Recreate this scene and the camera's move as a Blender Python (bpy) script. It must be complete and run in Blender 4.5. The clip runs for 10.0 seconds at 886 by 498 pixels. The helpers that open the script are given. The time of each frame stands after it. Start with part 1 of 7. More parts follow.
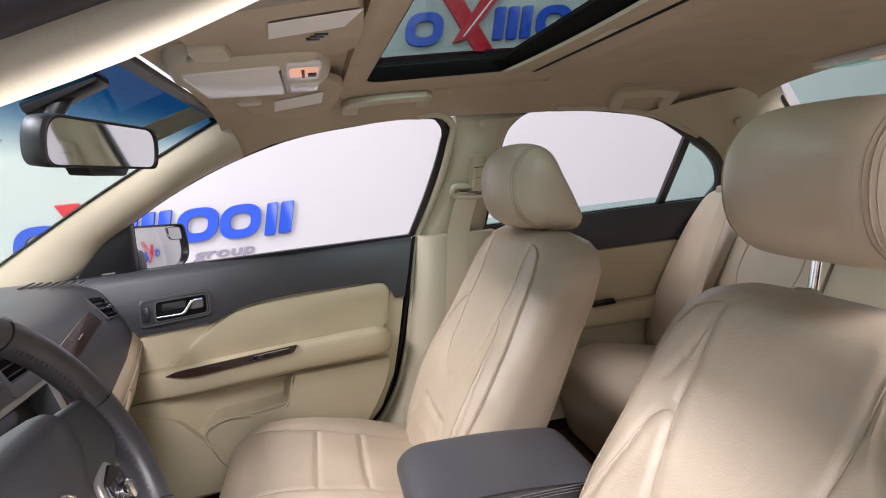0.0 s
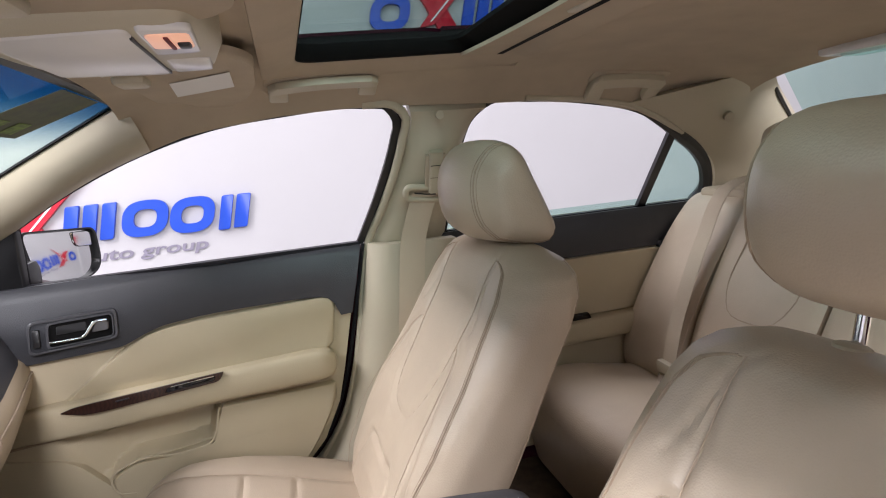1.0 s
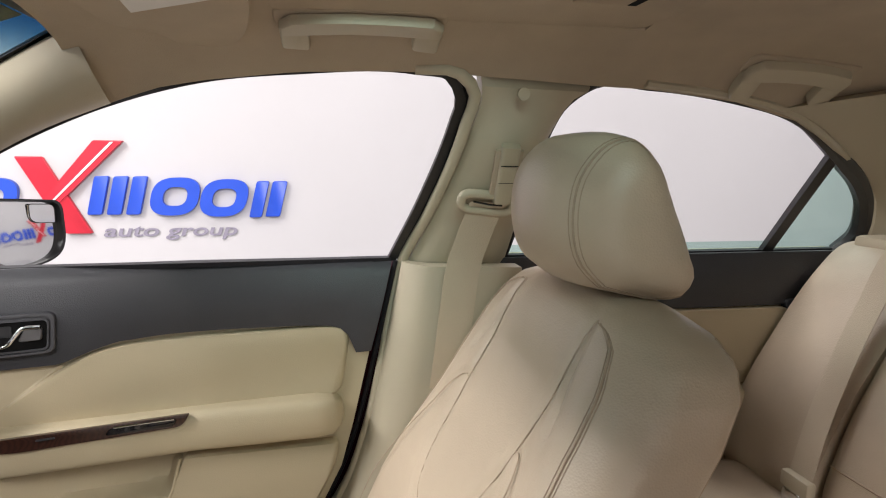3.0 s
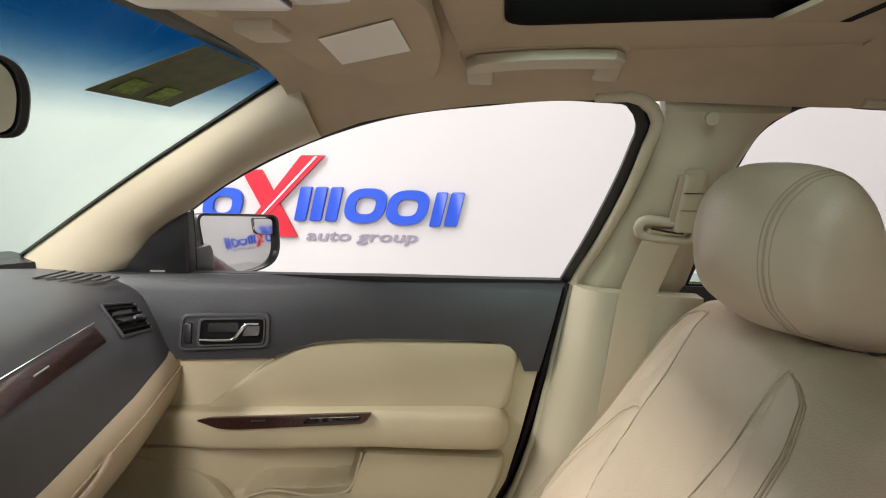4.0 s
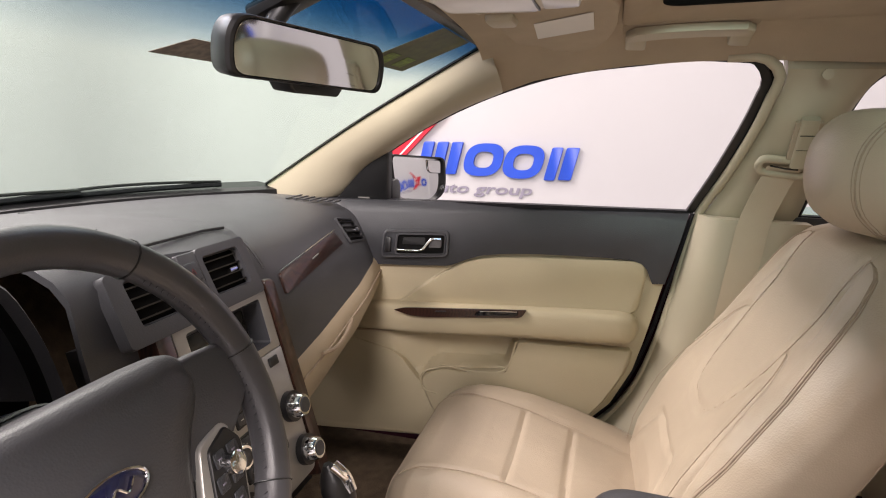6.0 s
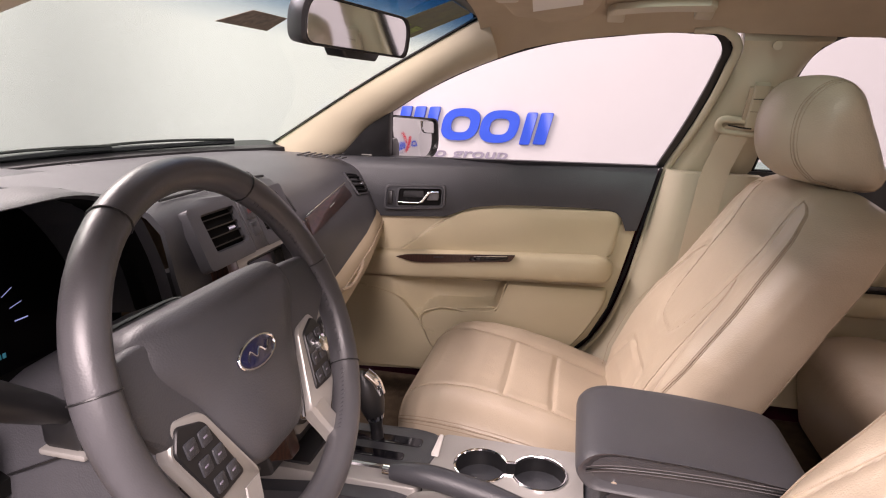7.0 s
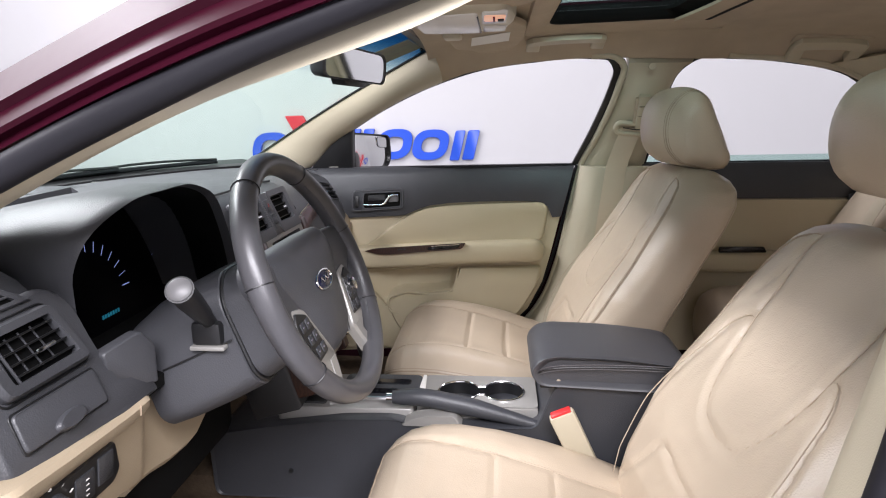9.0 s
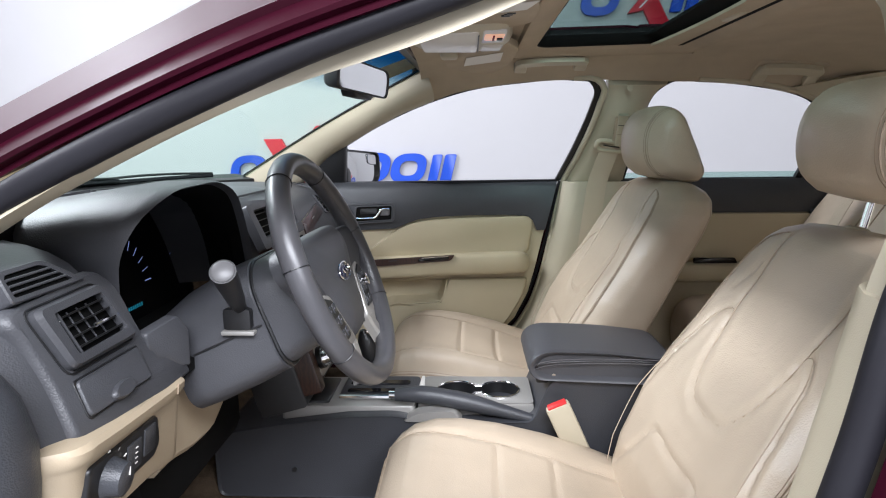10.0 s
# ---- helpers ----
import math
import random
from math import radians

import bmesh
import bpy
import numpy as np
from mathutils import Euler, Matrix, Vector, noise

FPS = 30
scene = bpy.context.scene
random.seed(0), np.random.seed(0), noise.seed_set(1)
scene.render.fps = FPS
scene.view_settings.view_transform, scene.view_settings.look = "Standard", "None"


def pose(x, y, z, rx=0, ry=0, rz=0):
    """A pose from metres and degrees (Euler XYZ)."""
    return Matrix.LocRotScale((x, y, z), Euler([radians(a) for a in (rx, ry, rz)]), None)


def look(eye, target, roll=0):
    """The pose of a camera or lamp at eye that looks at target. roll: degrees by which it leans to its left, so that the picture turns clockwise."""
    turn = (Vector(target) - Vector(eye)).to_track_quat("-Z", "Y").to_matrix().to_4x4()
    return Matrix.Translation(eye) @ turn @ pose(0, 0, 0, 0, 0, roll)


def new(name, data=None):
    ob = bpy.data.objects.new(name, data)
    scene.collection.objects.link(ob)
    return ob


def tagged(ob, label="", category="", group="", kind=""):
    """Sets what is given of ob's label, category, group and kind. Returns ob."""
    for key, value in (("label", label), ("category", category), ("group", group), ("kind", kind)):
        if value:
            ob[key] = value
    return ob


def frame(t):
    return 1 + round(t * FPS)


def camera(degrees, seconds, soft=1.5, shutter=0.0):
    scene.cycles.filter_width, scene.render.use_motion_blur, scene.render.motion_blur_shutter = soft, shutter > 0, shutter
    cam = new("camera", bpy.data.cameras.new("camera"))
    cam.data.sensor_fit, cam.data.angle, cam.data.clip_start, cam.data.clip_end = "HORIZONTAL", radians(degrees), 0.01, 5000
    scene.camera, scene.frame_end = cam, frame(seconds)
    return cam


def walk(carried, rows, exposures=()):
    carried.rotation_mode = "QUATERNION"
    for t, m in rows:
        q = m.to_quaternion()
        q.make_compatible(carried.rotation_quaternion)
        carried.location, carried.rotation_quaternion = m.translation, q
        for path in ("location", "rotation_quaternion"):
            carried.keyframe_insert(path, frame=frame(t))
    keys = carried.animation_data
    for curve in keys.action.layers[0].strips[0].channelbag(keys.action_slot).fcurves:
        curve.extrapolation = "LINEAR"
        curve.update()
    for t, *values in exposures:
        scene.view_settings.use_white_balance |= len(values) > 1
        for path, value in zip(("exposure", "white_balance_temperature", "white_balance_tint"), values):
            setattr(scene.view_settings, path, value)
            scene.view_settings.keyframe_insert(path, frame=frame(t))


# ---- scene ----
cam = camera(74.4, 10.0, 1.1)
PATH = [
    (0, (-0.059, -0.866, 1.159), (0.347, 1.071, 0.868), -5.9),
    (0.5, (-0.009, -0.767, 1.172), (0.438, 1.156, 0.854), -6.2),
    (1, (0.03, -0.675, 1.172), (0.525, 1.233, 0.837), -5.3),
    (1.5, (0.034, -0.563, 1.145), (0.576, 1.337, 0.837), -3.6),
    (2, (0.041, -0.459, 1.144), (0.629, 1.428, 0.834), -1.5),
    (2.2, (0.051, -0.416, 1.151), (0.643, 1.466, 0.824), -0.7),
    (3.3, (0.084, -0.31, 1.148), (0.3, 1.658, 0.86), 0.7),
    (3.5, (0.084, -0.318, 1.156), (0.175, 1.66, 0.876), 0.6),
    (4, (0.079, -0.337, 1.175), (-0.129, 1.632, 0.895), 0.5),
    (4.5, (0.063, -0.397, 1.177), (-0.32, 1.541, 0.869), -0.0),
    (5, (0.051, -0.46, 1.168), (-0.423, 1.452, 0.823), 0.5),
    (5.5, (0.035, -0.543, 1.164), (-0.493, 1.344, 0.764), 0.4),
    (5.7, (0.028, -0.588, 1.161), (-0.517, 1.292, 0.75), 0.4),
    (6.8, (-0.014, -0.793, 1.145), (-0.459, 1.094, 0.655), 0.9),
    (7, (-0.012, -0.825, 1.148), (-0.438, 1.057, 0.622), 0.9),
    (7.5, (0.006, -0.927, 1.146), (-0.397, 0.959, 0.617), 0.6),
    (8, (0.022, -1.007, 1.147), (-0.348, 0.893, 0.646), -0.2),
    (8.5, (0.0, -1.075, 1.141), (-0.303, 0.843, 0.663), -1.4),
    (9, (-0.041, -1.142, 1.135), (-0.237, 0.796, 0.681), -1.3),
    (9.5, (-0.068, -1.192, 1.124), (-0.189, 0.761, 0.709), -0.7),
    (10, (-0.096, -1.222, 1.102), (-0.192, 0.742, 0.738), -0.8),
]
walk(cam, [(t, look(eye, target, roll)) for t, eye, target, roll in PATH], [(0, 0.0, 6250, 18), (2, 0.0, 6100, 18), (3.5, 0.0, 6700, 12), (4.5, 0.0, 6700, 11), (5.5, -0.05, 6800, 15), (7.5, 0.02, 7100, 33), (8.5, -0.02, 6350, 22), (9.2, -0.08, 6050, 14), (10, -0.13, 5850, 11)])

# ---- world and lamps ----
world = bpy.data.worlds.new("booth_air")
world.use_nodes = True
world.node_tree.nodes["Background"].inputs[0].default_value = (0.92, 0.96, 1.0, 1)
world.node_tree.nodes["Background"].inputs[1].default_value = 0.015
scene.world = world
scene.view_settings.exposure = 0.0


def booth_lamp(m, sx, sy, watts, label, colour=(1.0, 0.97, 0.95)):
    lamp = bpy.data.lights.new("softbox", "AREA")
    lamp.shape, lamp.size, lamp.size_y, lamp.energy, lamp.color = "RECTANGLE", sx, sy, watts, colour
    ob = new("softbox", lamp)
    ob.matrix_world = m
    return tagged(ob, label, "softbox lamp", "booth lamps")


# assumed softboxes, all out of view; places and watts set to light cabin and walls
booth_lamp(pose(0.6, -3.1, 3.25, 30), 3.0, 1.3, 425, "long white softbox lamp assumed under the booth ceiling, out of view")
booth_lamp(pose(1.8, 2.5, 3.55), 9.2, 1.2, 185, "long white softbox lamp assumed under the booth ceiling, out of view")
booth_lamp(pose(-3.1, 0.2, 3.55), 0.8, 3.4, 400, "short white softbox lamp assumed under the booth ceiling, out of view")

# ---- materials ----


def mat(name, colour, rough=0.6, metal=0.0, grain=0.0, grain_size=300.0, mottle=0.06, mottle_size=6.0, coat=0.0, spec=0.5, second=None):
    """Principled surface with mottled colour at one scale and fine relief at another, in metres of the object."""
    m = bpy.data.materials.new(name)
    m.use_nodes = True
    t = m.node_tree
    b = t.nodes["Principled BSDF"]
    b.inputs["Roughness"].default_value, b.inputs["Metallic"].default_value = rough, metal
    b.inputs["Coat Weight"].default_value, b.inputs["Specular IOR Level"].default_value = coat, spec
    co = t.nodes.new("ShaderNodeTexCoord")
    n = t.nodes.new("ShaderNodeTexNoise")
    n.inputs["Scale"].default_value, n.inputs["Detail"].default_value = mottle_size, 5
    t.links.new(co.outputs["Object"], n.inputs["Vector"])
    mix = t.nodes.new("ShaderNodeMix")
    mix.data_type = "RGBA"
    dark = second or tuple(c * (1 - 2 * mottle) for c in colour)
    mix.inputs["A"].default_value, mix.inputs["B"].default_value = (*dark, 1), (*(min(1, c * (1 + mottle)) for c in colour), 1)
    ramp = t.nodes.new("ShaderNodeMapRange")
    ramp.inputs["From Min"].default_value, ramp.inputs["From Max"].default_value = 0.3, 0.7
    t.links.new(n.outputs["Fac"], ramp.inputs["Value"])
    t.links.new(ramp.outputs["Result"], mix.inputs["Factor"])
    t.links.new(mix.outputs["Result"], b.inputs["Base Color"])
    rr = t.nodes.new("ShaderNodeMapRange")
    rr.inputs["To Min"].default_value, rr.inputs["To Max"].default_value = max(0.02, rough - 0.05), min(1, rough + 0.06)
    t.links.new(n.outputs["Fac"], rr.inputs["Value"])
    t.links.new(rr.outputs["Result"], b.inputs["Roughness"])
    if grain:
        v = t.nodes.new("ShaderNodeTexVoronoi")
        v.inputs["Scale"].default_value = grain_size
        t.links.new(co.outputs["Object"], v.inputs["Vector"])
        bump = t.nodes.new("ShaderNodeBump")
        bump.inputs["Strength"].default_value, bump.inputs["Distance"].default_value = grain, 0.001
        t.links.new(v.outputs["Distance"], bump.inputs["Height"])
        t.links.new(bump.outputs["Normal"], b.inputs["Normal"])
    return m


def wrinkled(m, size, height):
    """Adds soft wrinkles to the relief of a leather."""
    t = m.node_tree
    b = t.nodes["Principled BSDF"]
    n = t.nodes.new("ShaderNodeTexNoise")
    n.inputs["Scale"].default_value, n.inputs["Detail"].default_value, n.inputs["Distortion"].default_value = size, 3, 0.8
    co = t.nodes.new("ShaderNodeTexCoord")
    t.links.new(co.outputs["Object"], n.inputs["Vector"])
    bump = t.nodes.new("ShaderNodeBump")
    bump.inputs["Strength"].default_value, bump.inputs["Distance"].default_value = 1.0, height
    t.links.new(n.outputs["Fac"], bump.inputs["Height"])
    old = b.inputs["Normal"].links[0].from_socket
    t.links.new(old, bump.inputs["Normal"])
    t.links.new(bump.outputs["Normal"], b.inputs["Normal"])
    return m


def glow(name, colour, power):
    m = mat(name, colour, 0.4)
    b = m.node_tree.nodes["Principled BSDF"]
    b.inputs["Emission Color"].default_value, b.inputs["Emission Strength"].default_value = (*colour, 1), power
    return m


def thin_glass(name, clear, band=None, low=0.0, high=1.0, gloss=0.04):
    """A pane: clear tint with mirror gloss; band: a second tint that fades in between two heights."""
    m = bpy.data.materials.new(name)
    m.use_nodes = True
    t = m.node_tree
    t.nodes.remove(t.nodes["Principled BSDF"])
    out = t.nodes["Material Output"]
    tr, gl, mx = t.nodes.new("ShaderNodeBsdfTransparent"), t.nodes.new("ShaderNodeBsdfGlossy"), t.nodes.new("ShaderNodeMixShader")
    gl.inputs["Roughness"].default_value = 0.02
    tr.inputs["Color"].default_value = (*clear, 1)
    if band:
        co, sep, rg, mix = t.nodes.new("ShaderNodeTexCoord"), t.nodes.new("ShaderNodeSeparateXYZ"), t.nodes.new("ShaderNodeMapRange"), t.nodes.new("ShaderNodeMix")
        mix.data_type, rg.interpolation_type = "RGBA", "SMOOTHSTEP"
        rg.inputs["From Min"].default_value, rg.inputs["From Max"].default_value = low, high
        mix.inputs["A"].default_value, mix.inputs["B"].default_value = (*clear, 1), (*band, 1)
        t.links.new(co.outputs["Object"], sep.inputs["Vector"])
        t.links.new(sep.outputs["Z"], rg.inputs["Value"])
        t.links.new(rg.outputs["Result"], mix.inputs["Factor"])
        t.links.new(mix.outputs["Result"], tr.inputs["Color"])
    mx.inputs["Fac"].default_value = gloss
    t.links.new(tr.outputs["BSDF"], mx.inputs[1])
    t.links.new(gl.outputs["BSDF"], mx.inputs[2])
    t.links.new(mx.outputs["Shader"], out.inputs["Surface"])
    return m


def wood_mat():
    m = mat("dark_wood_veneer", (0.05, 0.02, 0.013), 0.3, coat=0.2, mottle=0.3, mottle_size=30)
    t = m.node_tree
    w = t.nodes.new("ShaderNodeTexWave")
    w.inputs["Scale"].default_value, w.inputs["Distortion"].default_value, w.inputs["Detail"].default_value = 40, 9, 4
    co = t.nodes.new("ShaderNodeTexCoord")
    t.links.new(co.outputs["Object"], w.inputs["Vector"])
    mix = t.nodes.new("ShaderNodeMix")
    mix.data_type = "RGBA"
    mix.inputs["A"].default_value, mix.inputs["B"].default_value = (0.050, 0.020, 0.013, 1), (0.026, 0.011, 0.008, 1)
    t.links.new(w.outputs["Fac"], mix.inputs["Factor"])
    t.links.new(mix.outputs["Result"], t.nodes["Principled BSDF"].inputs["Base Color"])
    return m


LEATHER = wrinkled(mat("beige_leather", (0.475, 0.391, 0.293), 0.36, grain=0.25, grain_size=420, mottle=0.04, mottle_size=9), 14, 0.0016)
SOFTSEAM = mat("pressed_leather_seam", (0.44, 0.355, 0.26), 0.5, mottle=0.05, mottle_size=60)
SEAM = mat("seam_shadow_piping", (0.36, 0.28, 0.20), 0.6, mottle=0.1, mottle_size=60)
TAN = mat("tan_dash_plastic", (0.40, 0.325, 0.225), 0.5, grain=0.15, grain_size=600, mottle=0.04, mottle_size=5)
VINYL = mat("cream_door_vinyl", (0.50, 0.43, 0.29), 0.5, grain=0.2, grain_size=500, mottle=0.03, mottle_size=5)
TRIM = mat("cream_trim_plastic", (0.47, 0.42, 0.31), 0.48, grain=0.12, grain_size=700, mottle=0.03, mottle_size=4)
HEADLINER = mat("beige_headliner_cloth", (0.455, 0.381, 0.286), 0.95, grain=0.35, grain_size=900, mottle=0.04, mottle_size=12, spec=0.1)
DARK = mat("dark_grey_soft_plastic", (0.040, 0.042, 0.048), 0.40, grain=0.3, grain_size=550, mottle=0.06, mottle_size=8)
DASHM = mat("grey_dash_vinyl", (0.054, 0.055, 0.061), 0.44, grain=0.2, grain_size=520, mottle=0.06, mottle_size=7)
WHEELM = wrinkled(mat("grey_wheel_leather", (0.067, 0.066, 0.071), 0.34, grain=0.08, grain_size=600, mottle=0.08, mottle_size=20), 30, 0.0002)
FELT = mat("matt_black_frame", (0.004, 0.004, 0.004), 0.85, mottle=0.1, spec=0.15)
BLACK = mat("black_plastic", (0.012, 0.012, 0.013), 0.4, mottle=0.1)
GLOSSB = mat("gloss_black_cover", (0.006, 0.006, 0.008), 0.08, mottle=0.1)
GAUGEB = mat("matt_black_gauge_face", (0.003, 0.003, 0.004), 0.5, mottle=0.1, spec=0.08)
RUBBER = mat("dark_rubber_seal", (0.014, 0.0135, 0.017), 0.5, mottle=0.1, spec=0.2)
CHROME = mat("chrome", (0.86, 0.86, 0.87), 0.08, 1.0, mottle=0.02)
SILVER = mat("satin_silver_plastic", (0.34, 0.33, 0.31), 0.36, 0.35, grain=0.06, grain_size=900, mottle=0.04)
WOOD = wood_mat()
PAINT = mat("burgundy_car_paint", (0.026, 0.0025, 0.008), 0.40, 0.0, mottle=0.05, coat=0.02, spec=0.07)
CARPET = mat("brown_beige_carpet", (0.085, 0.062, 0.042), 0.98, grain=1.0, grain_size=260, mottle=0.14, mottle_size=40, spec=0.05)
BELTM = mat("beige_belt_webbing", (0.52, 0.44, 0.33), 0.75, grain=0.4, grain_size=700, mottle=0.04)
GREYSTITCH = mat("grey_stitching", (0.11, 0.105, 0.11), 0.8)
RED = mat("red_button_plastic", (0.62, 0.03, 0.03), 0.4)
DIMRED = mat("dark_red_print", (0.16, 0.02, 0.02), 0.6)
WHITEW = mat("white_booth_wall", (0.43, 0.425, 0.43), 0.7, mottle=0.015, mottle_size=0.7)
BOOTHFLOOR = mat("grey_booth_floor", (0.33, 0.33, 0.34), 0.45, mottle=0.05, mottle_size=2)
BLUE = mat("blue_sign_plastic", (0.010, 0.060, 0.46), 0.35, mottle=0.03)
SIGNRED = mat("red_sign_plastic", (0.50, 0.010, 0.028), 0.35, mottle=0.03)
SIGNGREY = mat("grey_sign_plastic", (0.20, 0.185, 0.235), 0.6, mottle=0.03)
SIGNWHITE = mat("white_sign_edge", (0.8, 0.8, 0.8), 0.4, mottle=0.02)
PAPER = mat("white_paper_label", (0.72, 0.70, 0.66), 0.7, mottle=0.03)
PRINT = mat("grey_label_print", (0.55, 0.54, 0.52), 0.8)
MIRROR = mat("mirror_silver", (0.92, 0.93, 0.93), 0.01, 1.0, mottle=0.0)
WINDSHIELD = thin_glass("tinted_windscreen", (0.84, 0.93, 0.88), (0.03, 0.20, 0.36), 1.228, 1.312)
PANE = thin_glass("green_pane", (0.78, 0.90, 0.87))
SUNGLASS = thin_glass("dark_sunroof_glass", (0.46, 0.55, 0.53))
LENS = mat("milky_lamp_lens", (0.75, 0.73, 0.70), 0.25, mottle=0.04)
WARMLENS = glow("lit_warm_lamp_lens", (1.0, 0.52, 0.34), 0.4)
TICK = glow("lit_gauge_mark", (0.42, 0.52, 1.0), 0.55)
GREYCAP = mat("grey_stalk_cap", (0.10, 0.098, 0.10), 0.4)
CYAN = glow("lit_cyan_display", (0.03, 0.30, 0.42), 0.22)
SCREEN = mat("grey_display_screen", (0.035, 0.037, 0.036), 0.2, mottle=0.1)
EMBLEM = mat("emblem_dark_blue", (0.010, 0.012, 0.045), 0.2, coat=0.5)
OLIVE = mat("olive_windscreen_sticker", (0.07, 0.085, 0.03), 0.5, mottle=0.2, mottle_size=60)
LIME = mat("lime_sticker_patch", (0.16, 0.26, 0.03), 0.5, mottle=0.3, mottle_size=120)
TANSTICK = mat("brown_windscreen_sticker", (0.22, 0.18, 0.14), 0.6, mottle=0.25, mottle_size=90)

# ---- shape tools ----
PLACE = {}


def thing(name, at, label, category, group="", kind=""):
    ob = new(name)
    ob.empty_display_size = 0.05
    ob.location = at
    PLACE[ob] = Vector(at)
    return tagged(ob, label, category, group, kind)


def part(name, shape, material, parent=None, label="", smooth=True):
    """One mesh object from (corners, faces) in world metres, or from a bmesh, under its thing."""
    me = bpy.data.meshes.new(name)
    if isinstance(shape, tuple):
        bm = bmesh.new()
        vs = [bm.verts.new(v) for v in shape[0]]
        for f in shape[1]:
            if len(set(f)) > 2:
                try:
                    bm.faces.new([vs[i] for i in f])
                except ValueError:
                    pass
    else:
        bm = shape
    home = PLACE.get(parent, Vector((0, 0, 0)))
    bmesh.ops.translate(bm, verts=bm.verts, vec=-home)
    bmesh.ops.recalc_face_normals(bm, faces=bm.faces)
    for f in bm.faces:
        f.smooth = smooth
    bm.to_mesh(me)
    bm.free()
    me.materials.append(material)
    if smooth:
        me.set_sharp_from_angle(angle=radians(38))
    ob = new(name, me)
    if parent:
        ob.parent = parent
    PLACE[ob] = home
    if label:
        ob["label"] = label
    return ob


def spline(pts, n):
    """n + 1 points along a smooth curve through pts, evenly by number."""
    p = np.array(pts, float)
    k = len(p)
    if k == 2:
        return [Vector(p[0] + (p[1] - p[0]) * i / n) for i in range(n + 1)]
    d = np.concatenate([[0], np.cumsum(np.linalg.norm(np.diff(p, axis=0), axis=1))])
    g = np.gradient(p, d, axis=0)
    out = []
    for s in np.linspace(0, d[-1], n + 1):
        i = min(max(int(np.searchsorted(d, s)) - 1, 0), k - 2)
        h = d[i + 1] - d[i]
        u = (s - d[i]) / h
        out.append(Vector((2 * u ** 3 - 3 * u ** 2 + 1) * p[i] + (u ** 3 - 2 * u ** 2 + u) * h * g[i]
                          + (-2 * u ** 3 + 3 * u ** 2) * p[i + 1] + (u ** 3 - u ** 2) * h * g[i + 1]))
    return out


def lerp_table(rows, v):
    """Row values at v in a table of (v, a, b, ...), smoothly."""
    xs = [r[0] for r in rows]
    return [float(np.interp(v, xs, [r[i] for r in rows])) for i in range(1, len(rows[0]))]


def skin(rings, loop=True, caps=True):
    n = len(rings[0])
    vs = [v for r in rings for v in r]
    fs = []
    for j in range(len(rings) - 1):
        for i in range(n if loop else n - 1):
            k = (i + 1) % n
            fs.append((j * n + i, j * n + k, (j + 1) * n + k, (j + 1) * n + i))
    if caps and loop:
        fs.append(tuple(range(n)))
        fs.append(tuple(reversed(range((len(rings) - 1) * n, len(rings) * n))))
    return vs, fs


def tube(path, r, n=8, flat=1.0):
    """A round rod along a path; r: radius or list of radii."""
    path = [Vector(p) for p in path]
    rings, side = [], None
    for i, p in enumerate(path):
        d = (path[min(i + 1, len(path) - 1)] - path[max(i - 1, 0)]).normalized()
        if side is None:
            side = d.orthogonal().normalized()
        side = (side - d * side.dot(d)).normalized()
        up = d.cross(side)
        q = r[i] if isinstance(r, (list, tuple)) else r
        rings.append([p + q * (math.cos(a) * side + flat * math.sin(a) * up) for a in [2 * math.pi * k / n for k in range(n)]])
    return skin(rings)


def ribbon(path, section, across, up):
    """A section of (a, b) offsets carried along a path, a along `across`, b along `up`, both fixed or listed."""
    rings = []
    for i, p in enumerate(path):
        ac = across[i] if isinstance(across, list) else across
        u = up[i] if isinstance(up, list) else up
        rings.append([Vector(p) + a * Vector(ac) + b * Vector(u) for a, b in section])
    return skin(rings)


def sheet(rows, thick, way):
    """A curved panel: rows of points, thickened along `way`."""
    nr, nc = len(rows), len(rows[0])
    w = Vector(way) * thick
    vs = [v for r in rows for v in r] + [v + w for r in rows for v in r]
    o = nr * nc
    fs = []
    for j in range(nr - 1):
        for i in range(nc - 1):
            a, b, c, d = j * nc + i, j * nc + i + 1, (j + 1) * nc + i + 1, (j + 1) * nc + i
            fs += [(a, b, c, d), (o + d, o + c, o + b, o + a)]
    for i in range(nc - 1):
        fs += [(i, o + i, o + i + 1, i + 1), ((nr - 1) * nc + i, (nr - 1) * nc + i + 1, o + (nr - 1) * nc + i + 1, o + (nr - 1) * nc + i)]
    for j in range(nr - 1):
        fs += [(j * nc, (j + 1) * nc, o + (j + 1) * nc, o + j * nc), (j * nc + nc - 1, o + j * nc + nc - 1, o + (j + 1) * nc + nc - 1, (j + 1) * nc + nc - 1)]
    return vs, fs


def rbox(x0, x1, y0, y1, z0, z1, r=0.004, seg=2, turn=None):
    """A box with rounded edges; turn: a matrix about its middle."""
    bm = bmesh.new()
    bmesh.ops.create_cube(bm, size=1)
    c = Vector(((x0 + x1) / 2, (y0 + y1) / 2, (z0 + z1) / 2))
    for v in bm.verts:
        v.co = Vector((v.co.x * (x1 - x0), v.co.y * (y1 - y0), v.co.z * (z1 - z0)))
    if r:
        bmesh.ops.bevel(bm, geom=bm.edges[:], offset=r, segments=seg, profile=0.5, affect="EDGES")
    if turn:
        bmesh.ops.transform(bm, matrix=turn.to_4x4(), verts=bm.verts)
    bmesh.ops.translate(bm, verts=bm.verts, vec=c)
    return bm


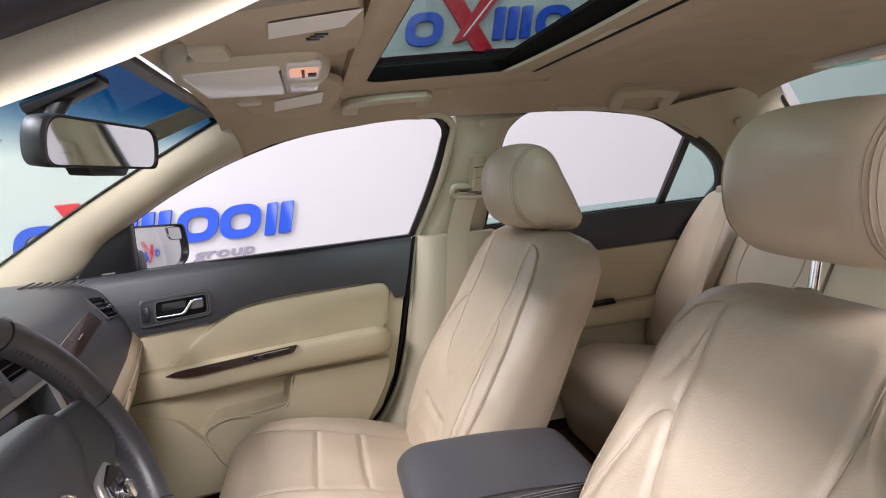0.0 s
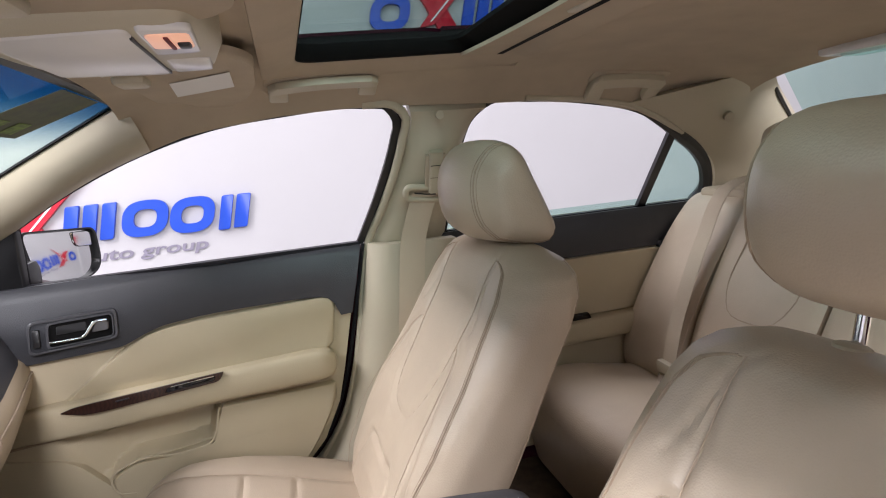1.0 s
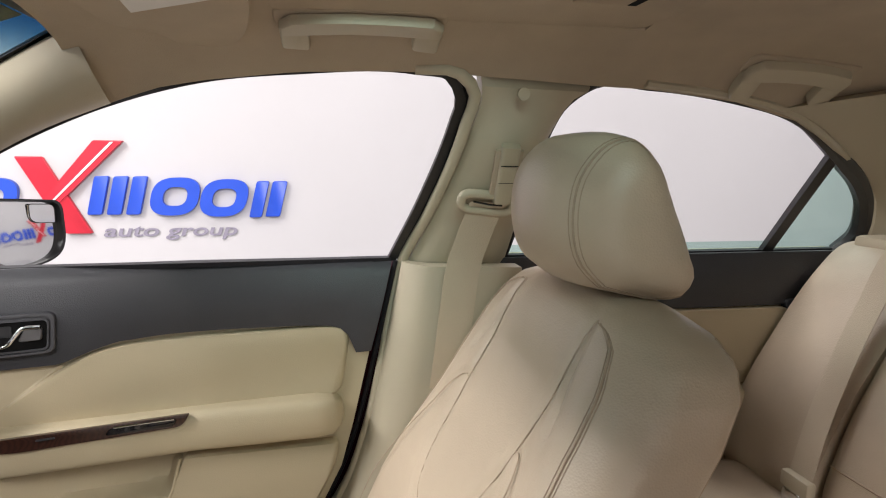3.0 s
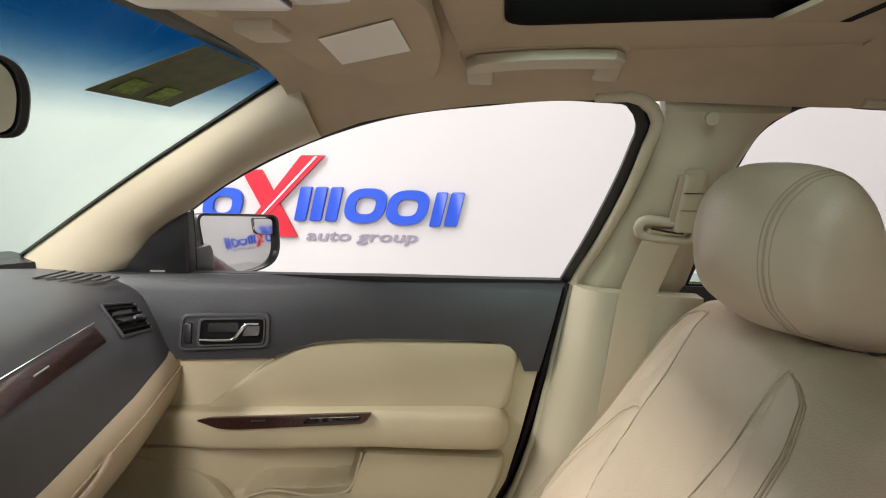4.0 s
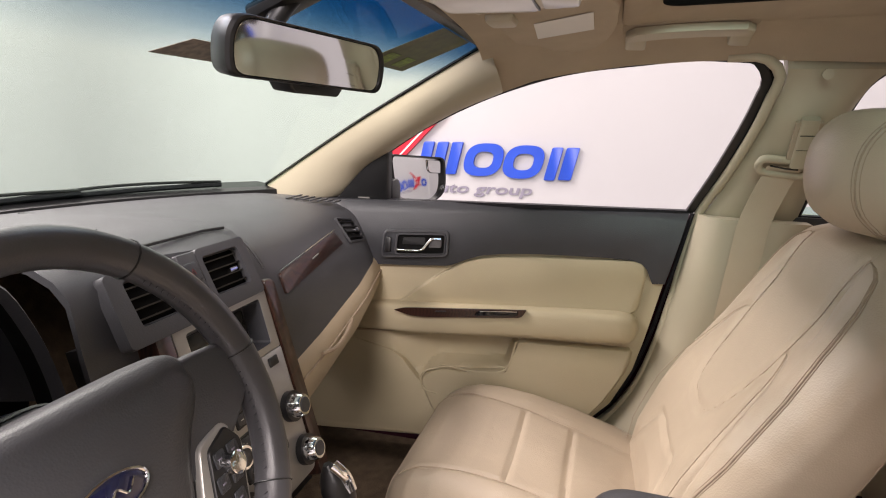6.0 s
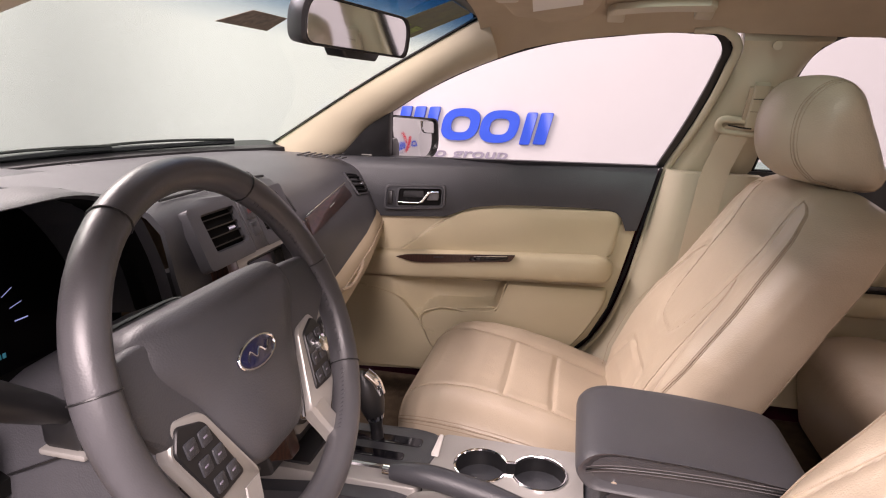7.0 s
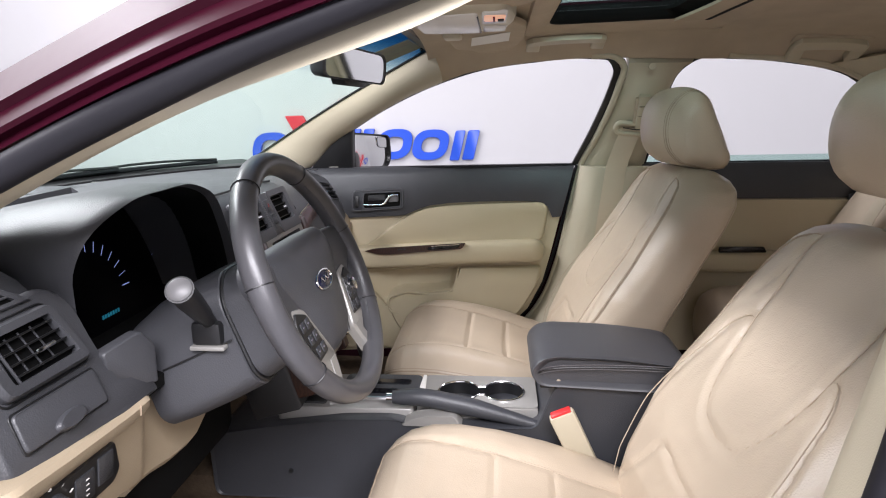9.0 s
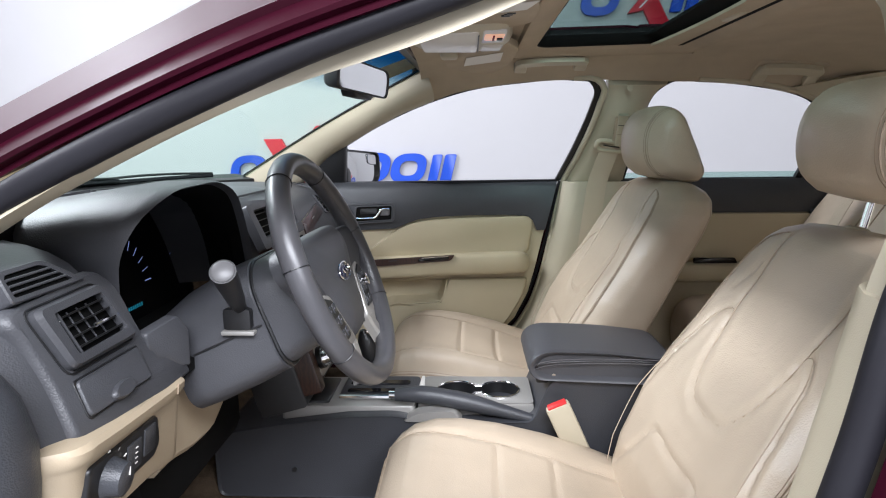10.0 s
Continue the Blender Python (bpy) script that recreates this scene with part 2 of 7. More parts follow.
def rounded(poly, r, n=4):
    """A polygon of (a, b) with its corners rounded by r (one radius or a list)."""
    out = []
    k = len(poly)
    for i in range(k):
        p, a, b = Vector(poly[i]), Vector(poly[i - 1]), Vector(poly[(i + 1) % k])
        q = r[i] if isinstance(r, (list, tuple)) else r
        da, db = (a - p), (b - p)
        ra, rb = min(q, da.length * 0.49), min(q, db.length * 0.49)
        s, e = p + da.normalized() * ra, p + db.normalized() * rb
        if q == 0:
            out.append(p)
            continue
        for j in range(n + 1):
            u = j / n
            out.append((1 - u) ** 2 * s + 2 * u * (1 - u) * p + u * u * e)
    return [(v[0], v[1]) for v in out]


def plate(poly, lift, thick, edge=0.003):
    """A polygon of (a, b) made solid: lift(a, b) gives the front point and normal; the rim is rounded by `edge`."""
    front = [lift(a, b) for a, b in poly]
    cx, cy = sum(p[0] for p in poly) / len(poly), sum(p[1] for p in poly) / len(poly)
    size = max(math.hypot(a - cx, b - cy) for a, b in poly)
    k = 1 - edge / size
    inner = [lift(cx + (a - cx) * k, cy + (b - cy) * k) for a, b in poly]
    r0 = [p - n * thick for p, n in front]
    r1 = [p - n * edge for p, n in front]
    mid = [lift(cx + (a - cx) * (1 + k) / 2, cy + (b - cy) * (1 + k) / 2) for a, b in poly]
    r2 = [p - n * edge * 0.3 for p, n in mid]
    r3 = [p for p, n in inner]
    return skin([r0, r1, r2, r3])


def flat(origin, ax, ay):
    """A lift for plate(): a plane with axes ax, ay."""
    o, x, y = Vector(origin), Vector(ax).normalized(), Vector(ay).normalized()
    nrm = x.cross(y)
    return lambda a, b: (o + a * x + b * y, nrm)


def frame_ring(outer, inner, lift, high, deep):
    """A raised frame between two outlines that have the same number of points."""
    def at(p, h):
        q, n = lift(*p)
        return q + n * h
    mid = [((a[0] * 0.75 + b[0] * 0.25), (a[1] * 0.75 + b[1] * 0.25)) for a, b in zip(outer, inner)]
    return skin([[at(p, -deep) for p in outer], [at(p, high * 0.6) for p in outer], [at(p, high) for p in mid], [at(p, high) for p in inner], [at(p, -deep) for p in inner]], True, False)


def near_line(a, b, lines):
    """Least distance from (a, b) to any of the polylines."""
    best = 9.0
    for ln in lines:
        d = np.hypot(ln[:, 0] - a, ln[:, 1] - b)
        best = min(best, float(d.min()))
    return best


# ---- the photo booth ----


def booth():
    path = rounded([(-3.7, -4.2), (6.2, -4.2), (6.2, 4.0), (-3.7, 4.0)], [1.2, 0.3, 0.12, 1.2], 10)
    n = len(path)
    inner = [[Vector((x, y, z)) for x, y in path] for z in (0.0, 3.7)]
    cx, cy = 1.25, -0.1
    outer = [[Vector((cx + (x - cx) * 1.03, cy + (y - cy) * 1.03, z)) for x, y in path] for z in (0.0, 3.7)]
    v, f = skin([outer[0], inner[0], inner[1], outer[1], outer[0]], True, False)
    wall = part("wall_booth", (v, f), WHITEW)
    tagged(wall, "seamless white curved photo booth wall", "wall", kind="structure")
    fl = part("floor", rbox(-4.1, 6.6, -4.6, 4.4, -0.1, 0.0, 0), BOOTHFLOOR, smooth=False)
    tagged(fl, "grey smooth photo booth floor", "floor", kind="structure")
    ce = part("ceiling", rbox(-4.1, 6.6, -4.6, 4.4, 3.7, 3.8, 0), WHITEW, smooth=False)
    tagged(ce, "plain white photo booth ceiling", "ceiling", kind="structure")


booth()


def lettering(words, lift):
    """Raised words in the built-in font; lift(a, b, h): a runs 0 to 1 along the words, b counts in heights of type, h 0 to 1 in depth."""
    cu = bpy.data.curves.new("words", "FONT")
    cu.body, cu.size, cu.shear, cu.offset, cu.extrude, cu.resolution_u = words, 1.0, 0.2, 0.02, 0.5, 4
    ob = new("words", cu)
    me = bpy.data.meshes.new_from_object(ob.evaluated_get(bpy.context.evaluated_depsgraph_get()))
    bpy.data.objects.remove(ob)
    bm = bmesh.new()
    bm.from_mesh(me)
    bpy.data.meshes.remove(me)
    x0, x1 = min(v.co.x for v in bm.verts), max(v.co.x for v in bm.verts)
    for v in bm.verts:
        v.co = lift((v.co.x - x0) / (x1 - x0), v.co.y, v.co.z + 0.5)
    return bm


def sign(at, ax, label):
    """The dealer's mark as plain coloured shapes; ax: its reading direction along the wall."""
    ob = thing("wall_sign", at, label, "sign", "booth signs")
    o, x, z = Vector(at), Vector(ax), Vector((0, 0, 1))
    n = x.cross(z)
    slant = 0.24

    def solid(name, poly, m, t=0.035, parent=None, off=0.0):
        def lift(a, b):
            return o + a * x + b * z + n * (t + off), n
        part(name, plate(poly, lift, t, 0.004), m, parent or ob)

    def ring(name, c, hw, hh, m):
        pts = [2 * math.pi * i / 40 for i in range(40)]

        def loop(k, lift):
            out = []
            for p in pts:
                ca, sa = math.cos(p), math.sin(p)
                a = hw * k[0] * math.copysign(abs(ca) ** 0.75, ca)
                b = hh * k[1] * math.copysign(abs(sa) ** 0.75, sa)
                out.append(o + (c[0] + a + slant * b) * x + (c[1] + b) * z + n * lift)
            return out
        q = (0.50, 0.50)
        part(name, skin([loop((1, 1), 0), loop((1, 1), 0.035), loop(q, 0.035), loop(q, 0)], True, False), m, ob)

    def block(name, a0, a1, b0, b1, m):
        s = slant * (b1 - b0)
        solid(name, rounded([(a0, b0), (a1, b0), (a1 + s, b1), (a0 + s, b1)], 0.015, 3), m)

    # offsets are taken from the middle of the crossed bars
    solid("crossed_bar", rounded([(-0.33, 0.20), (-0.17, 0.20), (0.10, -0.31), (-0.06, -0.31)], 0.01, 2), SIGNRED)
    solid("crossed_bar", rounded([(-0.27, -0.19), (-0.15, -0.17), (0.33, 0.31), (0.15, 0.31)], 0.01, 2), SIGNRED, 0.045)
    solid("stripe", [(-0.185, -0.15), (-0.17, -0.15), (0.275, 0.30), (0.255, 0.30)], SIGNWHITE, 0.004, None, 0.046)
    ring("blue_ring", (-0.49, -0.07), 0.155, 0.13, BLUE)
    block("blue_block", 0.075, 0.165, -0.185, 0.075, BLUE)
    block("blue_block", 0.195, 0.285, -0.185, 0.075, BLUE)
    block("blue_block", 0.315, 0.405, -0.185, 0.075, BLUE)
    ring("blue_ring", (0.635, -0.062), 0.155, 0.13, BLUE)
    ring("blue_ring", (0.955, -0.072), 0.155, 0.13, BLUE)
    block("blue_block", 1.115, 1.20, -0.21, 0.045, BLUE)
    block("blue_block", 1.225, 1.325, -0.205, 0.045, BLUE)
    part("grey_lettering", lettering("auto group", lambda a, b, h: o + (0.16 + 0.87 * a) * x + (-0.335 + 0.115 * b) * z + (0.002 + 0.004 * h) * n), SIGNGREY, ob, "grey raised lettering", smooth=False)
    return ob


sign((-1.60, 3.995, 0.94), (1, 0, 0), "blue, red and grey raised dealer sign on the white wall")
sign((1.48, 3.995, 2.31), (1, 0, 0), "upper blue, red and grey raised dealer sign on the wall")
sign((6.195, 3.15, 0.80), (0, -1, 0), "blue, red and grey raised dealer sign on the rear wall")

# ---- the car's shell ----
TOP_EDGE = [(-0.30, 0.585, 1.185), (-0.212, 0.552, 1.216), (-0.144, 0.536, 1.238), (-0.084, 0.528, 1.249), (0.04, 0.518, 1.263), (0.159, 0.515, 1.268), (0.25, 0.515, 1.268),
            (0.36, 0.518, 1.264), (0.47, 0.521, 1.259), (0.566, 0.522, 1.257), (0.715, 0.531, 1.244), (0.846, 0.549, 1.218), (0.925, 0.571, 1.187), (1.0, 0.597, 1.150), (1.06, 0.621, 1.113)]
SUN_X, SUN_Y = (0.026, 0.492), 0.422


def roof_mid(x):
    return lerp_table([(-0.4, 1.29), (-0.26, 1.318), (-0.1, 1.328), (0.1, 1.338), (0.4, 1.343), (0.8, 1.33), (1.1, 1.295), (1.3, 1.265)], x)[0]


def roof_point(x, y, rise=0.0, wide=0.0):
    ye, ze = lerp_table(TOP_EDGE, x)
    ye += wide
    q = min(1.0, abs(y) / ye)
    zc = roof_mid(x)
    return Vector((x, y, zc - (zc - ze) * (0.25 * q ** 2 + 0.75 * q ** 10) + rise))


def roof_grid(rise, wide, hole_x, hole_y, x0, x1):
    xs = sorted(set(list(np.linspace(x0, x1, 44)) + list(hole_x)))
    qs = np.linspace(-1, 1, 41)
    vs, fs, ids = [], [], {}
    cols = []
    for x in xs:
        ye = lerp_table(TOP_EDGE, x)[0] + wide
        ys = [float(q * ye) for q in qs]
        k = min(range(41), key=lambda i: abs(ys[i] - hole_y))
        ys[k], ys[40 - k] = hole_y, -hole_y
        cols.append(ys)
        for y in ys:
            vs.append(roof_point(x, y, rise, wide))
    for i in range(len(xs) - 1):
        for j in range(40):
            mx, my = (xs[i] + xs[i + 1]) / 2, (cols[i][j] + cols[i][j + 1]) / 2
            if hole_x[0] < mx < hole_x[1] and abs(my) < hole_y:
                continue
            a = i * 41 + j
            fs.append((a, a + 1, a + 42, a + 41))
    return vs, fs


def solid_grid(vf, way, thick):
    """Thickens an open grid along `way`, closing its rims."""
    v, f = vf
    n = len(v)
    w = Vector(way) * thick
    edges = {}
    for q in f:
        for i in range(len(q)):
            e = (q[i], q[(i + 1) % len(q)])
            edges[e] = True
    rim = [e for e in edges if (e[1], e[0]) not in edges]
    return v + [p + w for p in v], f + [tuple(n + i for i in reversed(q)) for q in f] + [(b, a, a + n, b + n) for a, b in rim]


body = thing("car_body", (0.2, 0, 0.25), "burgundy four-door car body with cream pillar trim, windows lowered", "car body", kind="structure")
part("headliner", solid_grid(roof_grid(0, 0, SUN_X, SUN_Y, -0.235, 1.13), (0, 0, 1), 0.012), HEADLINER, body, "beige cloth headliner")
part("roof_skin", solid_grid(roof_grid(0.055, 0.075, (0.03, 0.50), 0.40, -0.27, 1.2), (0, 0, 1), 0.006), PAINT, body)

# sunroof: black well, glass, pulled-back shade
sun = thing("sunroof", (0.26, 0, 1.35), "sunroof with dark glass, black frame and half-open beige shade", "sunroof", kind="structure")


def hoop(x0, x1, y, z, r=0.035):
    return [Vector((a, b, z - 0.008 * (b / 0.32) ** 2 + 0.015 * (a - 0.2))) for a, b in rounded([(x0, -y), (x1, -y), (x1, y), (x0, y)], r, 6)]


part("frame", skin([hoop(0.070, 0.450, 0.375, 1.360), hoop(0.074, 0.446, 0.367, 1.3475), hoop(0.0745, 0.402, 0.363, 1.3465), hoop(0.0750, 0.394, 0.356, 1.3475), hoop(0.0755, 0.388, 0.352, 1.352), hoop(0.076, 0.360, 0.343, 1.365), hoop(0.076, 0.360, 0.343, 1.372), hoop(0.070, 0.450, 0.375, 1.372)], True, False), FELT, sun, "black sunroof frame")
part("lip", skin([hoop(0.016, 0.502, 0.434, 1.348, 0.012), hoop(0.018, 0.500, 0.432, 1.334, 0.02), hoop(0.026, 0.492, 0.423, 1.3312, 0.03), hoop(0.042, 0.476, 0.405, 1.3335, 0.04), hoop(0.060, 0.458, 0.382, 1.3405, 0.04), hoop(0.072, 0.448, 0.369, 1.3452), hoop(0.074, 0.446, 0.366, 1.349), hoop(0.074, 0.446, 0.366, 1.362)], True, False), HEADLINER, sun)


def dished(x, y, z):
    return Vector((x, y, z - 0.008 * (y / 0.32) ** 2 + 0.015 * (x - 0.2)))


part("glass", sheet([[dished(x, y, 1.376) for y in np.linspace(-0.378, 0.378, 11)] for x in np.linspace(0.060, 0.46, 7)], 0.004, (0, 0, 1)), SUNGLASS, sun)
def level(x, y, z):
    return Vector((x, y, z - 0.0104 + 0.015 * (x - 0.2)))


part("shade", sheet([[level(0.366 + 0.020 * (1 - (y / 0.36) ** 2) * (1 - k) + 0.072 * k, y, 1.3412) for y in np.linspace(-0.3645, 0.3645, 21)] for k in (0.0, 0.06, 0.25, 0.5, 0.75, 1.0)], 0.006, (0, 0, 1)), HEADLINER, sun, "beige sunshade panel")
# black strip stands in for the shadow between sunshade and rear lip
part("gap_shadow_strip", sheet([[level(x, y, 1.3404) for y in np.linspace(-0.366, 0.366, 21)] for x in (0.436, 0.441, 0.447)], 0.004, (0, 0, 1)), FELT, sun)
part("shade_grip", rbox(0.412, 0.428, -0.03, 0.05, 1.3312, 1.3382, 0.003), TRIM, sun)

# ---- passenger side: pillars and window surrounds ----
PB, PA = Vector((-0.835, 0.675, 0.995)), Vector((-0.223, 0.487, 1.300))


def flip(v, side):
    return Vector((v[0], v[1] * side, v[2]))


def a_pillar(side):
    inner = spline([PB, (-0.53, 0.592, 1.158), PA], 24)
    outer = spline([(-0.70, 0.705, 0.945), (-0.63, 0.70, 0.985), (-0.56, 0.69, 1.052), (-0.495, 0.672, 1.090), (-0.395, 0.62, 1.142), (-0.30, 0.585, 1.185), (-0.205, 0.553, 1.218)], 24)
    rows = []
    for a, b in zip(inner, outer):
        rows.append([flip(a.lerp(b, u) + Vector((0.012, -0.022, -0.016)) * math.sin(math.pi * u) ** 0.8, side) for u in np.linspace(0, 1, 11)])
    part("a_pillar_trim", sheet(rows, 0.02, (-0.4, 0.6 * side, 0.3)), TRIM, body, "cream windscreen pillar trim")
    frit = ribbon([flip(p + Vector((-0.008, 0.006, 0.003)), side) for p in inner], [(-0.012, 0), (0.012, 0), (0.012, 0.005), (-0.012, 0.005)], (0.2, -0.7 * side, 0.1), (-0.3, 0.1 * side, 0.6))
    part("windscreen_edge", frit, BLACK, body)


a_pillar(1)
a_pillar(-1)


def b_pillar(side, dx=0.0, low=0.0):
    front = spline([(0.297, 0.540, 1.285), (0.297, 0.520, 1.262), (0.302, 0.535, 1.240), (0.294, 0.568, 1.192), (0.255, 0.662, 1.06), (0.214, 0.728, 0.955)], 20)
    back = spline([(0.468, 0.545, 1.280), (0.468, 0.524, 1.256), (0.445, 0.535, 1.240), (0.422, 0.566, 1.192), (0.405, 0.655, 1.06), (0.396, 0.722, 0.955)], 20)
    rows = [[flip(a.lerp(b, u) + Vector((0, -0.035, -0.006)) * math.sin(math.pi * u) ** 0.5 * min(1.0, max(0, i - 1) / 6), side) for u in np.linspace(0, 1, 11)] for i, (a, b) in enumerate(zip(front, back))]
    rows = [[v + Vector((dx, 0, 0)) for v in r] for r in rows]
    part("b_pillar_trim", sheet(rows, 0.03, (0, side, 0.2)), TRIM, body, "cream centre pillar trim")
    lowf = spline([(0.205, 0.70, 0.968), (0.165, 0.70, 0.784), (0.135, 0.70, 0.653), (0.095, 0.70, 0.542), (0.04, 0.70, 0.46), (-0.03, 0.70, 0.40)], 20)
    lowb = spline([(0.40, 0.665, 0.968), (0.40, 0.66, 0.784), (0.40, 0.66, 0.653), (0.40, 0.66, 0.542), (0.40, 0.66, 0.46), (0.40, 0.66, 0.40)], 20)
    rows = [[flip(a.lerp(b, u) + Vector((0.0, -0.045, 0)) * min(1, u * 5) ** 0.5, side) for u in np.linspace(0, 1, 15)] for a, b in zip(lowf, lowb)]
    rows = [[v + Vector((low, 0.02 * side * (dx > 0), 0)) for v in r] for r in rows]
    part("b_pillar_lower_trim", sheet(rows, 0.04, (0, side, 0)), TRIM, body, "cream lower centre pillar trim")
    # rolled welt along the door opening
    welt = [flip(p, side) for p in spline([(0.20, 0.515, 1.274), (0.262, 0.514, 1.270), (0.288, 0.528, 1.248), (0.283, 0.562, 1.197), (0.243, 0.662, 1.055), (0.207, 0.724, 0.965), (0.168, 0.706, 0.784), (0.138, 0.706, 0.653), (0.098, 0.706, 0.542), (0.045, 0.706, 0.462), (-0.03, 0.706, 0.40)], 50)]
    if side > 0:
        part("door_welt", tube(welt, 0.0095, 10), TRIM, body, "cream door opening welt")


b_pillar(1)
b_pillar(-1, 0.042, 0.036)


def c_pillar(side):
    edge = spline([(0.80, 0.535, 1.235), (0.925, 0.565, 1.197), (1.0, 0.592, 1.160), (1.07, 0.62, 1.118), (1.135, 0.655, 1.066), (1.165, 0.69, 1.0), (1.16, 0.71, 0.955)], 24)
    far = spline([(1.13, 0.46, 1.285), (1.17, 0.48, 1.275), (1.205, 0.51, 1.26), (1.25, 0.545, 1.245), (1.33, 0.57, 1.17), (1.42, 0.60, 1.08), (1.50, 0.62, 0.98)], 24)
    rows = [[flip(a.lerp(b, u) + Vector((-0.012, -0.03, 0.0)) * math.sin(math.pi * u), side) for u in np.linspace(0, 1, 13)] for a, b in zip(edge, far)]
    part("c_pillar_trim", sheet(rows, 0.02, (0.2, side, 0.3)), TRIM, body, "cream rear pillar trim")
    part("rear_door_welt", tube([flip(p, side) for p in spline([(0.55, 0.516, 1.266), (0.715, 0.526, 1.252), (0.846, 0.545, 1.226), (0.93, 0.570, 1.192), (1.0, 0.596, 1.157), (1.07, 0.624, 1.115), (1.137, 0.66, 1.062), (1.16, 0.69, 1.0), (1.13, 0.715, 0.93), (1.07, 0.70, 0.80), (0.98, 0.69, 0.66), (0.90, 0.69, 0.52)], 50)], 0.008, 8), TRIM, body)
    if side > 0:
        part("coat_hook", tube([(1.092, 0.545, 1.190), (1.088, 0.533, 1.185)], 0.012, 16), TRIM, body)


c_pillar(1)
c_pillar(-1)
part("pillar_plug", tube([(0.355, 0.508, 1.243), (0.355, 0.502, 1.242)], 0.009, 14), TRIM, body)

# windscreen, cowl and rear window


def screen_row(v, n=17):
    out = []
    for u in np.linspace(-1, 1, n):
        k = 1 - abs(u) ** 2.2
        low = Vector((-0.835 - 0.26 * k, 0.69 * u, 0.985 + 0.005 * k))
        high = Vector((-0.225 - 0.035 * k, 0.50 * u, 1.302 + 0.022 * k))
        p = low.lerp(high, v)
        p.z += 0.02 * math.sin(math.pi * v)
        out.append(p)
    return out


ws = thing("windscreen", (-0.6, 0, 1.1), "green-tinted windscreen with a blue shade band on top", "windscreen", kind="structure")
WINDSHIELD_OB = part("glass", sheet([screen_row(v) for v in np.linspace(0, 1, 12)], 0.004, (-0.3, 0, 0.9)), WINDSHIELD, None)
WINDSHIELD_OB.parent = ws
WINDSHIELD_OB.location = -PLACE[ws]
WINDSHIELD_OB.visible_shadow = False
cowl = [p + Vector((0.02, 0, 0.004)) for p in screen_row(0.0, 25)]
part("cowl", ribbon(cowl, [(-0.06, -0.03), (0.03, -0.03), (0.03, 0.0), (-0.06, 0.016)], (1, 0, 0), (0, 0, 1)), BLACK, ws, "black cowl strip")
hd = [p for p in screen_row(1.0, 25)]
part("header_edge", ribbon(hd, [(-0.012, -0.006), (0.006, -0.004), (0.006, 0.006), (-0.012, 0.003)], (1, 0, 0), (0, 0, 1)), BLACK, ws)
rg = [[Vector((1.21 + 0.28 * v, u * (0.50 + 0.09 * v), 1.285 + 0.01 * (1 - u * u) - 0.30 * v)) for u in np.linspace(-1, 1, 9)] for v in np.linspace(0, 1, 5)]
rear_pane = thing("rear_window", (1.35, 0, 1.1), "green-tinted rear window pane", "car window", kind="structure")
part("glass", sheet(rg, 0.004, (0.6, 0, 0.8)), PANE, rear_pane).visible_shadow = False
part("edge", tube([(1.215, 0.535, 1.262), (1.33, 0.572, 1.14), (1.48, 0.60, 0.985)], 0.005, 6), BLACK, rear_pane)

# floor pan, carpet, parcel shelf, outer sides that close the car
part("carpet", rbox(-1.15, 0.75, -0.70, 0.72, 0.27, 0.32, 0.01), CARPET, body, "brown-beige cut pile carpet")
part("tunnel_carpet", rbox(-1.0, 1.0, -0.10, 0.12, 0.32, 0.40, 0.03), CARPET, body)
part("firewall_carpet", sheet([[Vector((x, y, z)) for y in np.linspace(-0.74, 0.74, 5)] for x, z in ((-0.70, 0.32), (-0.92, 0.44), (-1.0, 0.70), (-1.05, 0.94))], 0.03, (-1, 0, 0)), CARPET, body)
part("parcel_shelf", rbox(1.10, 1.52, -0.66, 0.66, 0.98, 1.01, 0.01), HEADLINER, body)
part("rear_bulkhead", rbox(1.42, 1.50, -0.74, 0.74, 0.25, 0.99, 0.01), CARPET, body)
part("outer_side", rbox(0.40, 1.55, 0.80, 0.86, 0.22, 0.95, 0.02), PAINT, body)
part("sill_trim", rbox(-0.66, 0.10, -0.80, -0.66, 0.26, 0.36, 0.02), TRIM, body)
part("rear_outer_side", rbox(0.33, 1.55, -0.86, -0.80, 0.22, 0.95, 0.02), PAINT, body)
part("front_scuttle", rbox(-1.25, -0.70, 0.76, 0.84, 0.25, 0.94, 0.02), PAINT, body)
part("front_scuttle", rbox(-1.25, -0.72, -0.86, -0.76, 0.25, 0.93, 0.02), PAINT, body)

# driver's door opening: trim, rubber seal and painted frame
N = 60
LOWC = spline([(-0.72, -0.70, 0.925), (-0.65, -0.668, 0.970), (-0.581, -0.65, 1.014), (-0.515, -0.65, 1.051), (-0.453, -0.65, 1.081), (-0.392, -0.65, 1.109), (-0.333, -0.65, 1.134), (-0.277, -0.65, 1.155), (-0.182, -0.65, 1.183), (-0.111, -0.65, 1.204), (-0.03, -0.645, 1.236), (0.06, -0.63, 1.264), (0.16, -0.61, 1.278), (0.27, -0.60, 1.278)], N)
SEALC = spline([(-0.66, -0.80, 0.95), (-0.57, -0.785, 1.005), (-0.482, -0.763, 1.058), (-0.40, -0.735, 1.106), (-0.313, -0.705, 1.151), (-0.218, -0.685, 1.198), (-0.15, -0.68, 1.225), (-0.07, -0.675, 1.255), (0.03, -0.665, 1.282), (0.12, -0.655, 1.292), (0.28, -0.645, 1.292)], N)
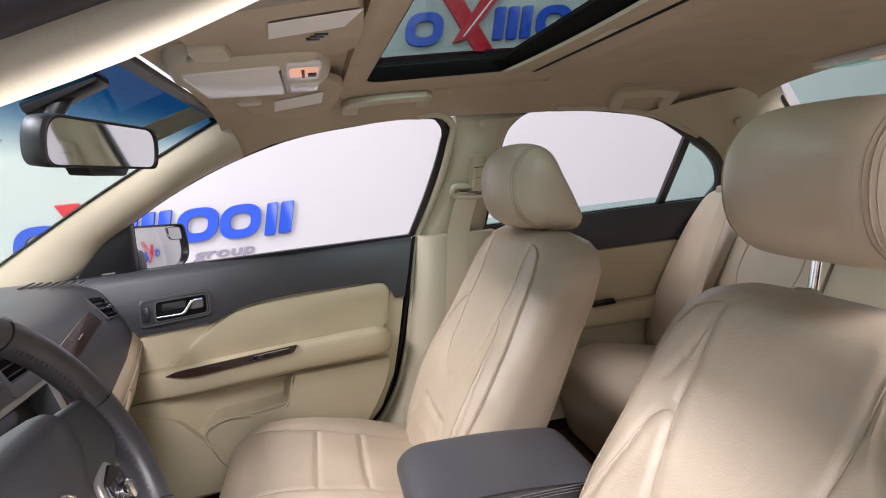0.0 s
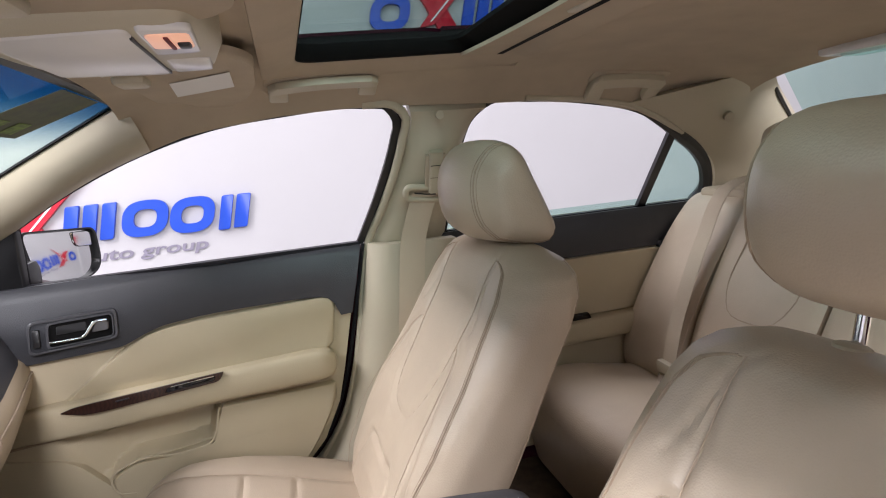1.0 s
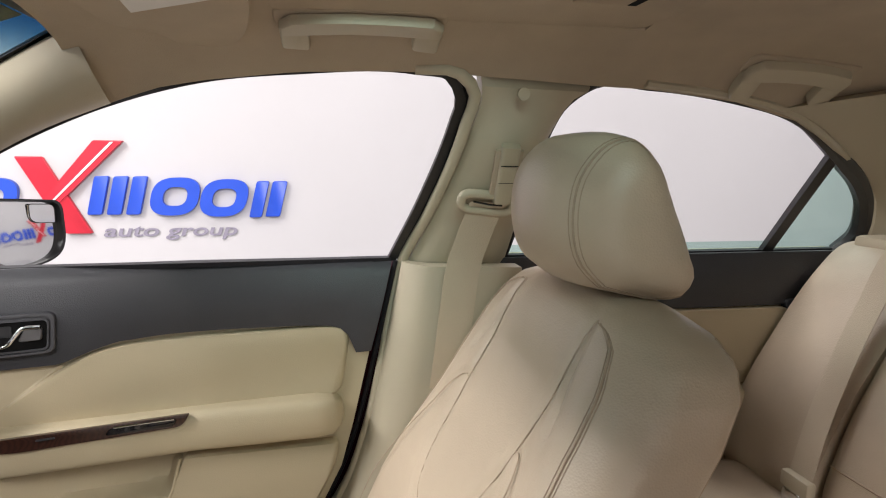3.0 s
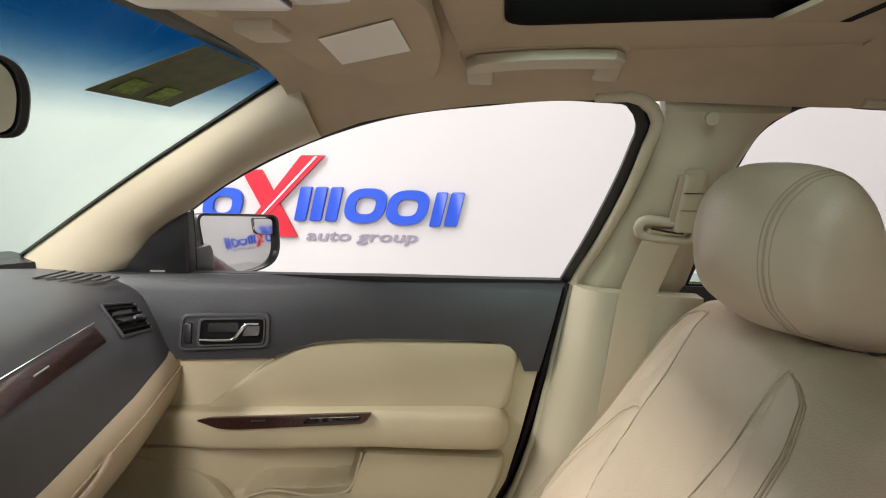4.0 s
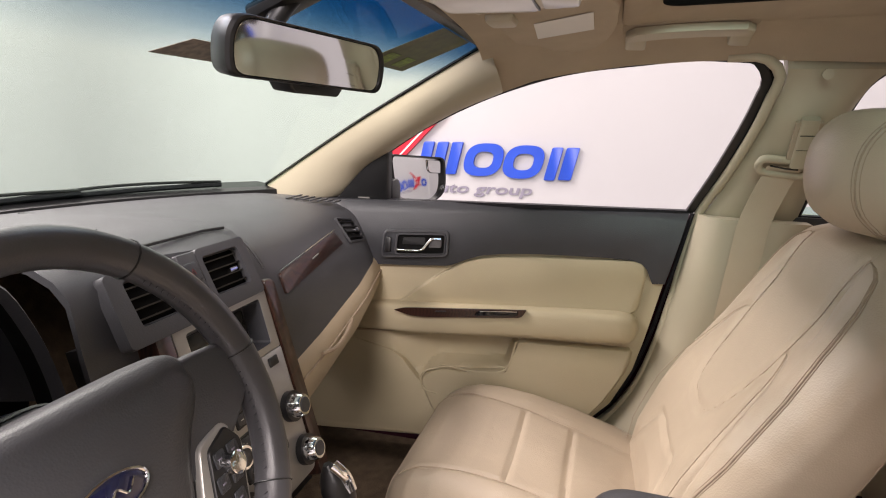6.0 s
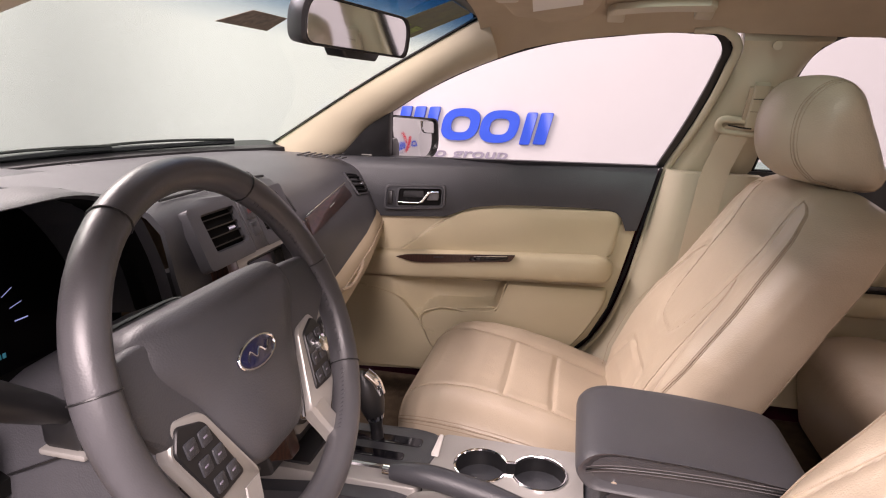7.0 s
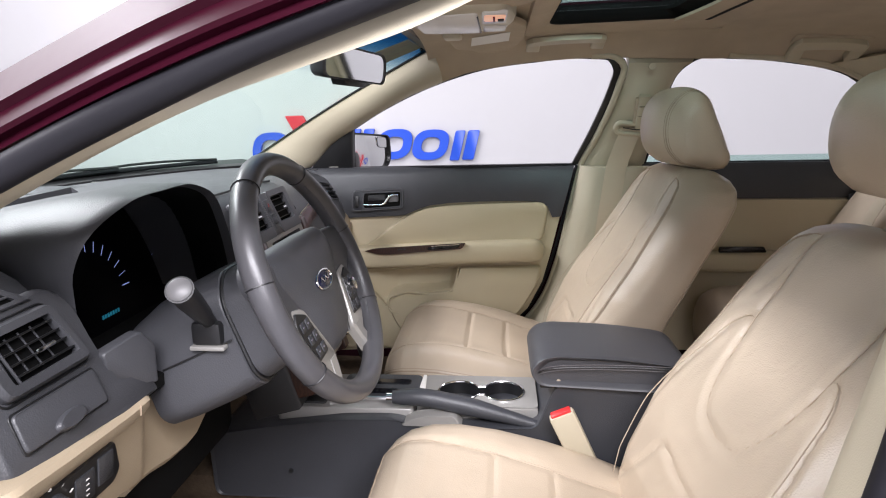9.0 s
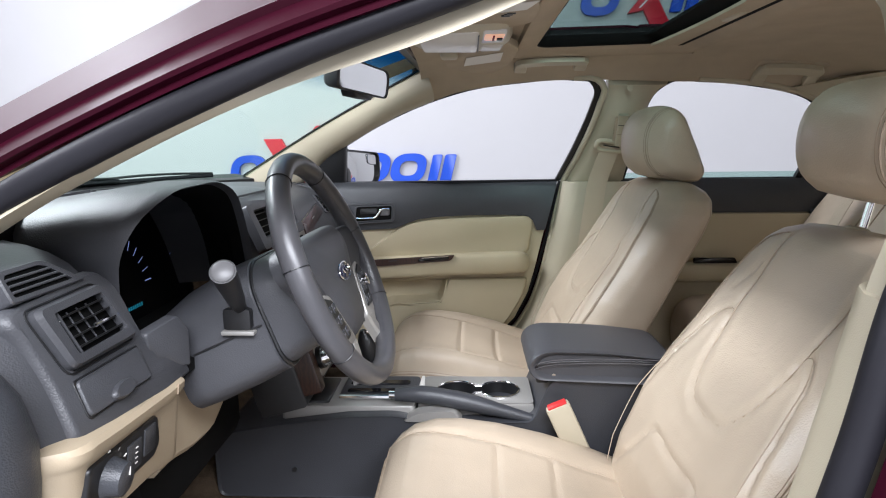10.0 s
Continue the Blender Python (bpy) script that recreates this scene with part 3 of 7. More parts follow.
PAINTC = spline([(-0.68, -0.765, 0.985), (-0.59, -0.745, 1.04), (-0.511, -0.735, 1.083), (-0.409, -0.722, 1.132), (-0.309, -0.71, 1.175), (-0.21, -0.70, 1.215), (-0.13, -0.695, 1.243), (-0.05, -0.69, 1.268), (0.05, -0.685, 1.292), (0.15, -0.68, 1.302), (0.28, -0.67, 1.302)], N)
EDGEC = spline([(-0.82, -0.665, 1.025), (-0.70, -0.622, 1.095), (-0.607, -0.592, 1.15), (-0.494, -0.558, 1.215), (-0.435, -0.541, 1.247), (-0.35, -0.53, 1.29), (-0.25, -0.525, 1.33), (-0.10, -0.52, 1.37), (0.05, -0.52, 1.39), (0.28, -0.52, 1.40)], N)
trim_rings, paint_rings, seal_path = [], [], []
for a, s, p, e in zip(LOWC, SEALC, PAINTC, EDGEC):
    toward = (a - s) * 0.38
    s, p, e = s + toward, p + toward, e + toward * 0.7
    m = a.lerp(s, 0.5)
    trim_rings.append([a, a + Vector((0, -0.012, -0.004)), m + Vector((0, 0, -0.004)), s + Vector((0, 0.012, 0.0)), s + Vector((0, 0.02, 0.03)), a + Vector((0, 0.01, 0.04)), a + Vector((0, 0.012, 0.012))])
    seal_path.append(s.lerp(p, 0.42) + Vector((0, 0.004, 0)))
    w1 = p.lerp(e, 0.3) + Vector((-0.005, -0.035, 0.004))
    w2 = p.lerp(e, 0.12) + Vector((0, -0.028, 0.0))
    w3 = p.lerp(e, 0.6) + Vector((-0.005, -0.03, 0.012))
    paint_rings.append([p + Vector((0, 0.02, 0)), p + Vector((0, -0.004, 0)), p.lerp(e, 0.06) + Vector((0, -0.010, 0)), p.lerp(e, 0.09) + Vector((0, -0.022, -0.001)), w2, p.lerp(e, 0.22) + Vector((-0.004, -0.030, 0.002)), p.lerp(e, 0.26) + Vector((-0.004, -0.040, 0.004)), w1, w3, e + Vector((0, -0.004, 0.003)), e + Vector((0.01, 0.02, -0.02)), p + Vector((0, 0.04, 0.03))])
part("opening_trim", skin(trim_rings), TRIM, body, "cream trim round the driver's door opening")
part("opening_seal", tube(seal_path, 0.0135, 14), RUBBER, body, "dark rubber door seal")
part("opening_frame", skin(paint_rings), PAINT, body, "burgundy painted door frame")
REAR = spline([(0.24, -0.665, 1.29), (0.30, -0.672, 1.272), (0.318, -0.685, 1.22), (0.31, -0.70, 1.16), (0.282, -0.735, 1.05), (0.244, -0.758, 0.96), (0.220, -0.768, 0.86), (0.198, -0.772, 0.774), (0.170, -0.772, 0.653), (0.13, -0.772, 0.542), (0.07, -0.772, 0.45), (0.0, -0.772, 0.40)], N)
part("opening_trim", ribbon(REAR, [(0.075, 0.10), (0.065, 0.02), (0.05, 0.004), (0.012, 0.0), (0.012, 0.10)], (0, 1, 0), (1, 0, 0.1)), TRIM, body)
part("opening_seal", tube(REAR, 0.015, 14), RUBBER, body)
part("opening_frame", ribbon(REAR, [(-0.012, 0.016), (-0.02, 0.008), (-0.045, 0.010), (-0.055, 0.020), (-0.062, 0.05), (-0.066, 0.16), (-0.012, 0.16)], (0, 1, 0), (1, 0, 0.1)), PAINT, body)
part("hinge_post_cover", tube(spline([(-0.56, -0.80, 0.30), (-0.525, -0.80, 0.60), (-0.517, -0.80, 0.80), (-0.508, -0.80, 0.86), (-0.515, -0.80, 0.90), (-0.55, -0.79, 0.935)], 20), [0.05] * 17 + [0.047, 0.042, 0.034, 0.02], 18), DARK, body, "dark grey hinge post cover")

# ---- front passenger door ----


def door_y(x, z):
    """Inner face of the passenger's front door: nearly upright, dished in below."""
    return 0.702 + 0.018 * (z - 0.8) / 0.17 - 0.05 * max(0.0, (-0.15 - x)) / 0.4 * (1 if x > -0.56 else 1)


REAR_EDGE = [(0.40, -0.06), (0.456, -0.008), (0.514, 0.048), (0.601, 0.092), (0.682, 0.115), (0.81, 0.146), (0.974, 0.188)]


def rear_x(z):
    return lerp_table(REAR_EDGE, z)[0]


def on_door(off=0.0):
    """A lift for plate() in (x, z) on the door's face, off metres towards the cabin."""
    def lift(x, z):
        return Vector((x, door_y(x, z) - off, z)), Vector((0.08, -0.99, 0)).normalized()
    return lift


def passenger_door():
    d = thing("passenger_door", (-0.15, 0.75, 0.35), "closed car door, dark grey above, cream vinyl below, window lowered", "car door")
    zs = np.linspace(0.38, 0.958, 110)
    bowl = [(-0.50, 0.650), (-0.172, 0.650), (-0.200, 0.577), (-0.30, 0.569), (-0.355, 0.574), (-0.385, 0.560), (-0.405, 0.535), (-0.44, 0.53)]

    def recess(x, z):
        """Depth of the map pocket's recess at a point of the panel."""
        inside, near = False, 9.0
        for (x0, z0), (x1, z1) in zip(bowl, bowl[1:] + bowl[:1]):
            if (z0 > z) != (z1 > z) and x < (x1 - x0) * (z - z0) / (z1 - z0) + x0:
                inside = not inside
            u = max(0.0, min(1.0, ((x - x0) * (x1 - x0) + (z - z0) * (z1 - z0)) / ((x1 - x0) ** 2 + (z1 - z0) ** 2)))
            near = min(near, math.hypot(x - x0 - u * (x1 - x0), z - z0 - u * (z1 - z0)))
        return 0.042 * min(1.0, near / 0.014) * max(0.0, min(1.0, (x + 0.50) / 0.12)) if inside else 0.0
    rows = []
    for z in zs:
        xr = rear_x(z)
        rows.append([Vector((x, door_y(x, z) + 0.015 * max(0, (0.62 - z)) / 0.25 + recess(x, z), z)) for x in np.linspace(-0.76, xr, 150)])
    part("panel", sheet([r for r, z in zip(rows, zs)], 0.06, (0, 1, 0)), VINYL, d, "cream vinyl door panel")
    # dark upper: follows the sweep of the insert below
    low = [(-0.76, 0.815), (-0.56, 0.817), (-0.42, 0.819), (-0.345, 0.821), (-0.30, 0.839), (-0.265, 0.850), (-0.20, 0.856), (-0.098, 0.859), (0.02, 0.860), (0.075, 0.858), (0.102, 0.850), (0.113, 0.83), (0.116, 0.808), (0.147, 0.81)]
    n = 70
    xs = np.linspace(-0.76, 0.147, n)
    rows = []
    for k in np.linspace(0, 1, 12):
        row = []
        for x in xs:
            zl = float(np.interp(x, [p[0] for p in low], [p[1] for p in low]))
            xx = x + (0.188 - 0.147) * k ** 1.0 * max(0, (x + 0.1) / 0.247) if x > -0.1 else x
            z = zl + (0.972 - zl) * k
            bulge = 0.013 + 0.007 * math.sin(math.pi * min(1, k * 1.15)) - (0.016 * max(0, k - 0.9) / 0.1)
            row.append(Vector((xx, door_y(x, z) - bulge, z)))
        rows.append(row)
    part("upper_panel", sheet(rows, 0.02, (0, 1, 0)), DARK, d, "dark grey upper door panel")
    # padded insert
    ins = rounded([(-0.475, 0.722), (-0.335, 0.823), (-0.262, 0.846), (0.115, 0.858), (0.095, 0.735)], [0.01, 0.09, 0.06, 0.035, 0.02], 8)
    part("insert", plate(ins, on_door(0.013), 0.02, 0.010), VINYL, d, "padded cream insert")
    # crease that runs down from the insert's front
    part("crease", tube([Vector((x, door_y(x, z) - 0.001, z)) for x, z in spline2([(-0.345, 0.817), (-0.40, 0.775), (-0.475, 0.716), (-0.54, 0.672)], 12)], 0.004, 6), VINYL, d)
    # armrest
    arm = []
    for x, zt, zb, depth in [(-0.62, 0.715, 0.655, 0.004), (-0.56, 0.722, 0.655, 0.018), (-0.50, 0.728, 0.657, 0.034), (-0.42, 0.731, 0.660, 0.050), (-0.30, 0.734, 0.664, 0.056), (-0.15, 0.738, 0.668, 0.058), (-0.03, 0.741, 0.671, 0.058), (0.05, 0.742, 0.674, 0.056), (0.078, 0.738, 0.676, 0.050), (0.092, 0.728, 0.684, 0.038), (0.097, 0.715, 0.695, 0.02)]:
        y = door_y(x, 0.7)
        sec = rounded([(0.02, zb), (-depth * 0.9, zb), (-depth, (zb + zt) / 2), (-depth * 0.86, zt), (0.02, zt)], [0, 0.012, 0.02, 0.014, 0], 4)
        arm.append([Vector((x, y + a, b)) for a, b in sec])
    part("armrest", skin(arm), VINYL, d, "cream padded door armrest")
    woodp = rounded([(-0.468, 0.717), (-0.43, 0.7305), (-0.149, 0.7395), (-0.160, 0.720), (-0.40, 0.708)], [0.006, 0.02, 0.004, 0.01, 0.03], 5)

    def on_arm(off):
        def lift(x, z):
            return Vector((x, door_y(x, 0.7) - 0.0595 - off + (0.40 * max(0.0, -0.42 - x)), z)), Vector((0.05, -0.97, 0.2)).normalized()
        return lift
    part("wood_strip", plate(woodp, on_arm(0.002), 0.012, 0.002), WOOD, d, "dark wood veneer strip")
    part("switch_well", plate(rounded([(-0.27, 0.720), (-0.262, 0.731), (-0.165, 0.734), (-0.172, 0.723)], 0.006, 4), on_arm(0.004), 0.006, 0.002), GLOSSB, d, "black window switch well")
    part("switch_rim", tube([on_arm(0.006)(x, z)[0] for x, z in ((-0.255, 0.7325), (-0.21, 0.7345), (-0.17, 0.7355))], 0.0012, 6), CHROME, d)
    part("lock_mark", plate(rounded([(-0.36, 0.7235), (-0.335, 0.7245), (-0.335, 0.7275), (-0.36, 0.7265)], 0.001, 2), on_arm(0.003), 0.002, 0.001), DARK, d)
    # release handle
    hb = on_door(0.026)
    part("handle_bezel", plate(rounded([(-0.508, 0.838), (-0.345, 0.845), (-0.343, 0.908), (-0.503, 0.905)], 0.014, 5), hb, 0.02, 0.005), DARK, d, "grey handle surround")
    part("handle_well", plate(rounded([(-0.470, 0.849), (-0.355, 0.852), (-0.353, 0.897), (-0.466, 0.895)], 0.008, 4), on_door(0.0275), 0.003, 0.001), FELT, d)
    part("handle_shell", plate(rounded([(-0.455, 0.872), (-0.400, 0.873), (-0.400, 0.890), (-0.453, 0.889)], 0.004, 4), on_door(0.0285), 0.003, 0.001), BLACK, d)
    o_ = rounded([(-0.508, 0.838), (-0.345, 0.845), (-0.343, 0.908), (-0.503, 0.905)], 0.014, 5)
    i_ = rounded([(-0.503, 0.8425), (-0.350, 0.849), (-0.348, 0.9035), (-0.498, 0.9005)], 0.012, 5)
    part("bezel_edge", frame_ring(o_, i_, hb, 0.003, 0.002), DASHM, d)
    o_ = rounded([(-0.475, 0.846), (-0.352, 0.850), (-0.350, 0.900), (-0.471, 0.898)], 0.010, 5)
    i_ = rounded([(-0.470, 0.849), (-0.355, 0.853), (-0.353, 0.897), (-0.466, 0.895)], 0.008, 5)
    part("well_edge", frame_ring(o_, i_, hb, 0.004, 0.002), DASHM, d)
    lev = [Vector((x, door_y(x, z) - 0.034, z)) for x, z in ((-0.466, 0.860), (-0.43, 0.8595), (-0.405, 0.862), (-0.395, 0.874), (-0.385, 0.886), (-0.36, 0.888))]
    part("handle_lever", tube(spline(lev, 20), [0.0024] * 11 + [0.0034] * 10, 10), CHROME, d, "chrome release lever")
    part("handle_grip", plate(rounded([(-0.392, 0.866), (-0.360, 0.867), (-0.359, 0.887), (-0.382, 0.886)], 0.005, 4), on_door(0.033), 0.004, 0.002), GREYCAP, d)
    part("lock_button", plate(rounded([(-0.497, 0.852), (-0.483, 0.852), (-0.482, 0.889), (-0.495, 0.889)], 0.003, 3), on_door(0.031), 0.006, 0.002), BLACK, d)
    # map pocket
    lip = spline2([(-0.175, 0.648), (-0.200, 0.576), (-0.26, 0.568), (-0.355, 0.574), (-0.40, 0.552), (-0.395, 0.518), (-0.36, 0.507)], 40)
    part("pocket_lip", tube([Vector((x, door_y(x, z) - 0.020, z)) for x, z in lip], 0.003, 8), VINYL, d)
    lowp = rounded([(-0.195, 0.573), (-0.30, 0.566), (-0.36, 0.571), (-0.405, 0.545), (-0.39, 0.50), (-0.36, 0.44), (-0.06, 0.43), (0.02, 0.50), (0.085, 0.61), (0.09, 0.655), (-0.168, 0.65)], [0.006, 0.02, 0.02, 0.02, 0.02, 0.05, 0.05, 0.06, 0.05, 0.01, 0.004], 5)
    part("pocket_front", plate(lowp, on_door(0.022), 0.03, 0.009), VINYL, d, "cream map pocket front")
    lower = rounded([(-0.74, 0.40), (-0.10, 0.385), (-0.05, 0.44), (-0.35, 0.455), (-0.40, 0.52), (-0.47, 0.60), (-0.62, 0.64), (-0.74, 0.66)], 0.03, 5)
    part("kick_panel", plate(lower, on_door(0.006), 0.02, 0.008), VINYL, d)
    part("armrest_seam", tube([Vector((x, door_y(x, z) - 0.004, z)) for x, z in spline2([(-0.60, 0.650), (-0.42, 0.655), (-0.15, 0.663), (0.07, 0.670)], 20)], 0.003, 6), SEAM, d)
    # mirror corner and lowered-window channel
    sail = rounded([(-0.655, 0.962), (-0.508, 0.962), (-0.496, 1.092), (-0.562, 1.056)], [0.01, 0.006, 0.004, 0.05], 5)

    def on_sail(x, z):
        return Vector((x, 0.694 - 0.02 * (z - 0.97) / 0.12 - 0.008, z)), Vector((0.05, -0.95, 0.15)).normalized()
    part("mirror_corner", plate(sail, on_sail, 0.03, 0.008), BLACK, d, "black tweeter corner cover")
    part("maker_mark", plate([(-0.585, 0.9735), (-0.555, 0.9735), (-0.555, 0.977), (-0.585, 0.977)], lambda x, z: (on_sail(x, z)[0] - Vector((0, 0.002, 0)), on_sail(x, z)[1]), 0.002, 0.0005), SILVER, d)
    chan = spline([(-0.50, 0.692, 1.09), (-0.506, 0.705, 1.03), (-0.51, 0.715, 0.965)], 8)
    part("front_channel", tube(chan, 0.004, 8), RUBBER, d)
    top = spline([(-0.50, 0.690, 1.092), (-0.395, 0.632, 1.146), (-0.30, 0.597, 1.188), (-0.212, 0.565, 1.219), (-0.084, 0.540, 1.252), (0.04, 0.531, 1.266), (0.20, 0.527, 1.271), (0.255, 0.53, 1.262), (0.272, 0.545, 1.235), (0.268, 0.568, 1.205), (0.235, 0.645, 1.09), (0.187, 0.727, 0.967)], 70)
    part("window_channel", ribbon(top, [(-0.003, -0.009), (0.008, -0.009), (0.008, 0.009), (-0.003, 0.009)], (0, 0.57, 0.4), [Vector((0.9, 0, 0.05)) if i > 47 else Vector((0, 0, 0.4)) for i in range(71)]), BLACK, d, "black window channel")
    part("channel_backing", ribbon(top[40:], [(0.003, -0.002), (0.010, -0.002), (0.010, 0.026), (0.003, 0.026)], (0, 0.57, 0.4), [Vector((0.35 + 0.55 * min(1, i / 8), 0, 0.5 - 0.45 * min(1, i / 8))) for i in range(31)]), RUBBER, d)
    part("belt_seal", ribbon([(-0.70, 0.69, 0.969), (-0.5, 0.705, 0.969), (0.187, 0.730, 0.969)], [(-0.012, -0.004), (0.012, -0.006), (0.012, 0.004), (-0.012, 0.004)], (0, 1, 0), (0, 0, 1)), RUBBER, d)
    part("door_gap_seal", tube(spline([(0.194, 0.716, 0.968), (0.156, 0.712, 0.80), (0.124, 0.712, 0.672), (0.098, 0.712, 0.594), (0.054, 0.712, 0.508), (-0.002, 0.712, 0.448), (-0.06, 0.712, 0.40)], 30), 0.0045, 8), RUBBER, d, "black door seal")
    part("outer_skin", rbox(-0.76, 0.30, 0.79, 0.85, 0.24, 0.95, 0.02), PAINT, d, "burgundy outer skin")
    return d


def spline2(pts, n):
    return [(v[0], v[1]) for v in spline([(a, b, 0) for a, b in pts], n)]


passenger_door()


def rear_door():
    d = thing("rear_door", (0.75, 0.75, 0.35), "closed rear car door, dark grey above and cream below", "car door")
    rows = [[Vector((x, 0.705 + 0.015 * (z - 0.8) / 0.17, z)) for x in np.linspace(0.36, 0.86 + 0.16 * (z - 0.5) / 0.36 if z < 0.86 else 1.02 + 0.12 * (z - 0.86) / 0.11, 14)] for z in np.linspace(0.38, 0.97, 20)]
    part("panel", sheet(rows, 0.05, (0, 1, 0)), VINYL, d, "cream rear door panel")
    rows = []
    for k in np.linspace(0, 1, 8):
        z = 0.862 + 0.108 * k
        rows.append([Vector((x, 0.705 + 0.015 * (z - 0.8) / 0.17 - 0.012 - 0.008 * math.sin(math.pi * k), z)) for x in np.linspace(0.36, 1.04 + 0.11 * k, 20)])
    part("upper_panel", sheet(rows, 0.015, (0, 1, 0)), DARK, d, "dark grey upper panel")
    tail = rounded([(1.015, 0.80), (1.05, 0.80), (1.10, 0.875), (0.99, 0.875)], 0.01, 3)
    part("upper_tail", plate(tail, lambda x, z: (Vector((x, 0.694, z)), Vector((0, -1, 0))), 0.02, 0.004), DARK, d)
    ins = rounded([(0.40, 0.71), (0.965, 0.70), (1.015, 0.80), (1.01, 0.858), (0.40, 0.862)], [0.01, 0.02, 0.03, 0.03, 0.01], 6)
    part("insert", plate(ins, lambda x, z: (Vector((x, 0.690, z)), Vector((0, -1, 0))), 0.02, 0.008), VINYL, d)
    arm = []
    for x, dep in ((0.40, 0.05), (0.60, 0.055), (0.80, 0.055), (0.90, 0.048), (0.95, 0.03), (0.965, 0.012)):
        arm.append([Vector((x, 0.70 + a, b)) for a, b in rounded([(0.02, 0.635), (-dep * 0.9, 0.64), (-dep, 0.67), (-dep * 0.85, 0.698), (0.02, 0.702)], [0, 0.015, 0.02, 0.01, 0], 4)])
    part("armrest", skin(arm), VINYL, d, "cream rear armrest")
    part("pull_cup", plate(rounded([(0.62, 0.703), (0.76, 0.703), (0.75, 0.722), (0.62, 0.722)], 0.006, 4), lambda x, z: (Vector((x, 0.655, z)), Vector((0, -1, 0.3)).normalized()), 0.006, 0.002), GLOSSB, d, "black pull cup")
    win = spline([(0.40, 0.73, 0.965), (0.408, 0.66, 1.06), (0.418, 0.58, 1.183), (0.437, 0.545, 1.235), (0.475, 0.531, 1.262), (0.566, 0.531, 1.262), (0.715, 0.540, 1.248), (0.846, 0.557, 1.222), (0.925, 0.58, 1.191), (1.0, 0.605, 1.155), (1.065, 0.63, 1.117), (1.125, 0.668, 1.06), (1.145, 0.70, 1.0), (1.13, 0.725, 0.965)], 80)
    part("window_channel", tube(win, [0.006 if i < 52 else 0.006 + 0.012 * min(1, (i - 52) / 10) for i in range(81)], 8), BLACK, d, "black window surround")
    part("divider_bar", ribbon(spline([(0.945, 0.591, 1.168), (0.985, 0.645, 1.09), (0.962, 0.725, 0.968)], 2) and [Vector((0.972, 0.597, 1.162)), Vector((0.966, 0.66, 1.07)), Vector((0.958, 0.727, 0.968))], [(-0.012, -0.006), (0.012, -0.006), (0.012, 0.006), (-0.012, 0.006)], (1, 0, 0), (0, 0.8, 0.5)), BLACK, d, "black quarter window bar")
    q = [[Vector((x0, y, z)), Vector((x1, y, z))] for x0, x1, y, z in ((0.97, 0.99, 0.598, 1.155), (0.975, 1.12, 0.66, 1.06), (0.97, 1.13, 0.728, 0.965))]
    part("quarter_pane", sheet(q, 0.003, (0, 1, 0)), PANE, d).visible_shadow = False
    low = [[Vector((x, y, z)) for x in np.linspace(0.40, 0.955, 4)] for y, z in ((0.735, 0.96), (0.715, 0.992))]
    part("lowered_pane", sheet(low, 0.004, (0, 1, 0)), PANE, d, "lowered window glass edge").visible_shadow = False
    part("belt_seal", ribbon([(0.39, 0.728, 0.969), (1.14, 0.732, 0.969)], [(-0.012, -0.004), (0.012, -0.006), (0.012, 0.004), (-0.012, 0.004)], (0, 1, 0), (0, 0, 1)), RUBBER, d)
    part("door_gap_seal", tube(spline([(1.135, 0.715, 0.94), (1.075, 0.70, 0.81), (1.035, 0.695, 0.74), (0.96, 0.69, 0.62), (0.88, 0.69, 0.48)], 20), 0.006, 8), RUBBER, d)
    return d


rear_door()

# ---- seats ----


def seat_back_front(ly, z):
    """Front face of a front seat's back: place in x for a sideways offset and a height."""
    xb, w = lerp_table(BACK_ROWS, z)[0], lerp_table(BACK_ROWS, z)[2]
    q = abs(ly) / w
    dish = 0.024 * max(0.0, 1 - (q / 0.72) ** 2)
    return xb + dish * min(1.0, max(0.0, (1.0 - z) / 0.1)) + 0.05 * max(0.0, q - 0.78) ** 1.3 * 2.2


#           z, bolster x, rear x, half width
BACK_ROWS = [(0.42, 0.085, 0.20, 0.20), (0.47, 0.075, 0.25, 0.225), (0.55, 0.090, 0.300, 0.245), (0.65, 0.132, 0.348, 0.258), (0.717, 0.172, 0.375, 0.262), (0.80, 0.228, 0.412, 0.256), (0.887, 0.280, 0.454, 0.253), (0.935, 0.308, 0.472, 0.246), (0.965, 0.328, 0.472, 0.230), (0.985, 0.346, 0.460, 0.203), (0.998, 0.368, 0.440, 0.160)]


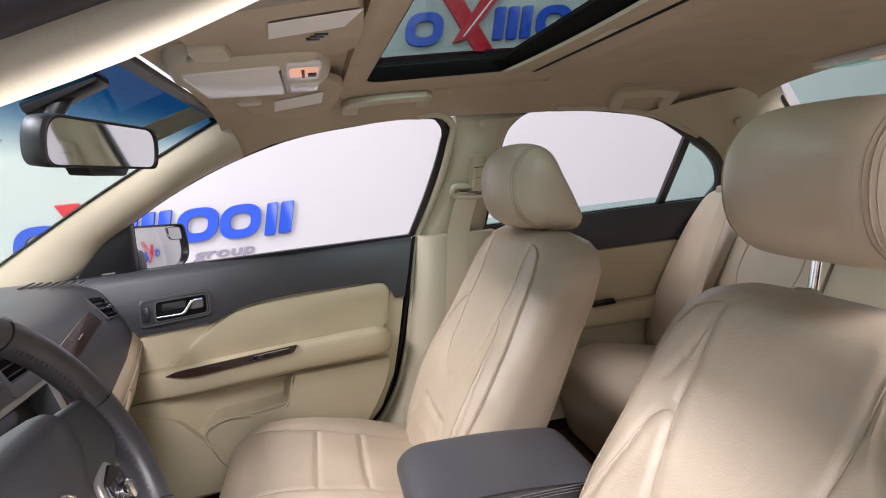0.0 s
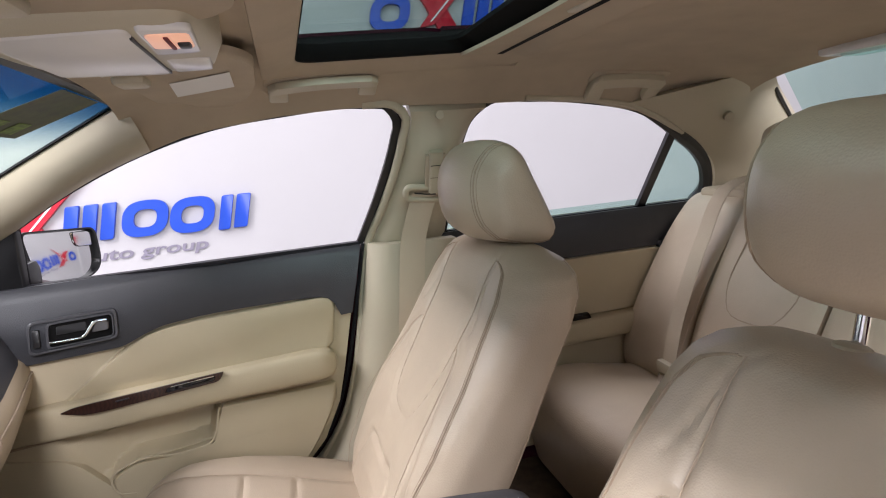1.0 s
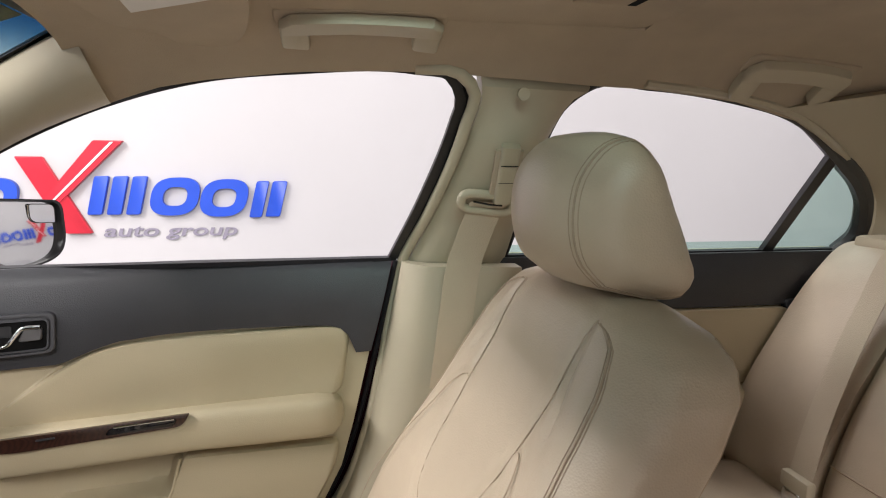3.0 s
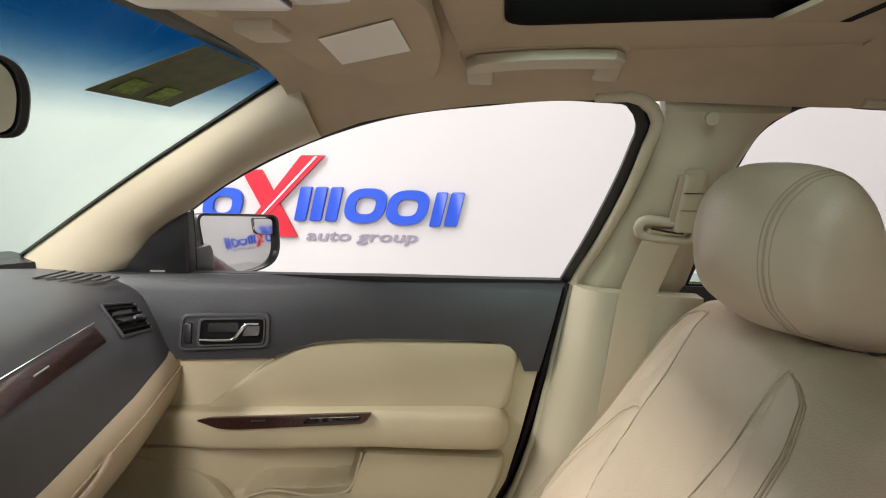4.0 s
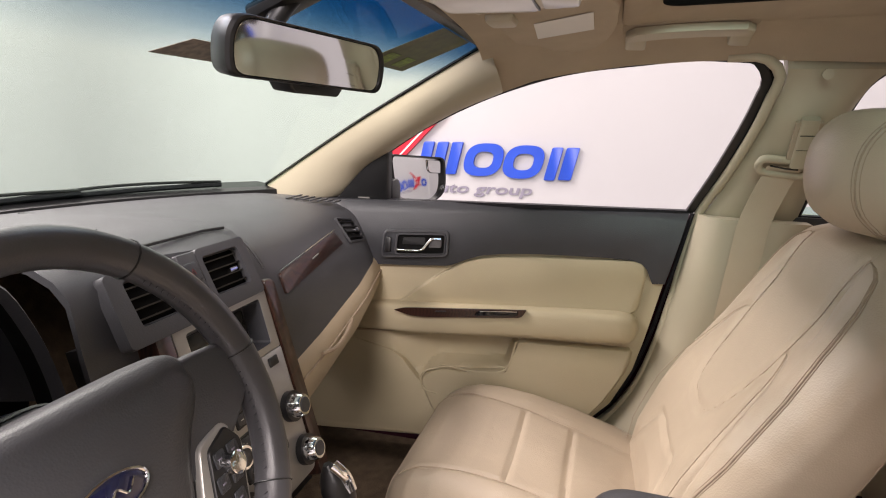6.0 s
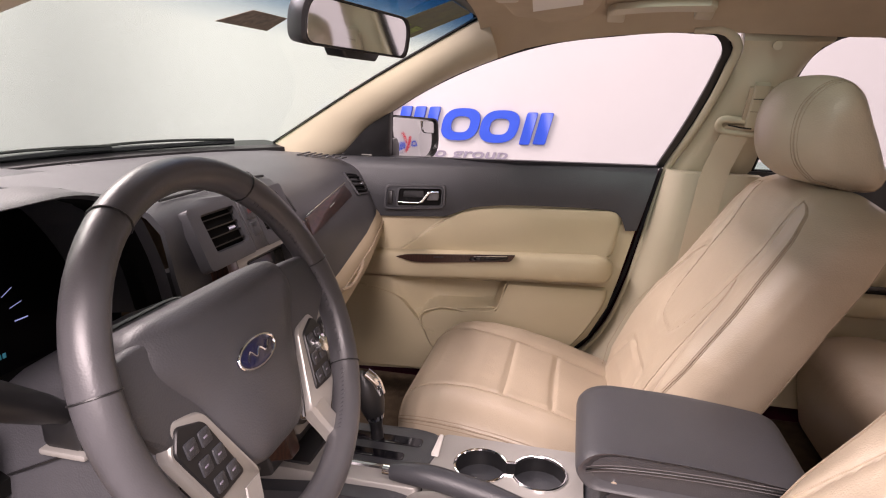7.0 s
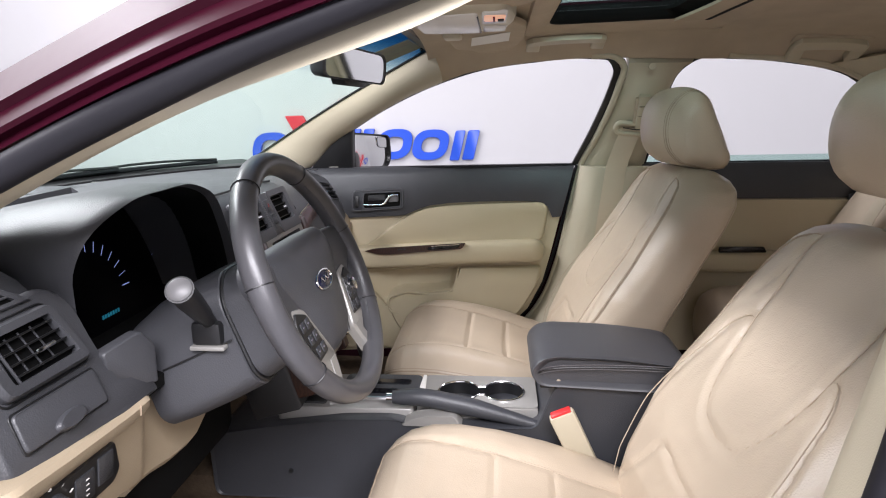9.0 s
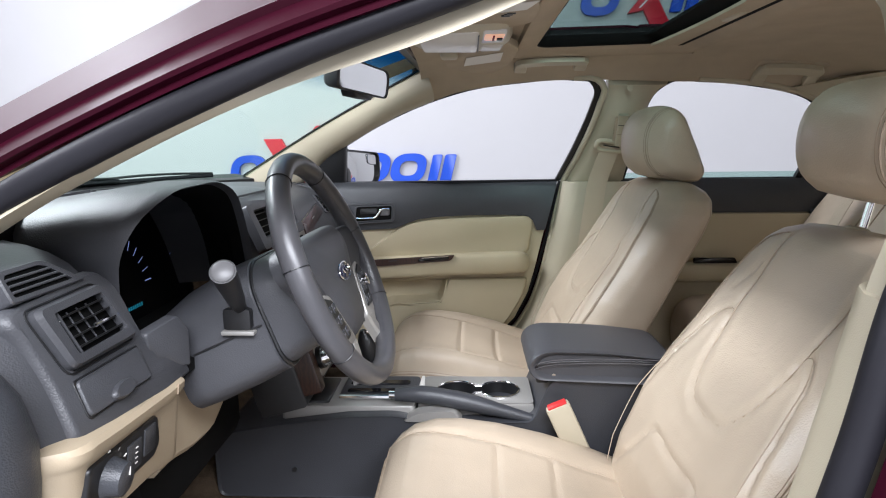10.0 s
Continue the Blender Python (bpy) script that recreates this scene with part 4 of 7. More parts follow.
def front_seat(y0, dx, lean, label, raised=0.0, squash=1.0, twist=0.0):
    """A bucket seat at y0, moved back by dx, its back leant by `lean` degrees more than the plain rows say."""
    s = thing("front_seat", (dx, y0, 0.30), label, "car seat", "front seats")
    hinge = Vector((0.10, 0, 0.48))
    turn = Matrix.Rotation(radians(lean), 3, "Y")

    def K(x, ly, z):
        v = hinge + turn @ (Vector((x, 0, hinge.z + (z - hinge.z) * squash)) - hinge)
        return Vector((v.x + dx, y0 + ly + twist * max(0.0, min(1.0, (z - 0.55) / 0.3)), v.z))
    n = 200

    def around(z, a):
        xb, xr, w = lerp_table(BACK_ROWS, z)
        ca, sa = math.cos(a), math.sin(a)
        ly = w * math.copysign(abs(ca) ** 0.62, ca)
        k = math.copysign(abs(sa) ** 0.55, sa)
        f = seat_back_front(ly, z)
        mid = xb + 0.55 * (xr - xb)
        return mid + (k * (xr - mid) if k > 0 else k * (mid - f)), ly
    tongue = [(0.118, 0.985), (0.118, 0.93), (0.115, 0.86), (0.104, 0.79), (0.085, 0.735), (0.055, 0.70), (0.0, 0.688)]
    hook = [(0.112, 0.835), (0.125, 0.838), (0.142, 0.825), (0.165, 0.77), (0.185, 0.70), (0.195, 0.64), (0.19, 0.57), (0.175, 0.50)]
    crease = [(0.112, 0.984), (0.124, 0.965), (0.137, 0.917), (0.155, 0.875)]
    cross = [(0.16, 0.515), (0.12, 0.57), (0.09, 0.615), (0.05, 0.612), (0.0, 0.607)]
    lines = [np.array(spline2(p, 90)) for p in (tongue, hook, cross, crease)]
    rings = []
    for z in [0.42, 0.445] + list(np.linspace(0.47, 0.95, 84)) + [0.956, 0.962, 0.968, 0.974, 0.979, 0.984, 0.991, 0.998]:
        ring = []
        for i in range(n):
            x, ly = around(z, 2 * math.pi * i / n)
            if i > n // 2 and 0.49 < z < 0.985:
                d0 = near_line(abs(ly), z, lines)
                x += 0.0045 * math.exp(-(d0 / 0.0055) ** 2) - 0.0015 * math.exp(-((d0 - 0.014) / 0.009) ** 2)
            ring.append(K(x, ly, z))
        rings.append(ring)
    top = []
    for i in range(n):
        x, ly = around(0.998, 2 * math.pi * i / n)
        top.append(K(0.6 * x + 0.4 * 0.396, ly * 0.55, 1.0035))
    rings.append(top)
    back = part("backrest", skin(rings), LEATHER, s, "beige leather backrest")

    def seam(name, pts, r=0.0011, m=SEAM, off=0.0):
        for sg in (1, -1):
            path = [K(seat_back_front(a * sg, z) + off, a * sg, z) for a, z in spline2(pts, 36)]
            part(name, tube(path, r, 6), m, back)
    for line in (tongue, hook):
        seam("seam", line, 0.0009, SOFTSEAM, 0.0035)
    # bolster edge: a welt between two rows of stitches, hooked over at the shoulder
    for da, r, m in ((0.0, 0.0017, SEAM), (1.7, 0.0007, SEAM), (-1.7, 0.0007, SEAM)):
        for sg in (1, -1):
            pts = []
            for z in list(np.linspace(0.50, 0.95, 40)) + [0.956, 0.962, 0.968, 0.974, 0.979, 0.983]:
                a = -float(np.interp(z, [0.50, 0.63, 0.70, 0.80, 0.87, 0.93, 0.969, 0.978, 0.984], [44, 41, 39.5, 42.5, 46, 47.5, 51, 56, 64])) + da
                x, ly = around(float(z), radians(a))
                pts.append(K(x - 0.0002, ly * sg * 1.001, float(z)))
            part("bolster_seam", tube(pts, r, 6), m, back)
    for sg in (-1,):
        pts = []
        for z in np.linspace(0.50, 0.985, 60):
            x, ly = around(float(z), radians(24))
            pts.append(K(x, ly * sg, float(z)))
        part("rear_piping", tube(pts, 0.0013, 6), SOFTSEAM, back)
    # cushion
    rows = [(-0.338, 0.475, 0.40, 0.12), (-0.336, 0.505, 0.385, 0.165), (-0.325, 0.535, 0.37, 0.200), (-0.305, 0.556, 0.36, 0.224), (-0.28, 0.570, 0.355, 0.240), (-0.24, 0.578, 0.35, 0.251), (-0.19, 0.577, 0.35, 0.256), (-0.12, 0.566, 0.35, 0.258), (-0.03, 0.543, 0.35, 0.258), (0.06, 0.512, 0.35, 0.255), (0.14, 0.480, 0.36, 0.245), (0.20, 0.46, 0.38, 0.22)]

    def U(x, ly, z):
        return Vector((x + dx, y0 + ly, z))

    side_line = [(-0.315, 0.150), (-0.27, 0.150), (-0.20, 0.142), (-0.10, 0.135), (0.02, 0.13), (0.12, 0.13)]
    clines = [np.array(spline2(p, 90)) for p in (side_line, [(-0.125, 0.137), (-0.127, 0.07), (-0.128, 0.0)], [(-0.025, 0.132), (-0.027, 0.06), (-0.028, 0.0)])]

    def cush_top(x, ly):
        zt, zb, w = lerp_table(rows, x)
        q = abs(ly) / w
        puff = 0.004 * abs(math.sin(math.pi * (x + 0.025) / 0.10)) if q < 0.5 and x > -0.13 else 0.0
        return zt - 0.022 * max(0.0, 1 - (q / 0.62) ** 2) * min(1.0, max(0, (x + 0.33) / 0.10)) + 0.006 * math.exp(-((q - 0.78) / 0.15) ** 2) + puff * (1 - q / 0.5) - 0.005 * math.exp(-(near_line(x, abs(ly), clines) / 0.006) ** 2)
    def cush(x, a):
        zt, zb, w = lerp_table(rows, x)
        ca, sa = math.cos(a), math.sin(a)
        ly = w * math.copysign(abs(ca) ** 0.5, ca)
        k = math.copysign(abs(sa) ** 0.45, sa)
        zm = zb + 0.5 * (zt - zb)
        return U(x, ly, zm + (k * (cush_top(x, ly) - zm) if k > 0 else k * (zm - zb)))
    rings = [[cush(x, 2 * math.pi * i / n) for i in range(n)] for x in [-0.338, -0.336, -0.331, -0.325, -0.316, -0.305] + [float(v) for v in np.linspace(-0.29, 0.14, 90)] + [0.17, 0.20]]
    cu = part("cushion", skin(rings), LEATHER, s, "beige leather seat cushion")

    def cseam(pts, r=0.0013):
        for sg in (1, -1):
            part("seam", tube([U(a, b * sg, cush_top(a, b)) for a, b in spline2(pts, 30)], r, 6), SOFTSEAM, cu)
    cseam(side_line, 0.0008)
    for deg, x0, r in ((22, -0.331, 0.0018), (26, -0.325, 0.0009), (18, -0.335, 0.0009)):
        xs = [0.12 + (x0 - 0.12) * q for q in np.linspace(0, 1, 60)]
        loop = [cush(x, radians(deg)) for x in xs] + [cush(x0, radians(a)) for a in np.linspace(deg, 180 - deg, 40)[1:-1]] + [cush(x, radians(180 - deg)) for x in reversed(xs)]
        part("edge_piping", tube(loop, r, 6), SEAM, cu)
    # headrest: a wedge seen from the side, bowed in front, its ends drawn in
    prof = spline([(0.352, 0, 1.012), (0.324, 0, 1.035), (0.306, 0, 1.095), (0.315, 0, 1.148), (0.344, 0, 1.181), (0.378, 0, 1.190), (0.410, 0, 1.174), (0.446, 0, 1.112), (0.474, 0, 1.050), (0.484, 0, 1.022), (0.474, 0, 1.002), (0.442, 0, 0.997), (0.40, 0, 1.002), (0.352, 0, 1.012)], 44)[:-1]
    cx, cz = 0.405, 1.075

    def hp(p, q):
        sc = 0.30 + 0.70 * ((1 - min(1, abs(q)) ** 4.2) ** (1 / 2.6) if abs(q) < 1 else -0.05)
        bow = (0.042 * q * q - 0.008) * max(0.0, min(1.0, (0.43 - p.x) / 0.10)) * sc - 0.006
        return K(cx + (p.x - cx) * sc + bow, 0.133 * q, cz + raised + (p.z - cz) * sc)
    qs = [-1.0, -0.985, -0.955, -0.91, -0.85, -0.76, -0.65, -0.5, -0.3, 0, 0.3, 0.5, 0.65, 0.76, 0.85, 0.91, 0.955, 0.985, 1.0]
    hr = part("headrest", skin([[hp(p, q) for p in prof] for q in qs]), LEATHER, s, "beige leather headrest")
    for q, r, m in ((0.74, 0.0014, SEAM), (0.705, 0.0006, SEAM), (0.775, 0.0006, SEAM)):
        for sg in (1, -1):
            path = [hp(p, q * sg) for p in prof]
            part("headrest_seam", tube(path + [path[0]], r, 6), m, hr)
    for dy in (-0.065, 0.065):
        part("headrest_post", tube([K(0.425, dy, 0.97), K(0.437, dy, 1.02 + raised)], 0.0065, 12), CHROME, s, "chrome headrest post")
        part("post_guide", tube([K(0.418, dy, 0.985), K(0.421, dy, 1.004), K(0.4215, dy, 1.007)], [0.017, 0.017, 0.012], 14), TRIM, s)
    part("seat_base", rbox(dx - 0.24, dx + 0.30, y0 - 0.20, y0 + 0.20, 0.32, 0.40, 0.02), DARK, s, "dark grey seat frame")
    for sg in (1, -1):
        part("side_shield", rbox(dx - 0.20, dx + 0.26, y0 + sg * 0.2485 - 0.0135, y0 + sg * 0.2485 + 0.0135, 0.34, 0.43, 0.012), TRIM, s)
    return s


front_seat(0.372, 0.0, 1.5, "beige leather passenger bucket seat beside the closed door")
front_seat(-0.367, 0.074, 3.5, "beige leather driver's bucket seat behind the steering wheel", 0.052, 0.945, 0.037)


def rear_bench():
    s = thing("rear_bench", (0.9, 0, 0.30), "beige leather rear bench seat with headrests", "car seat")
    rings = []
    for y in np.linspace(-0.66, 0.66, 45):
        k = min(1, (0.665 - abs(y)) / 0.05) ** 0.5
        hump = 0.012 * math.cos(y * 2 * math.pi / 0.72) if abs(y) < 0.62 else 0
        sec = rounded([(0.57, 0.36), (0.545, 0.50), (0.56, 0.595 + hump), (0.66, 0.615 + hump), (0.80, 0.585), (0.98, 0.55), (0.98, 0.36)], [0.01, 0.05, 0.05, 0.06, 0.05, 0.01, 0.01], 5)
        rings.append([Vector((0.78 + (a - 0.78) * (0.93 + 0.07 * k), y, 0.40 + (b - 0.40) * (0.8 + 0.2 * k))) for a, b in sec])
    part("cushion", skin(rings), LEATHER, s, "beige leather rear cushion")
    for y0, y1 in ((-0.455, -0.155), (-0.145, 0.145), (0.155, 0.455)):
        rings = []
        for t in np.linspace(0, 1, 25):
            y = y0 + (y1 - y0) * t
            k = (1 - abs(2 * t - 1) ** 8) ** 0.5
            sec = rounded([(0.90, 0.53), (0.86, 0.58), (0.905, 0.72), (1.005, 0.90), (1.075, 1.005), (1.12, 1.028), (1.22, 1.02), (1.25, 0.98), (1.05, 0.53)], [0.02, 0.05, 0.06, 0.08, 0.04, 0.03, 0.03, 0.02, 0.02], 5)
            rings.append([Vector((1.05 + (a - 1.05) * (0.90 + 0.10 * k), y, 0.78 + (b - 0.78) * (0.965 + 0.035 * k))) for a, b in sec])
        b = part("backrest", skin(rings), LEATHER, s, "beige leather rear backrest")
        if y0 != -0.145:
            mid = (y0 + y1) / 2
            pts = [Vector((lerp_table([(0.58, 0.862), (0.72, 0.908), (0.90, 1.006), (1.0, 1.072)], z)[0] - 0.001, mid + dy, z)) for dy, z in [(-0.09, 0.985), (-0.09, 0.90), (-0.085, 0.80), (-0.06, 0.765), (0.0, 0.755), (0.06, 0.765), (0.085, 0.80), (0.09, 0.90), (0.09, 0.985)]]
            part("seam", tube(spline(pts, 30), 0.0018, 6), SEAM, b)
            part("seam", tube([(0.884, mid - 0.14, 0.655), (0.884, mid + 0.14, 0.655)], 0.0018, 6), SEAM, b)
    for sg in (1, -1):
        rings = []
        for t in np.linspace(0, 1, 15):
            y = sg * (0.46 + 0.222 * t)
            k = (1 - abs(2 * t - 1) ** 6) ** 0.5
            sec = rounded([(0.88, 0.52), (0.842, 0.58), (0.895, 0.72), (1.008, 0.90), (1.085, 0.985), (1.13, 1.002), (1.25, 0.985), (1.05, 0.52)], [0.02, 0.05, 0.06, 0.08, 0.04, 0.03, 0.02, 0.02], 5)
            rings.append([Vector((1.05 + (a - 1.05) * (0.93 + 0.07 * k), y, 0.78 + (b - 0.78) * (0.975 + 0.025 * k))) for a, b in sec])
        part("side_bolster", skin(rings), LEATHER, s, "beige leather side bolster")
    for y in (-0.31, 0.31):
        rings = []
        for t in np.linspace(-1, 1, 17):
            k = (1 - abs(t) ** 4) ** 0.4
            sec = rounded([(1.075, 1.06), (1.055, 1.10), (1.065, 1.155), (1.10, 1.17), (1.17, 1.165), (1.185, 1.08), (1.16, 1.05)], [0.02, 0.03, 0.025, 0.02, 0.03, 0.02, 0.02], 4)
            rings.append([Vector((1.12 + (a - 1.12) * (0.4 + 0.6 * k), y + 0.125 * t, 1.11 + (b - 1.11) * (0.4 + 0.6 * k))) for a, b in sec])
        h = part("headrest", skin(rings), LEATHER, s, "beige leather rear headrest")
        for dy in (-0.05, 0.05):
            part("headrest_post", tube([(1.13, y + dy, 1.02), (1.13, y + dy, 1.07)], 0.006, 10), CHROME, s)
        part("post_cover", rbox(1.10, 1.16, y - 0.07, y + 0.07, 1.022, 1.036, 0.006), TRIM, s)
    return s


rear_bench()


def belt(name, path, w, across, label, parent=None):
    rows = [[Vector(p) - Vector(across) * w / 2, Vector(p) + Vector(across) * w / 2] for p in path]
    return sheet(rows, 0.0015, Vector(across).cross(Vector(path[-1]) - Vector(path[0])).normalized())


def front_belt(side):
    dx = 0.0 if side > 0 else 0.03

    def flip(v, sd):
        return Vector((v[0] + dx, v[1] * sd, v[2]))
    b = thing("seat_belt", (0.33, 0.63 * side, 1.0), "beige seat belt with height adjuster on the centre pillar", "seat belt", "seat belts")
    track = spline([flip(p, side) for p in [(0.349, 0.540, 1.172), (0.350, 0.563, 1.13), (0.350, 0.588, 1.085)]], 10)
    sec = rounded([(-0.0145, -0.004), (0.0145, -0.004), (0.0145, 0.013), (-0.0145, 0.013)], 0.006, 4)
    part("adjuster", ribbon(track, sec, (1, 0, 0), (0.0, -0.8 * side, -0.5)), TRIM, b, "cream height adjuster")
    slot = rounded([(-0.022, -0.004), (0.022, -0.004), (0.022, 0.004), (-0.022, 0.004)], 0.002, 2)
    part("adjuster_track", ribbon(track[1:-1], slot, (1, 0, 0), (0.0, -0.8 * side, -0.5)), HEADLINER, b)
    for k in (3, 6):
        p = track[k]
        part("adjuster_line", tube([p + Vector((a, -0.0108 * side, -0.0068)) for a in (-0.0135, 0.0, 0.0135)], 0.0009 if k == 3 else 0.0005, 6), BLACK, b)
    ringp = [flip((0.329 + a, 0.594 - 0.50 * c, 1.080 + c * 0.8 - a * 0.10), side) for a, c in rounded([(-0.043, -0.017), (0.043, -0.017), (0.043, 0.017), (-0.043, 0.017)], 0.018, 6)]
    part("d_ring", tube(ringp + [ringp[0]], 0.0075, 10), TRIM, b, "cream belt ring")
    part("ring_slit", tube([flip(p, side) for p in ((0.304, 0.5855, 1.083), (0.330, 0.586, 1.078), (0.352, 0.587, 1.076))], 0.0017, 6), BLACK, b)
    web = [flip(p, side) for p in ((0.331, 0.594, 1.082), (0.318, 0.610, 1.04), (0.303, 0.627, 0.985), (0.296, 0.626, 0.955), (0.284, 0.624, 0.86), (0.272, 0.622, 0.76))]
    part("webbing", belt("w", web, 0.060, (1, 0, 0.0), ""), BELTM, b, "beige belt webbing")
    return b


front_belt(1)


def rear_belt():
    b = thing("rear_seat_belt", (1.0, 0.5, 0.8), "beige rear seat belt lying on the backrest", "seat belt", "seat belts")
    path = spline([(1.20, 0.50, 1.032), (1.13, 0.497, 1.036), (1.055, 0.495, 1.015), (0.98, 0.488, 0.90), (0.925, 0.48, 0.79), (0.885, 0.47, 0.70), (0.862, 0.465, 0.62)], 24)
    part("webbing", belt("w", [p + Vector((-0.012, 0, 0.004)) for p in path], 0.047, (0, 1, 0), ""), BELTM, b, "beige belt webbing")
    part("tongue_cover", rbox(0.835, 0.855, 0.435, 0.495, 0.60, 0.63, 0.006, 2), TRIM, b)
    part("tongue", plate(rounded([(-0.022, 0.0), (0.022, 0.0), (0.016, -0.055), (-0.016, -0.055)], 0.008, 4), flat((0.835, 0.465, 0.602), (0, -1, 0), (0.1, 0, 1)), 0.003, 0.001), CHROME, b, "chrome belt tongue")
    part("tongue_slot", plate(rounded([(-0.008, -0.02), (0.008, -0.02), (0.008, -0.045), (-0.008, -0.045)], 0.003, 3), flat((0.8325, 0.465, 0.602), (0, -1, 0), (0.1, 0, 1)), 0.001, 0.0004), DARK, b)


rear_belt()


def buckle():
    b = thing("belt_buckle", (0.13, -0.13, 0.45), "cream seat belt buckle with a red button", "belt buckle")
    tilt = Matrix.Rotation(radians(-24), 4, "Y") @ Matrix.Rotation(radians(6), 4, "X")
    part("stalk", rbox(0.082, 0.130, -0.152, -0.130, 0.42, 0.602, 0.006, 2, tilt), TRIM, b, "cream buckle sleeve")
    c = Vector((0.106, -0.141, 0.511)) + tilt.to_3x3() @ Vector((0, 0, 0.0915))
    part("button", rbox(c.x - 0.019, c.x + 0.019, c.y - 0.008, c.y + 0.008, c.z - 0.003, c.z + 0.003, 0.002, 2, tilt), RED, b, "red release button")


buckle()

# ---- dashboard ----
#   y, then the profile from the windscreen down: (x, z) pairs
PROF = {
    -0.80: [(-0.86, 0.95), (-0.74, 0.962), (-0.66, 0.962), (-0.61, 0.945), (-0.57, 0.915), (-0.53, 0.88), (-0.50, 0.85)],
    -0.735: [(-0.90, 0.965), (-0.78, 0.978), (-0.65, 0.980), (-0.56, 0.962), (-0.518, 0.925), (-0.492, 0.873), (-0.468, 0.82)],
    -0.70: [(-0.93, 0.975), (-0.80, 0.988), (-0.66, 0.996), (-0.553, 0.980), (-0.518, 0.930), (-0.491, 0.873), (-0.467, 0.82)],
    -0.585: [(-1.04, 0.985), (-0.86, 1.000), (-0.66, 1.002), (-0.557, 0.968), (-0.526, 0.930), (-0.500, 0.873), (-0.474, 0.815)],
    -0.575: [(-1.04, 0.985), (-0.86, 1.002), (-0.70, 1.006), (-0.67, 0.98), (-0.655, 0.92), (-0.56, 0.86), (-0.47, 0.81)],
    -0.207: [(-1.08, 0.985), (-0.88, 1.006), (-0.70, 1.012), (-0.67, 0.98), (-0.655, 0.92), (-0.56, 0.86), (-0.47, 0.80)],
    -0.198: [(-1.08, 0.985), (-0.88, 1.006), (-0.68, 1.012), (-0.57, 1.004), (-0.524, 0.978), (-0.512, 0.92), (-0.485, 0.80)],
    -0.14: [(-1.09, 0.985), (-0.90, 1.004), (-0.68, 1.010), (-0.57, 1.004), (-0.528, 0.988), (-0.514, 0.925), (-0.490, 0.80)],
    0.11: [(-1.09, 0.985), (-0.90, 1.002), (-0.68, 1.006), (-0.57, 1.000), (-0.528, 0.985), (-0.514, 0.92), (-0.490, 0.76)],
    0.155: [(-1.09, 0.985), (-0.90, 0.998), (-0.70, 0.995), (-0.60, 0.980), (-0.545, 0.945), (-0.515, 0.885), (-0.490, 0.742)],
    0.30: [(-1.06, 0.985), (-0.88, 0.993), (-0.70, 0.988), (-0.615, 0.972), (-0.560, 0.942), (-0.522, 0.885), (-0.495, 0.765)],
    0.50: [(-0.98, 0.985), (-0.85, 0.988), (-0.70, 0.982), (-0.625, 0.968), (-0.575, 0.943), (-0.538, 0.895), (-0.505, 0.805)],
    0.62: [(-0.90, 0.982), (-0.82, 0.983), (-0.70, 0.978), (-0.63, 0.966), (-0.585, 0.945), (-0.555, 0.90), (-0.522, 0.828)],
    0.665: [(-0.86, 0.975), (-0.80, 0.977), (-0.70, 0.972), (-0.63, 0.960), (-0.585, 0.938), (-0.56, 0.90), (-0.535, 0.835)],
}


def dash_rows():
    keys = sorted(PROF)
    ys = []
    for a, b in zip(keys[:-1], keys[1:]):
        k = max(1, int((b - a) / 0.03))
        ys += [a + (b - a) * i / k for i in range(k)]
    ys.append(keys[-1])
    rows = []
    for y in ys:
        pts = []
        for i in range(7):
            pts.append((float(np.interp(y, keys, [PROF[k][i][0] for k in keys])), y, float(np.interp(y, keys, [PROF[k][i][1] for k in keys]))))
        rows.append(spline(pts, 26))
    return rows


def dash_front(y, z):
    """x of the dash's front face at a height."""
    keys = sorted(PROF)
    pts = [(float(np.interp(y, keys, [PROF[k][i][1] for k in keys])), float(np.interp(y, keys, [PROF[k][i][0] for k in keys]))) for i in range(3, 7)]
    pts.sort()
    return float(np.interp(z, [p[0] for p in pts], [p[1] for p in pts]))


def on_dash(off=0.0):
    def lift(y, z):
        x = dash_front(y, z)
        g = (dash_front(y, z + 0.01) - dash_front(y, z - 0.01)) / 0.02
        h = (dash_front(y + 0.01, z) - dash_front(y - 0.01, z)) / 0.02
        n = Vector((1, -h, -g)).normalized()
        return Vector((x, y, z)) + n * off, n
    return lift


